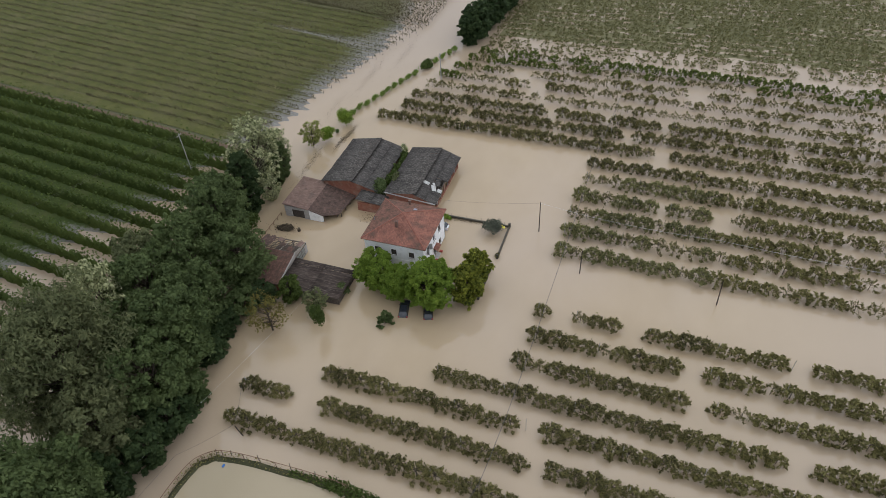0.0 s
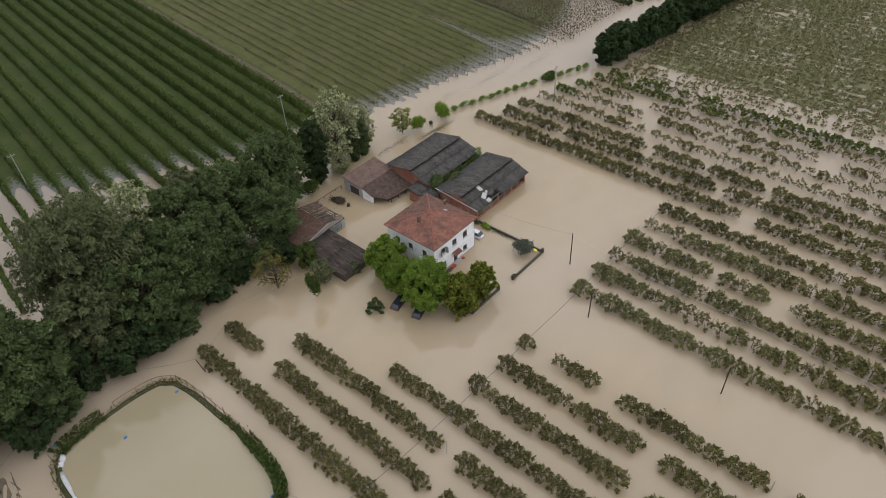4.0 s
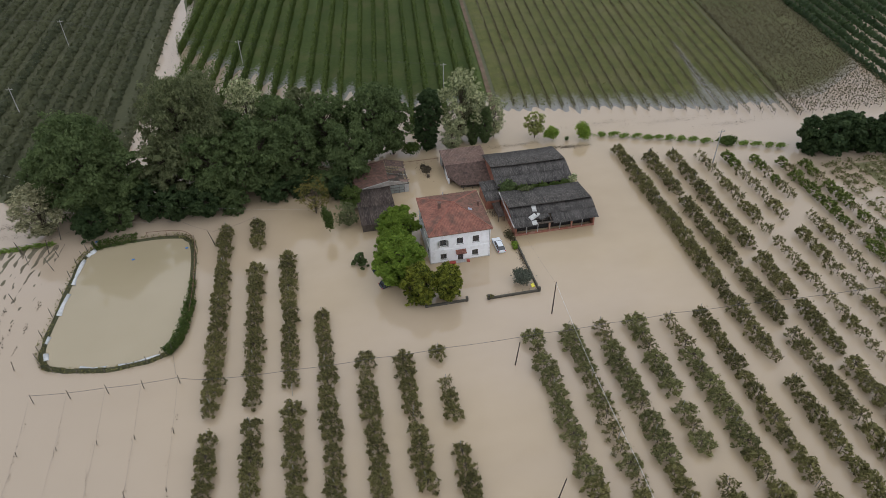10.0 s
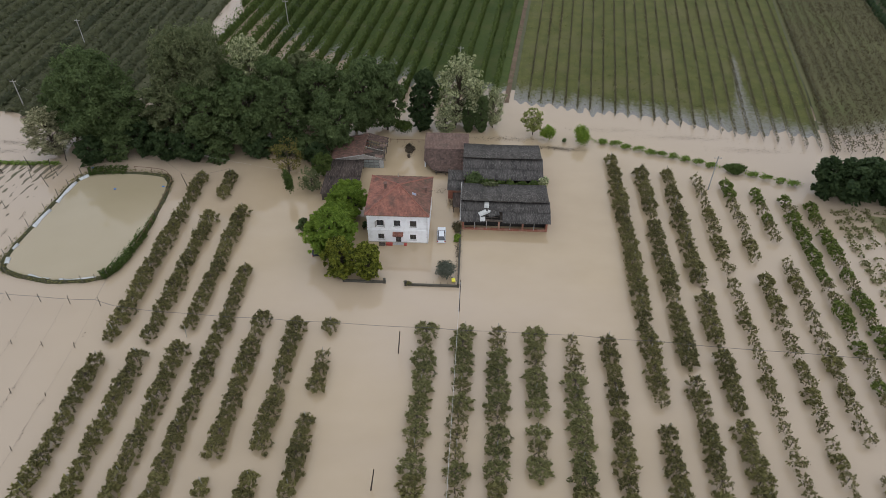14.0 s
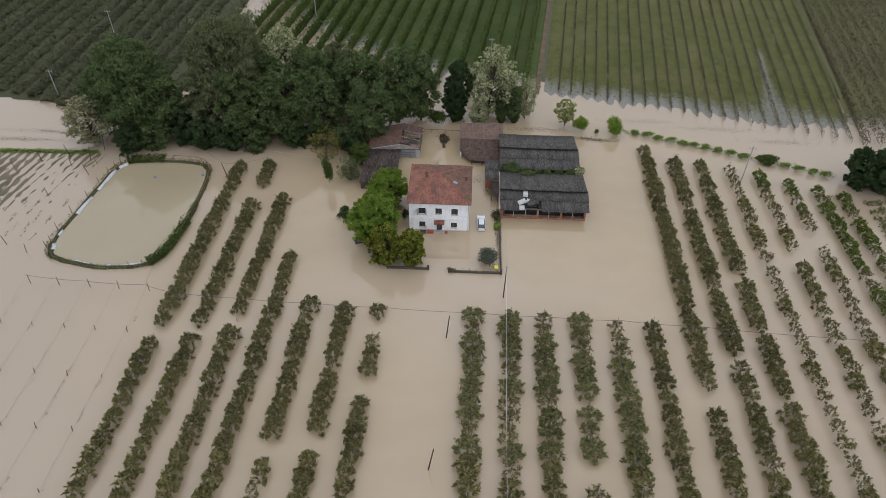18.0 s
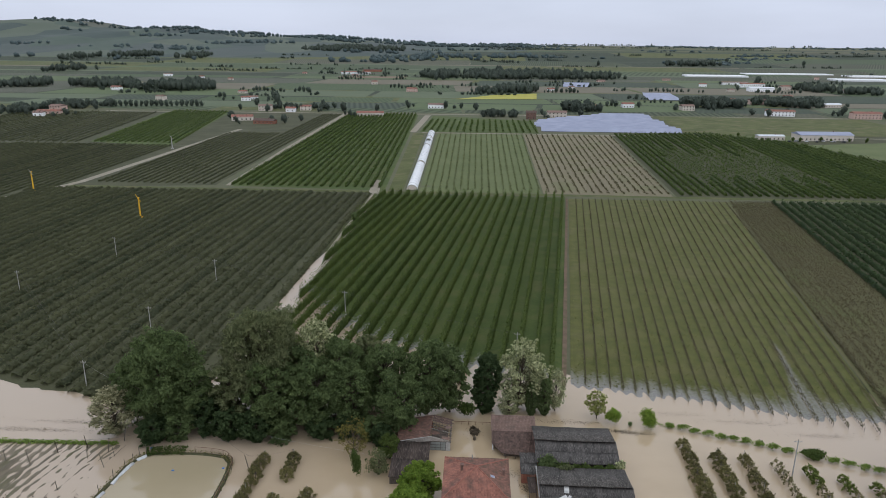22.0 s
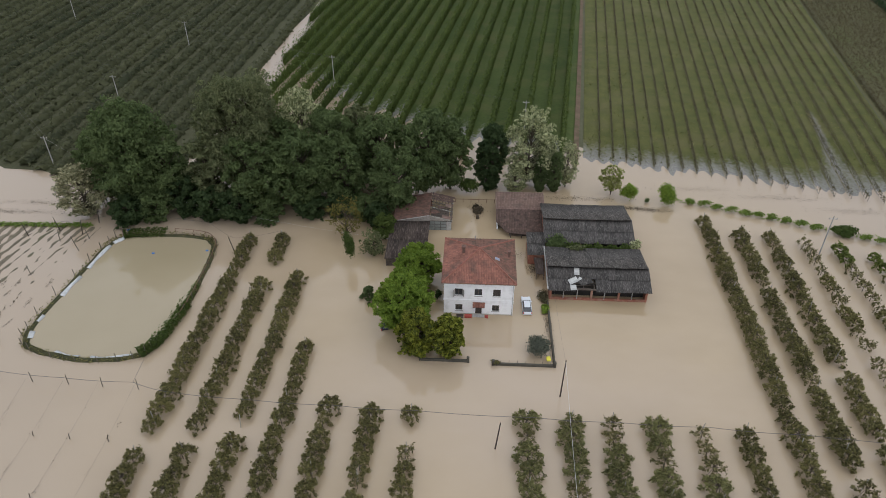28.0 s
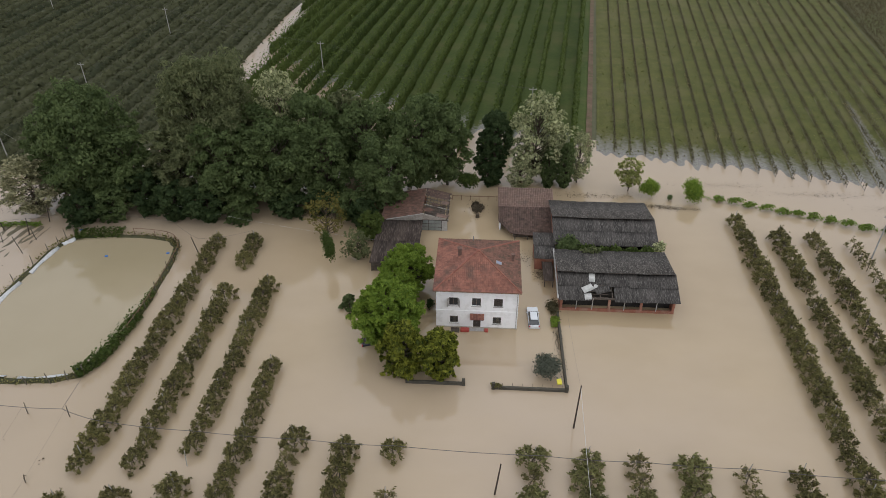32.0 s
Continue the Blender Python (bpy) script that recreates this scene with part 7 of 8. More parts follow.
db = bmesh.new()
bmesh.ops.create_uvsphere(db, u_segments=16, v_segments=8, radius=0.5)
bmesh.ops.delete(db, geom=[v for v in db.verts if v.co.z > -0.25], context="VERTS")
bmesh.ops.rotate(db, verts=db.verts, cent=(0, 0, 0), matrix=Matrix.Rotation(radians(-65), 3, "Y"))
db.to_mesh(ob.data)
db.free()
ob.location = (-5.55, 7.1, 5.6)
tagged(ob, "pale satellite dish on the house wall", "satellite dish")
ob = part("fence", box_bm(-4.9, 3.0, 33.4, 33.46, 0.75, 0.83), M["rust"])
tagged(ob, "rusty low rail fence behind the yard", "fence")
for k in range(6):
    part("fence_post", box_bm(-4.9 + k * 1.55, -4.82 + k * 1.55, 33.39, 33.47, -0.8, 0.95), M["rust"], ob)


# ---------------------------------------------------------------- far fields
def stripe_material(name, a, b, gap, turn):
    m = material(name, a, b, scale=0.01, fine=0.08, rough=0.95)
    nt = m.node_tree
    bsdf = nt.nodes["Principled BSDF"]
    old = bsdf.inputs["Base Color"].links[0].from_socket
    geo = nt.nodes.new("ShaderNodeNewGeometry")
    mp = nt.nodes.new("ShaderNodeMapping")
    mp.inputs["Rotation"].default_value = (0, 0, turn)
    nt.links.new(geo.outputs["Position"], mp.inputs[0])
    wv2 = nt.nodes.new("ShaderNodeTexWave")
    wv2.inputs["Scale"].default_value = 0.314 / gap
    wv2.inputs["Distortion"].default_value = 0.6
    wv2.inputs["Detail Scale"].default_value = 0.2
    nt.links.new(mp.outputs[0], wv2.inputs["Vector"])
    mx = nt.nodes.new("ShaderNodeMix")
    mx.data_type = "RGBA"
    nt.links.new(wv2.outputs["Fac"], mx.inputs["Factor"])
    nt.links.new(old, mx.inputs["A"])
    mx.inputs["B"].default_value = (a[0] * 0.55, a[1] * 0.6, a[2] * 0.55, 1)
    nt.links.new(mx.outputs["Result"], bsdf.inputs["Base Color"])
    return m


FAR_MATS = [stripe_material("far_green_rows", (0.062, 0.078, 0.045), (0.098, 0.110, 0.066), 7, 0.1), stripe_material("far_grey_rows", (0.08, 0.085, 0.056), (0.12, 0.122, 0.085), 8, 0.5),
            stripe_material("far_brown_rows", (0.10, 0.10, 0.068), (0.14, 0.135, 0.095), 7, -0.2), M["grass"], stripe_material("far_dark_rows", (0.046, 0.060, 0.038), (0.068, 0.084, 0.052), 7, 0.9),
            stripe_material("far_meadow", (0.080, 0.105, 0.056), (0.105, 0.128, 0.072), 14, 0.3)]
M["rape"] = material("yellow_rapeseed", (0.30, 0.28, 0.05), (0.38, 0.36, 0.08), scale=0.05, rough=0.9)
M["plough"] = material("bare_far_soil", (0.17, 0.125, 0.085), (0.22, 0.165, 0.115), scale=0.03, rough=0.95)
rf = random.Random(12)
lift = 0.0


def flat_field(corners, mat, label, up):
    bm = bmesh.new()
    bm.faces.new([bm.verts.new((x, y, 0.55 + up + far_rise(y))) for x, y in corners])
    ob = part("field", bm, mat)
    return tagged(ob, label, "field", kind="structure")


y = 706.0
depth = 70.0
while y < 3300:
    x = -0.72 * y - 260 + rf.uniform(-80, 0)
    while x < 0.78 * y + 260:
        w = rf.uniform(0.7, 1.6) * depth * 1.7
        j = rf.uniform(-0.04, 0.04)
        flat_field([(x, y + 3), (x + w - 4, y + 3), (x + w - 4 + j * depth, y + depth - 4), (x + j * depth, y + depth - 4)], rf.choice(FAR_MATS + FAR_MATS[:1] + FAR_MATS[3:]), "distant farmland strip", 0.05 + 0.00006 * y + rf.uniform(0, 0.02))
        x += w
    y += depth
    depth *= 1.16
flat_field([(-37, 905), (82, 925), (91, 1042), (22, 1000)], M["rape"], "bright yellow flowering rape field", 0.6)
flat_field([(-330, 1500), (-180, 1480), (-170, 1560), (-330, 1570)], M["plough"], "bare brown ploughed field far off", 0.7)
flat_field([(-960, 428), (-318, 428), (-276, 672), (-960, 676)], FAR_MATS[1], "grey-green vineyard rows far off", -0.35)
flat_field([(-268, 470), (-196, 560), (-150, 600), (-262, 600)], FAR_MATS[4], "dark green orchard block far off", -0.3)
flat_field([(190, 536), (420, 545), (420, 690), (195, 700)], M["grass"], "green meadow beside the solar panels", 0.3)

# solar park
solar = thing("solar_park", "rows of tilted blue-grey solar panels", "solar panels")
for i in range(13):
    yy = 545 + i * 12.6
    xa = 57 if i < 7 else 57 + (i - 6) * 13
    xb = 186
    off = 3.0 * math.sin(i * 1.3)
    rowp = part("panel_table", slab_bm([(xa + off, yy, 1.0), (xb + off, yy, 1.0), (xb + off, yy + 6.6, 3.4), (xa + off, yy + 6.6, 3.4)], 0.12), M["solar"], solar)
    for x in np.arange(xa + 2, xb, 18):
        part("stand", box_bm(x + off, x + off + 0.25, yy + 3.2, yy + 3.45, 0, 2.05), M["metal"], rowp)


for cx, cy, wide, n in ((182, 1235, 52, 4), (268, 935, 44, 5)):
    patch = thing("solar_park", "small far block of blue-grey solar panels", "solar panels")
    for i in range(n):
        rowp = part("panel_table", slab_bm([(cx - wide / 2 + 3 * i, cy + i * 22, 1.4), (cx + wide / 2 + 3 * i, cy + i * 22, 1.4), (cx + wide / 2 + 3 * i, cy + i * 22 + 11, 5.2), (cx - wide / 2 + 3 * i, cy + i * 22 + 11, 5.2)], 0.12), M["solar"], patch)
        part("stand", box_bm(cx - 0.15 + 3 * i, cx + 0.15 + 3 * i, cy + i * 22 + 5, cy + i * 22 + 5.3, 0, 3.0), M["metal"], rowp)


# plastic tunnels
def tunnel(x0, y0, x1, y1, w, h, open_top=0.0):
    t = thing("plastic_tunnel", "long white polythene crop tunnel", "greenhouse", group="crop tunnels")
    n = 24
    vs, fs = [], []
    for j in range(n + 1):
        u = j / n
        for k in range(11):
            a = math.pi * k / 10
            rr = 1 + 0.015 * (j % 2)
            vs.append((x0 + (x1 - x0) * u + math.cos(a) * w / 2 * rr, y0 + (y1 - y0) * u, 0.2 + math.sin(a) * h * rr))
    for j in range(n):
        for k in range(10):
            if open_top and 0.35 < j / n < 0.35 + open_top and 3 <= k <= 6:
                continue
            fs.append((j * 11 + k, j * 11 + k + 1, (j + 1) * 11 + k + 1, (j + 1) * 11 + k))
    part("cover", quad_mesh("cover", vs, fs, smooth=True), M["poly"], t)
    bm = bmesh.new()
    bm.faces.new([bm.verts.new((x0 + math.cos(math.pi * k / 10) * w / 2.04, y0 + 0.2, 0.2 + math.sin(math.pi * k / 10) * h * 0.97)) for k in range(11)])
    part("end_wall", bm, M["wall_far"], t)
    for j in range(0, n + 1, 2):
        u = j / n
        part("hoop", tube_mesh("hoop", [([(x0 + (x1 - x0) * u + math.cos(math.pi * k / 8) * w / 2 * 1.03, y0 + (y1 - y0) * u, 0.2 + math.sin(math.pi * k / 8) * h * 1.03) for k in range(9)], [0.06] * 9)], 4), M["metal"], t)


tunnel(-37.4, 274, -39.3, 352, 6.0, 3.2)
tunnel(-39.4, 357, -41.2, 432, 6.0, 3.2)
tunnel(-41.3, 436, -42.6, 480, 6.0, 3.2, 0.3)
tunnel(-42.7, 484, -43.6, 522, 6.0, 3.2)


# ---------------------------------------------------------------- far farms
def small_house(label, x, y, w, d, h, turn, wall, roof_mat, rise=1.8, floors=2):
    hs = thing("farmhouse", label, "house", pose(x, y, 0.5, 0, 0, turn), "distant farms")
    part("wall", box_bm(-w / 2, w / 2, -d / 2, d / 2, -0.5, h), wall, hs)
    bm = bmesh.new()
    o = 0.5
    a = [bm.verts.new(c) for c in ((-w / 2 - o, -d / 2 - o, h), (w / 2 + o, -d / 2 - o, h), (w / 2 + o, d / 2 + o, h), (-w / 2 - o, d / 2 + o, h))]
    b = [bm.verts.new(c) for c in ((-w / 2 - o, 0, h + rise), (w / 2 + o, 0, h + rise))]
    bm.faces.new((a[0], a[1], b[1], b[0]))
    bm.faces.new((a[2], a[3], b[0], b[1]))
    bm.faces.new((a[1], a[2], b[1]))
    bm.faces.new((a[3], a[0], b[0]))
    bm.faces.new(a[::-1])
    rf_ob = part("roof", bm, roof_mat, hs)
    part("chimney", box_bm(w * 0.2 - 0.4, w * 0.2 + 0.4, -0.4, 0.4, h + rise * 0.5, h + rise + 0.9), M["chimney"], rf_ob)
    n = max(2, int(w / 3.5))
    for fl in range(floors):
        for k in range(n):
            xx = -w / 2 + w * (k + 0.5) / n
            win = part("window", box_bm(xx - 0.55, xx + 0.55, -d / 2 - 0.06, -d / 2 + 0.02, 0.9 + fl * 3.0, 2.3 + fl * 3.0), M["shutter"], hs)
            part("sill", box_bm(xx - 0.7, xx + 0.7, -d / 2 - 0.12, -d / 2 - 0.003, 0.78 + fl * 3.0, 0.88 + fl * 3.0), M["stone"], win)
    return hs


M["roof_white"] = material("pale_metal_roof", (0.55, 0.57, 0.60), (0.66, 0.68, 0.70), scale=0.3, rough=0.5)
WEST_FARMS = [
    (-468, 615, 12, 10, 5, 10, "plaster", "tile_old", 2),
    (-484, 676, 20, 13, 7, -14, "wall_pink", "tile_old", 2),
    (-472, 640, 30, 10, 4, 8, "wall_pink", "tile", 1),
    (-245, 605, 26, 13, 5, 12, "wall_far", "tile", 1),
    (-213, 578, 26, 12, 4, -8, "brick", "tile_brown", 1),
    (-320, 840, 16, 11, 6, 20, "plaster", "tile", 2),
    (-253, 710, 18, 12, 7, 2, "wall_far", "tile_old", 2),
    (-220, 700, 13, 10, 5, 0, "plaster", "tile", 1),
    (-207, 718, 16, 10, 6, 10, "wall_far", "tile", 2),
    (-121, 662, 36, 11, 5, 3, "wall_far", "tile", 1),
    (-55, 765, 24, 11, 6, 0, "plaster", "tile_old", 1),
]
MIDDLE_FARMS = [
    (-312, 1651, 90, 20, 8, 3, "plaster", "tile", 1),
    (-291, 1795, 60, 22, 9, -4, "brick", "tile_brown", 1),
    (85, 678, 26, 12, 7, 3, "wall_far", "tile_old", 2),
    (55, 656, 13, 12, 9, 0, "chimney", "tile_brown", 1),
    (190, 812, 18, 14, 6, 5, "plaster", "tile", 1),
    (347, 726, 38, 13, 7, -6, "plaster", "tile", 2),
    (257, 783, 20, 13, 7, 12, "wall_far", "tile_old", 2),
    (382, 884, 30, 15, 8, 4, "wall_pink", "tile_brown", 2),
    (433, 706, 38, 15, 8, 0, "wall_pink", "tile", 2),
]
EAST_FARMS = [
    (495, 1169, 55, 18, 8, 3, "plaster", "roof_white", 1),
    (524, 1287, 55, 18, 9, -4, "plaster", "tile", 2),
    (556, 1215, 24, 15, 9, 20, "wall_far", "tile", 2),
    (631, 1150, 20, 13, 6, -12, "plaster", "tile_old", 2),
    (466, 853, 28, 12, 5, 8, "wall_far", "roof_white", 1),
    (524, 1381, 70, 14, 6, 5, "plaster", "tile_old", 1),
    (-590, 1010, 18, 13, 7, -5, "plaster", "tile", 2),
]
FARMS = WEST_FARMS + MIDDLE_FARMS + EAST_FARMS
for x, yy, w, d, h, turn, wa, ro, fl in FARMS:
    hs = 0.8
    small_house("distant %s farm building with %s roof" % ({"wall_far": "cream", "wall_pink": "pink", "plaster": "white", "brick": "red brick", "chimney": "dark brick"}[wa], {"tile": "red tile", "tile_old": "faded tile", "tile_brown": "brown tile", "roof_white": "pale metal"}[ro]),
                x, yy, w * hs, d * hs, h * hs, turn, M[wa], M[ro], floors=fl)
ra = random.Random(77)
for k in range(20):
    yy = 780 + 46 * k + ra.uniform(-15, 15)
    xx = ra.choice((-1, 1)) * ra.uniform(0.08, 0.6) * yy
    wa, ro = ra.choice(("wall_far", "plaster", "wall_pink")), ra.choice(("tile", "tile_old"))
    small_house("far %s country house with %s roof" % ({"wall_far": "cream", "wall_pink": "pink", "plaster": "white"}[wa], {"tile": "red tile", "tile_old": "faded tile"}[ro]),
                xx, yy, ra.uniform(10, 18), ra.uniform(8, 10), ra.choice((3.4, 5.6)), ra.uniform(-25, 25), M[wa], M[ro], floors=1)
hall = small_house("long farm hall with solar panels on its roof", 297, 516, 46, 16, 5.0, 4, M["wall_far"], M["solar"], 2.2, 1)
small_house("low farm shed with pale roof", 251, 512, 22, 9, 3.6, 4, M["wall_far"], M["roof_white"], 1.0, 1)
for x, yy, w in ((520, 1700, 150), (720, 1850, 230), (950, 1760, 240), (820, 1560, 120)):
    g = thing("plastic_tunnel", "far block of white greenhouses", "greenhouse", group="far greenhouses")
    for k in range(4):
        part("span", box_bm(x, x + w, yy + k * 14, yy + k * 14 + 13, 0.4, 5.5, bevel=1.2), M["poly"], g)

for k in range(7):
    car("parked %s car beside the distant farm hall" % ("white" if k % 3 else "dark"), pose(262 + 7.5 * k, 497 + (k * 5) % 7, 0.55, 0, 0, 70 + 31 * k), M["car_white" if k % 3 else "car_dark"])

# far trees
def far_crown(seed):
    """Crown of a far tree: a knobbly mass down to the ground with leaf sprays standing out of it."""
    r = np.random.default_rng(seed)
    pieces = []
    for q in range(3):
        c = np.array([r.uniform(-2.2, 2.2), r.uniform(-2.2, 2.2), r.uniform(2.6, 7.6)]) if q else np.array([0, 0, 4.6])
        rad = np.array([2.3, 2.3, 3.0]) * (r.uniform(0.6, 0.95) if q else 1.25)
        v = []
        for j in range(4):
            for i in range(6):
                a, b = 2 * math.pi * i / 6 + j * 0.5, math.pi * (j + 0.15) / 3.4
                v.append(c + rad * np.array([math.cos(a) * math.sin(b), math.sin(a) * math.sin(b), math.cos(b)]) * r.uniform(0.55, 1.25))
        pieces.append((np.array(v), np.array([(j * 6 + i, j * 6 + (i + 1) % 6, j * 6 + 6 + (i + 1) % 6, j * 6 + 6 + i) for j in range(3) for i in range(6)])))
        pieces.append(leaf_arrays(r, blob_points(r, 9, c, rad * 1.15, 0.75), 1.4))
    v, f = join_arrays(pieces)
    v[:, 2] = np.maximum(v[:, 2], 0.1)
    return v, f


FAR_CROWN = [far_crown(600 + i) for i in range(4)]
FAR_KIT = [(tube_mesh("tree_trunk", [([(0, 0, -0.5), (0.1, 0, 3.0), (0.2, 0.1, 7.5)], [0.32, 0.26, 0.1])] + [([(0.1, 0, 2.5), (math.cos(q) * 1.0, math.sin(q) * 1.0, 4.2), (math.cos(q) * 2.0, math.sin(q) * 2.0, 6.0)], [0.16, 0.12, 0.05]) for q in (0.5, 2.6, 4.4)], 5), quad_mesh("tree_crown", *c)) for c in FAR_CROWN[:3]]
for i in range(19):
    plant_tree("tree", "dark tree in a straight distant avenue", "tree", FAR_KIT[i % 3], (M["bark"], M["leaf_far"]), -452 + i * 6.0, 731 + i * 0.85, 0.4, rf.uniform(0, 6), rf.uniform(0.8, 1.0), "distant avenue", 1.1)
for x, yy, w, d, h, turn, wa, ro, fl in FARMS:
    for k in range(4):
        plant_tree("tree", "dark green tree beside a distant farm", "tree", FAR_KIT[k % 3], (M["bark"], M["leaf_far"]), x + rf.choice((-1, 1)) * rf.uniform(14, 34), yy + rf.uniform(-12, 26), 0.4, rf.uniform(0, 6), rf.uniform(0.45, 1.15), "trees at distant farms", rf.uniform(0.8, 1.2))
plant_tree("tree", "single dark tree beside the farm track", "tree", FAR_KIT[1], (M["bark"], M["leaf_dark"]), -56.7, 203, 0.4, 0.0, 0.5)
for k in range(12):
    plant_tree("tree", "dark shrubby tree beside the farm hall", "tree", FAR_KIT[k % 3], (M["bark"], M["leaf_row"]), 232 + k * 8.5 + rf.uniform(-3, 3), 502 + rf.uniform(-3, 3) if k % 3 else 531, 0.4, k, rf.uniform(0.3, 0.5), "shrubs by the farm hall")


def woods(label, seed, patches, hedges, mat):
    """Closed copses in rough ellipses, and hedgerows of uneven trees along field edges."""
    r = np.random.default_rng(seed)
    spots = []
    for x, yy, rx, ry, n, s in patches:
        for k in range(n):
            a, q = r.uniform(0, 6.283), math.sqrt(r.uniform())
            q *= 1 + 0.25 * math.sin(3 * a + x)
            spots.append((x + rx * q * math.cos(a), yy + ry * q * math.sin(a), s * r.uniform(0.75, 1.2)))
    for xa, ya, xb, yb, s in hedges:
        n = max(3, int(math.hypot(xb - xa, yb - ya) / (5.5 * s)))
        for k in range(n):
            if noise.noise(Vector((xa * 0.1 + k * 0.22, ya * 0.1, 1.7))) > -0.12:
                spots.append((xa + (xb - xa) * k / n + r.uniform(-2, 2), ya + (yb - ya) * k / n + r.uniform(-2, 2), s * r.uniform(0.35, 1.0)))
    pieces = []
    for k, (px, py, s) in enumerate(spots):
        v, f = FAR_CROWN[k % 4]
        if py > 1000:
            v, f = v[:24], f[:18]
        c, sn = math.cos(k), math.sin(k)
        v = v * s * np.array([1.1, 1.1, r.uniform(0.85, 1.15)])
        pieces.append((np.stack([v[:, 0] * c - v[:, 1] * sn + px, v[:, 0] * sn + v[:, 1] * c + py, v[:, 2] + 0.3 + far_rise(py)], axis=1), f))
    me = quad_mesh("far_woods", *join_arrays(pieces))
    me.materials.append(mat)
    return tagged(new("far_woods", me), label, "woods", kind="stuff")


WEST_WOODS = [
    (-500, 1055, 52, 70, 170, 1.7),
    (-650, 1105, 58, 50, 130, 1.5),
    (-790, 1090, 38, 55, 80, 1.5),
    (-515, 660, 18, 32, 26, 1.0),
    (-490, 718, 36, 26, 40, 1.0),
    (-1330, 2600, 80, 120, 90, 2.4),
    (-620, 3250, 210, 200, 260, 2.8),
    (-1080, 1680, 30, 90, 46, 1.9),
    (-1460, 2400, 40, 120, 40, 2.2),
    (-1090, 2550, 55, 120, 60, 2.3),
    (-215, 728, 44, 12, 26, 0.8),
]
EAST_WOODS = [
    (-95, 1560, 40, 130, 90, 1.9),
    (97, 1600, 200, 150, 420, 1.9),
    (62, 1080, 34, 34, 70, 1.5),
    (13, 1040, 26, 28, 44, 1.3),
    (122, 762, 22, 24, 44, 1.3),
    (305, 845, 36, 44, 80, 1.3),
    (420, 865, 44, 38, 84, 1.3),
    (605, 1195, 32, 46, 50, 1.5),
    (640, 1120, 36, 30, 50, 1.3),
    (18, 672, 26, 10, 24, 0.9),
    (700, 2300, 90, 60, 60, 2.0),
]
rw = random.Random(19)
HEDGES = []
for k in range(74):
    yy = 880 * 1.024 ** k * rw.uniform(0.97, 1.03)
    xx = rw.uniform(-0.62, 0.62) * yy
    HEDGES.append((xx, yy, xx + rw.uniform(0.04, 0.16) * yy * rw.choice((-1, 1)), yy + rw.uniform(-0.03, 0.05) * yy, rw.uniform(0.7, 1.0) * (1 + yy / 4000)))
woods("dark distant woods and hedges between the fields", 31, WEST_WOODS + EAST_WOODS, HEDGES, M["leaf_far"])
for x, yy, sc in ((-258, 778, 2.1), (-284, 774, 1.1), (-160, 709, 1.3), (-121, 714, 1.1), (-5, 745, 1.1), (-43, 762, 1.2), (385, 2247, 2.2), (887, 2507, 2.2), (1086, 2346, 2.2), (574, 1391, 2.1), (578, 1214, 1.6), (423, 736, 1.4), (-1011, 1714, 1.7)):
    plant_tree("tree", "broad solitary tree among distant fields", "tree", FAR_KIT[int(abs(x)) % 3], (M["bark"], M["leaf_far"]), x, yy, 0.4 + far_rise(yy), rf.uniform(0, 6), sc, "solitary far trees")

# parcels of the distant plain: striped vineyards and plain meadows between farm roads
def row_field(name, low, high, pitch, turn):
    """Crop rows too far off to be built: two colours in bands, broken by soft patches."""
    m = material(name, low, high, scale=0.012, fine=0.06, rough=0.95)
    nt = m.node_tree
    bsdf = nt.nodes["Principled BSDF"]
    base = bsdf.inputs["Base Color"].links[0].from_socket
    geo, mp, wave, mix = [nt.nodes.new(n) for n in ("ShaderNodeNewGeometry", "ShaderNodeMapping", "ShaderNodeTexWave", "ShaderNodeMix")]
    mp.inputs["Rotation"].default_value = (0, 0, turn)
    wave.inputs["Scale"].default_value, wave.inputs["Distortion"].default_value = 0.314 / pitch, 0.3
    mix.data_type = "RGBA"
    nt.links.new(geo.outputs["Position"], mp.inputs[0])
    nt.links.new(mp.outputs[0], wave.inputs["Vector"])
    nt.links.new(wave.outputs["Fac"], mix.inputs["Factor"])
    nt.links.new(base, mix.inputs["A"])
    mix.inputs["B"].default_value = (low[0] * 0.62, low[1] * 0.66, low[2] * 0.66, 1)
    nt.links.new(mix.outputs["Result"], bsdf.inputs["Base Color"])
    return m


PARCELS = [
    (row_field("far_green_vineyard", (0.075, 0.105, 0.050), (0.105, 0.135, 0.068), 6.0, 0.10), "distant green vineyard in straight rows"),
    (row_field("far_dark_orchard", (0.058, 0.076, 0.052), (0.082, 0.100, 0.066), 7.0, -0.18), "distant dark orchard in straight rows"),
    (row_field("far_brown_vineyard", (0.098, 0.102, 0.074), (0.130, 0.130, 0.094), 6.5, 0.32), "distant brownish vineyard in straight rows"),
    (material("far_meadow", (0.082, 0.112, 0.052), (0.112, 0.142, 0.068), scale=0.02, fine=0.2, rough=0.95), "distant green meadow"),
    (material("far_wheat", (0.092, 0.118, 0.068), (0.118, 0.142, 0.084), scale=0.02, fine=0.2, rough=0.95), "distant pale green grain field"),
    (material("far_fallow", (0.135, 0.122, 0.086), (0.165, 0.150, 0.108), scale=0.02, fine=0.2, rough=0.95), "distant fallow brown field"),
]
rp = random.Random(88)
edge = 745.0
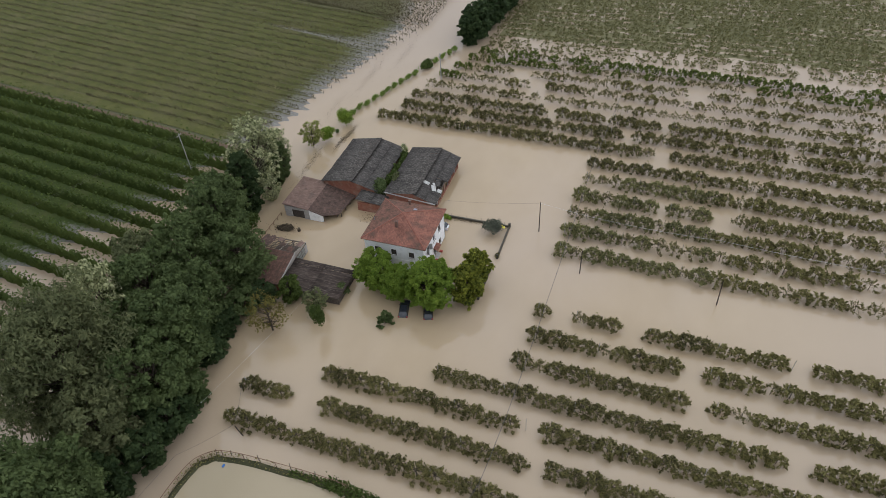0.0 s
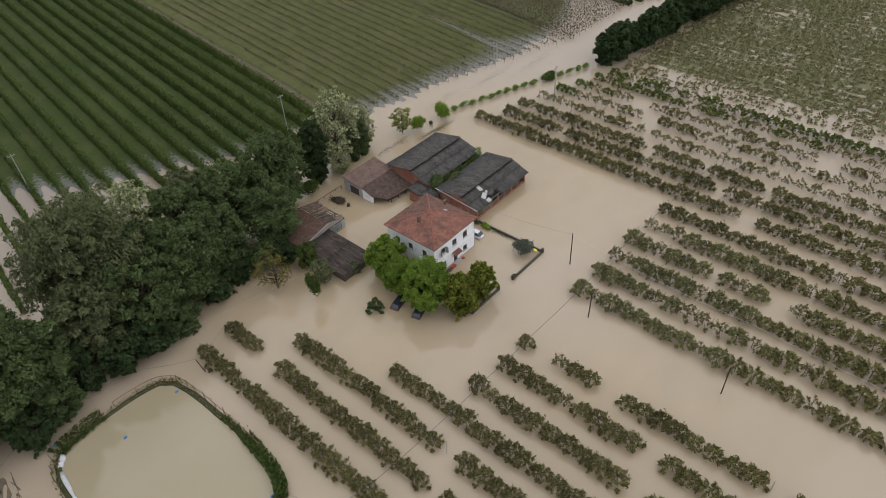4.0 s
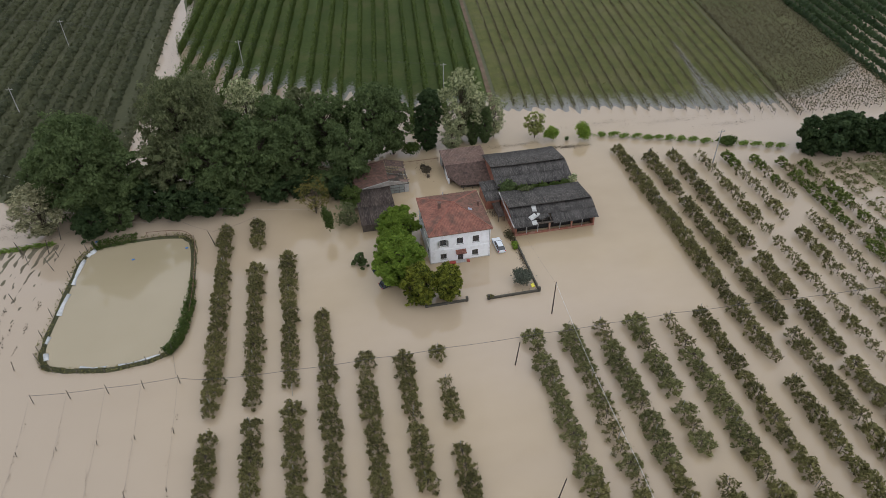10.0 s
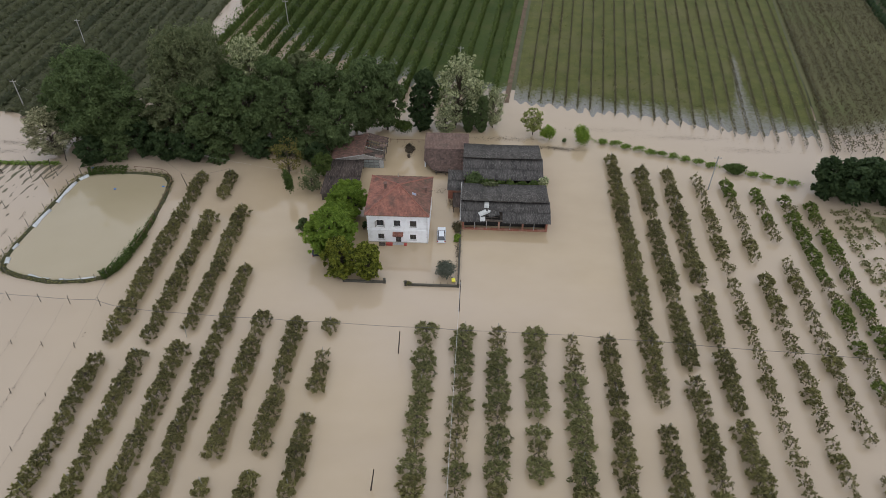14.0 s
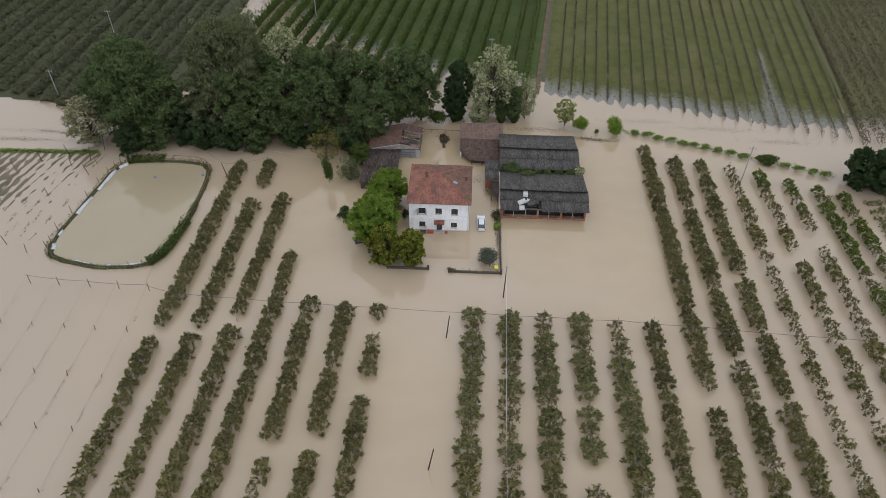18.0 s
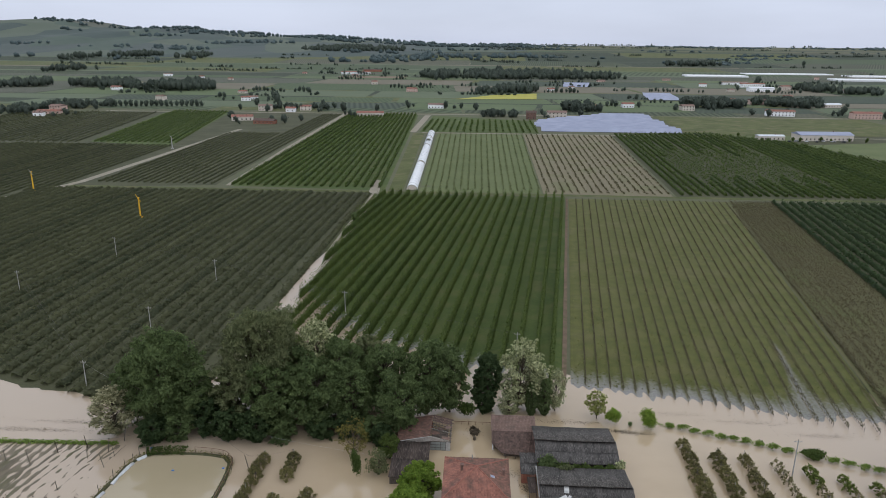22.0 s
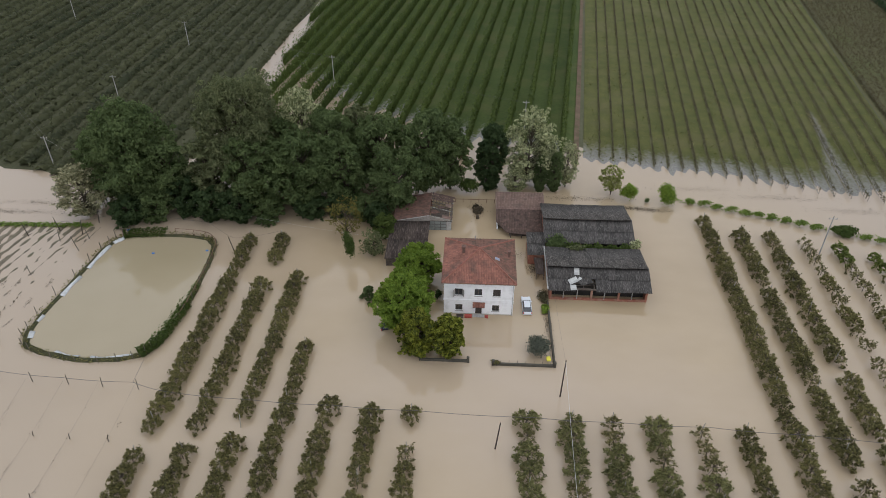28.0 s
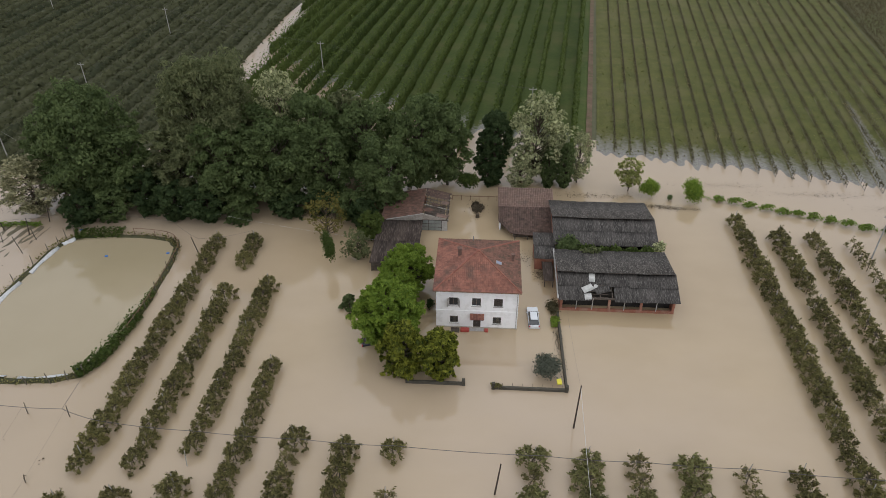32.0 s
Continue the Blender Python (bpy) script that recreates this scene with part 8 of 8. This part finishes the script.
while edge < 2450:
    deep = edge * rp.uniform(0.10, 0.17)
    left, lean = -0.80 * edge - rp.uniform(0, 120), rp.uniform(-0.15, 0.15)
    while left < 0.80 * edge:
        wide = rp.uniform(0.16, 0.36) * edge
        mat, lab = PARCELS[rp.choice((0, 0, 1, 1, 2, 3, 3, 4, 4, 5))]
        gap = edge * 0.005
        cor = [(left + gap, edge + rp.uniform(0, 8)), (left + wide - gap, edge + rp.uniform(0, 8)), (left + wide - gap + lean * deep, edge + deep - 2 * gap), (left + gap + lean * deep, edge + deep - 2 * gap)]
        tagged(draped("field", cor, 3, 10, 0.22, mat), lab, "field", kind="structure")
        left += wide
    edge += deep

# hills on the horizon
CREST = [(-5200, 152), (-3512, 152), (-2967, 156), (-2785, 164), (-2618, 201), (-2460, 186), (-2341, 150), (-2253, 144), (-2095, 136), (-1934, 150), (-1811, 154), (-1743, 128), (-1550, 127), (-1308, 106), (-996, 105), (-515, 79), (-242, 65), (900, 60)]
vs, fs = [], []
NX, NY = 150, 26
for j in range(NY + 1):
    for i in range(NX + 1):
        x, yy = -5000 + 6000 * i / NX, 2500 + 2100 * j / NY
        v = j / NY
        crest = lerp_table(x - 0.1 * (yy - 4180), CREST) * (1 + 0.04 * noise.noise(Vector((x * 0.004, 3.0, 0))))
        climb = math.sin(math.pi * min(v * 0.62 + 0.02, 1)) ** 1.5
        z = max(0.0, crest - far_rise(4180)) * climb * (1 + 0.16 * noise.noise(Vector((x * 0.0026, yy * 0.003, 0))) * math.sin(math.pi * min(v * 1.25, 1)))
        vs.append((x, yy, z + far_rise(yy) - 0.5))
for j in range(NY):
    for i in range(NX):
        fs.append((j * (NX + 1) + i, j * (NX + 1) + i + 1, (j + 1) * (NX + 1) + i + 1, (j + 1) * (NX + 1) + i))
hills = quad_mesh("hills", vs, fs, smooth=True)
# Blue-green distance haze is mixed into the hill's own colours.
M["hill"] = material("hazed_hill_fields", (0.050, 0.072, 0.070), (0.105, 0.124, 0.108), scale=0.006, fine=0.02, rough=0.95, stain=(0.06, 0.085, 0.075), stain_scale=0.008, stain_amount=0.8)
nt = M["hill"].node_tree
cells, spread_n, mixn, tint = [nt.nodes.new(n) for n in ("ShaderNodeTexVoronoi", "ShaderNodeMapping", "ShaderNodeMix", "ShaderNodeValToRGB")]
spread_n.inputs["Scale"].default_value, spread_n.inputs["Rotation"].default_value = (0.0052, 0.0026, 0.0), (0, 0, 0.25)
geo_n = nt.nodes.new("ShaderNodeNewGeometry")
nt.links.new(geo_n.outputs["Position"], spread_n.inputs[0])
nt.links.new(spread_n.outputs[0], cells.inputs["Vector"])
cells.inputs["Scale"].default_value = 1.0
nt.links.new(cells.outputs["Color"], tint.inputs[0])
tint.color_ramp.interpolation = "CONSTANT"
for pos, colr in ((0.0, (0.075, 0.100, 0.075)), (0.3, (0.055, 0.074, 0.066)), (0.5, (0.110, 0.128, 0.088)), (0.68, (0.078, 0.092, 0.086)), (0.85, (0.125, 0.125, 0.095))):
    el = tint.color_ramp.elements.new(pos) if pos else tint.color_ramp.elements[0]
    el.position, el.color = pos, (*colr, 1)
tint.color_ramp.elements.remove(tint.color_ramp.elements[-1])
hb = nt.nodes["Principled BSDF"].inputs["Base Color"]
mixn.data_type = "RGBA"
mixn.inputs["Factor"].default_value = 0.65
nt.links.new(hb.links[0].from_socket, mixn.inputs["A"])
nt.links.new(tint.outputs[0], mixn.inputs["B"])
nt.links.new(mixn.outputs["Result"], hb)
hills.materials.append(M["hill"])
tagged(new("hills", hills), "low wooded hills on the horizon, coloured with blue-green haze", "hills", kind="structure")
pcs = []
rh = np.random.default_rng(41)
hv = np.array(vs).reshape(NY + 1, NX + 1, 3)
# Woods kept bluer than foliage: some haze stays in the colour.
M["hill_wood"] = material("hazed_hill_woods", (0.058, 0.084, 0.086), (0.092, 0.120, 0.118), scale=0.01, rough=0.95)
for k in range(17000):
    x, yy = rh.uniform(-4200, 3600), rh.uniform(2300, 4400)
    wood = noise.noise(Vector((x * 0.0020, yy * 0.0045, 7))) + 0.35 * noise.noise(Vector((x * 0.009, yy * 0.012, 2)))
    if wood < (0.30 if yy < 3900 else 0.02 if x < 200 else 0.2) or (x > 960 and yy < 2700):
        continue
    z = far_rise(yy)
    if x < 960 and yy > 2520:
        z = max(z, hv[int((yy - 2500) / 2100 * NY), int((x + 5000) / 6000 * NX), 2])
    v, f = FAR_CROWN[k % 4]
    v, f = v * rh.uniform(1.2, 2.2) * np.array([1.9, 1.8, 1.25 if x < 300 else 0.75]), f[:18]
    pcs.append((v[:24] + np.array([x, yy, z - 4]), f))
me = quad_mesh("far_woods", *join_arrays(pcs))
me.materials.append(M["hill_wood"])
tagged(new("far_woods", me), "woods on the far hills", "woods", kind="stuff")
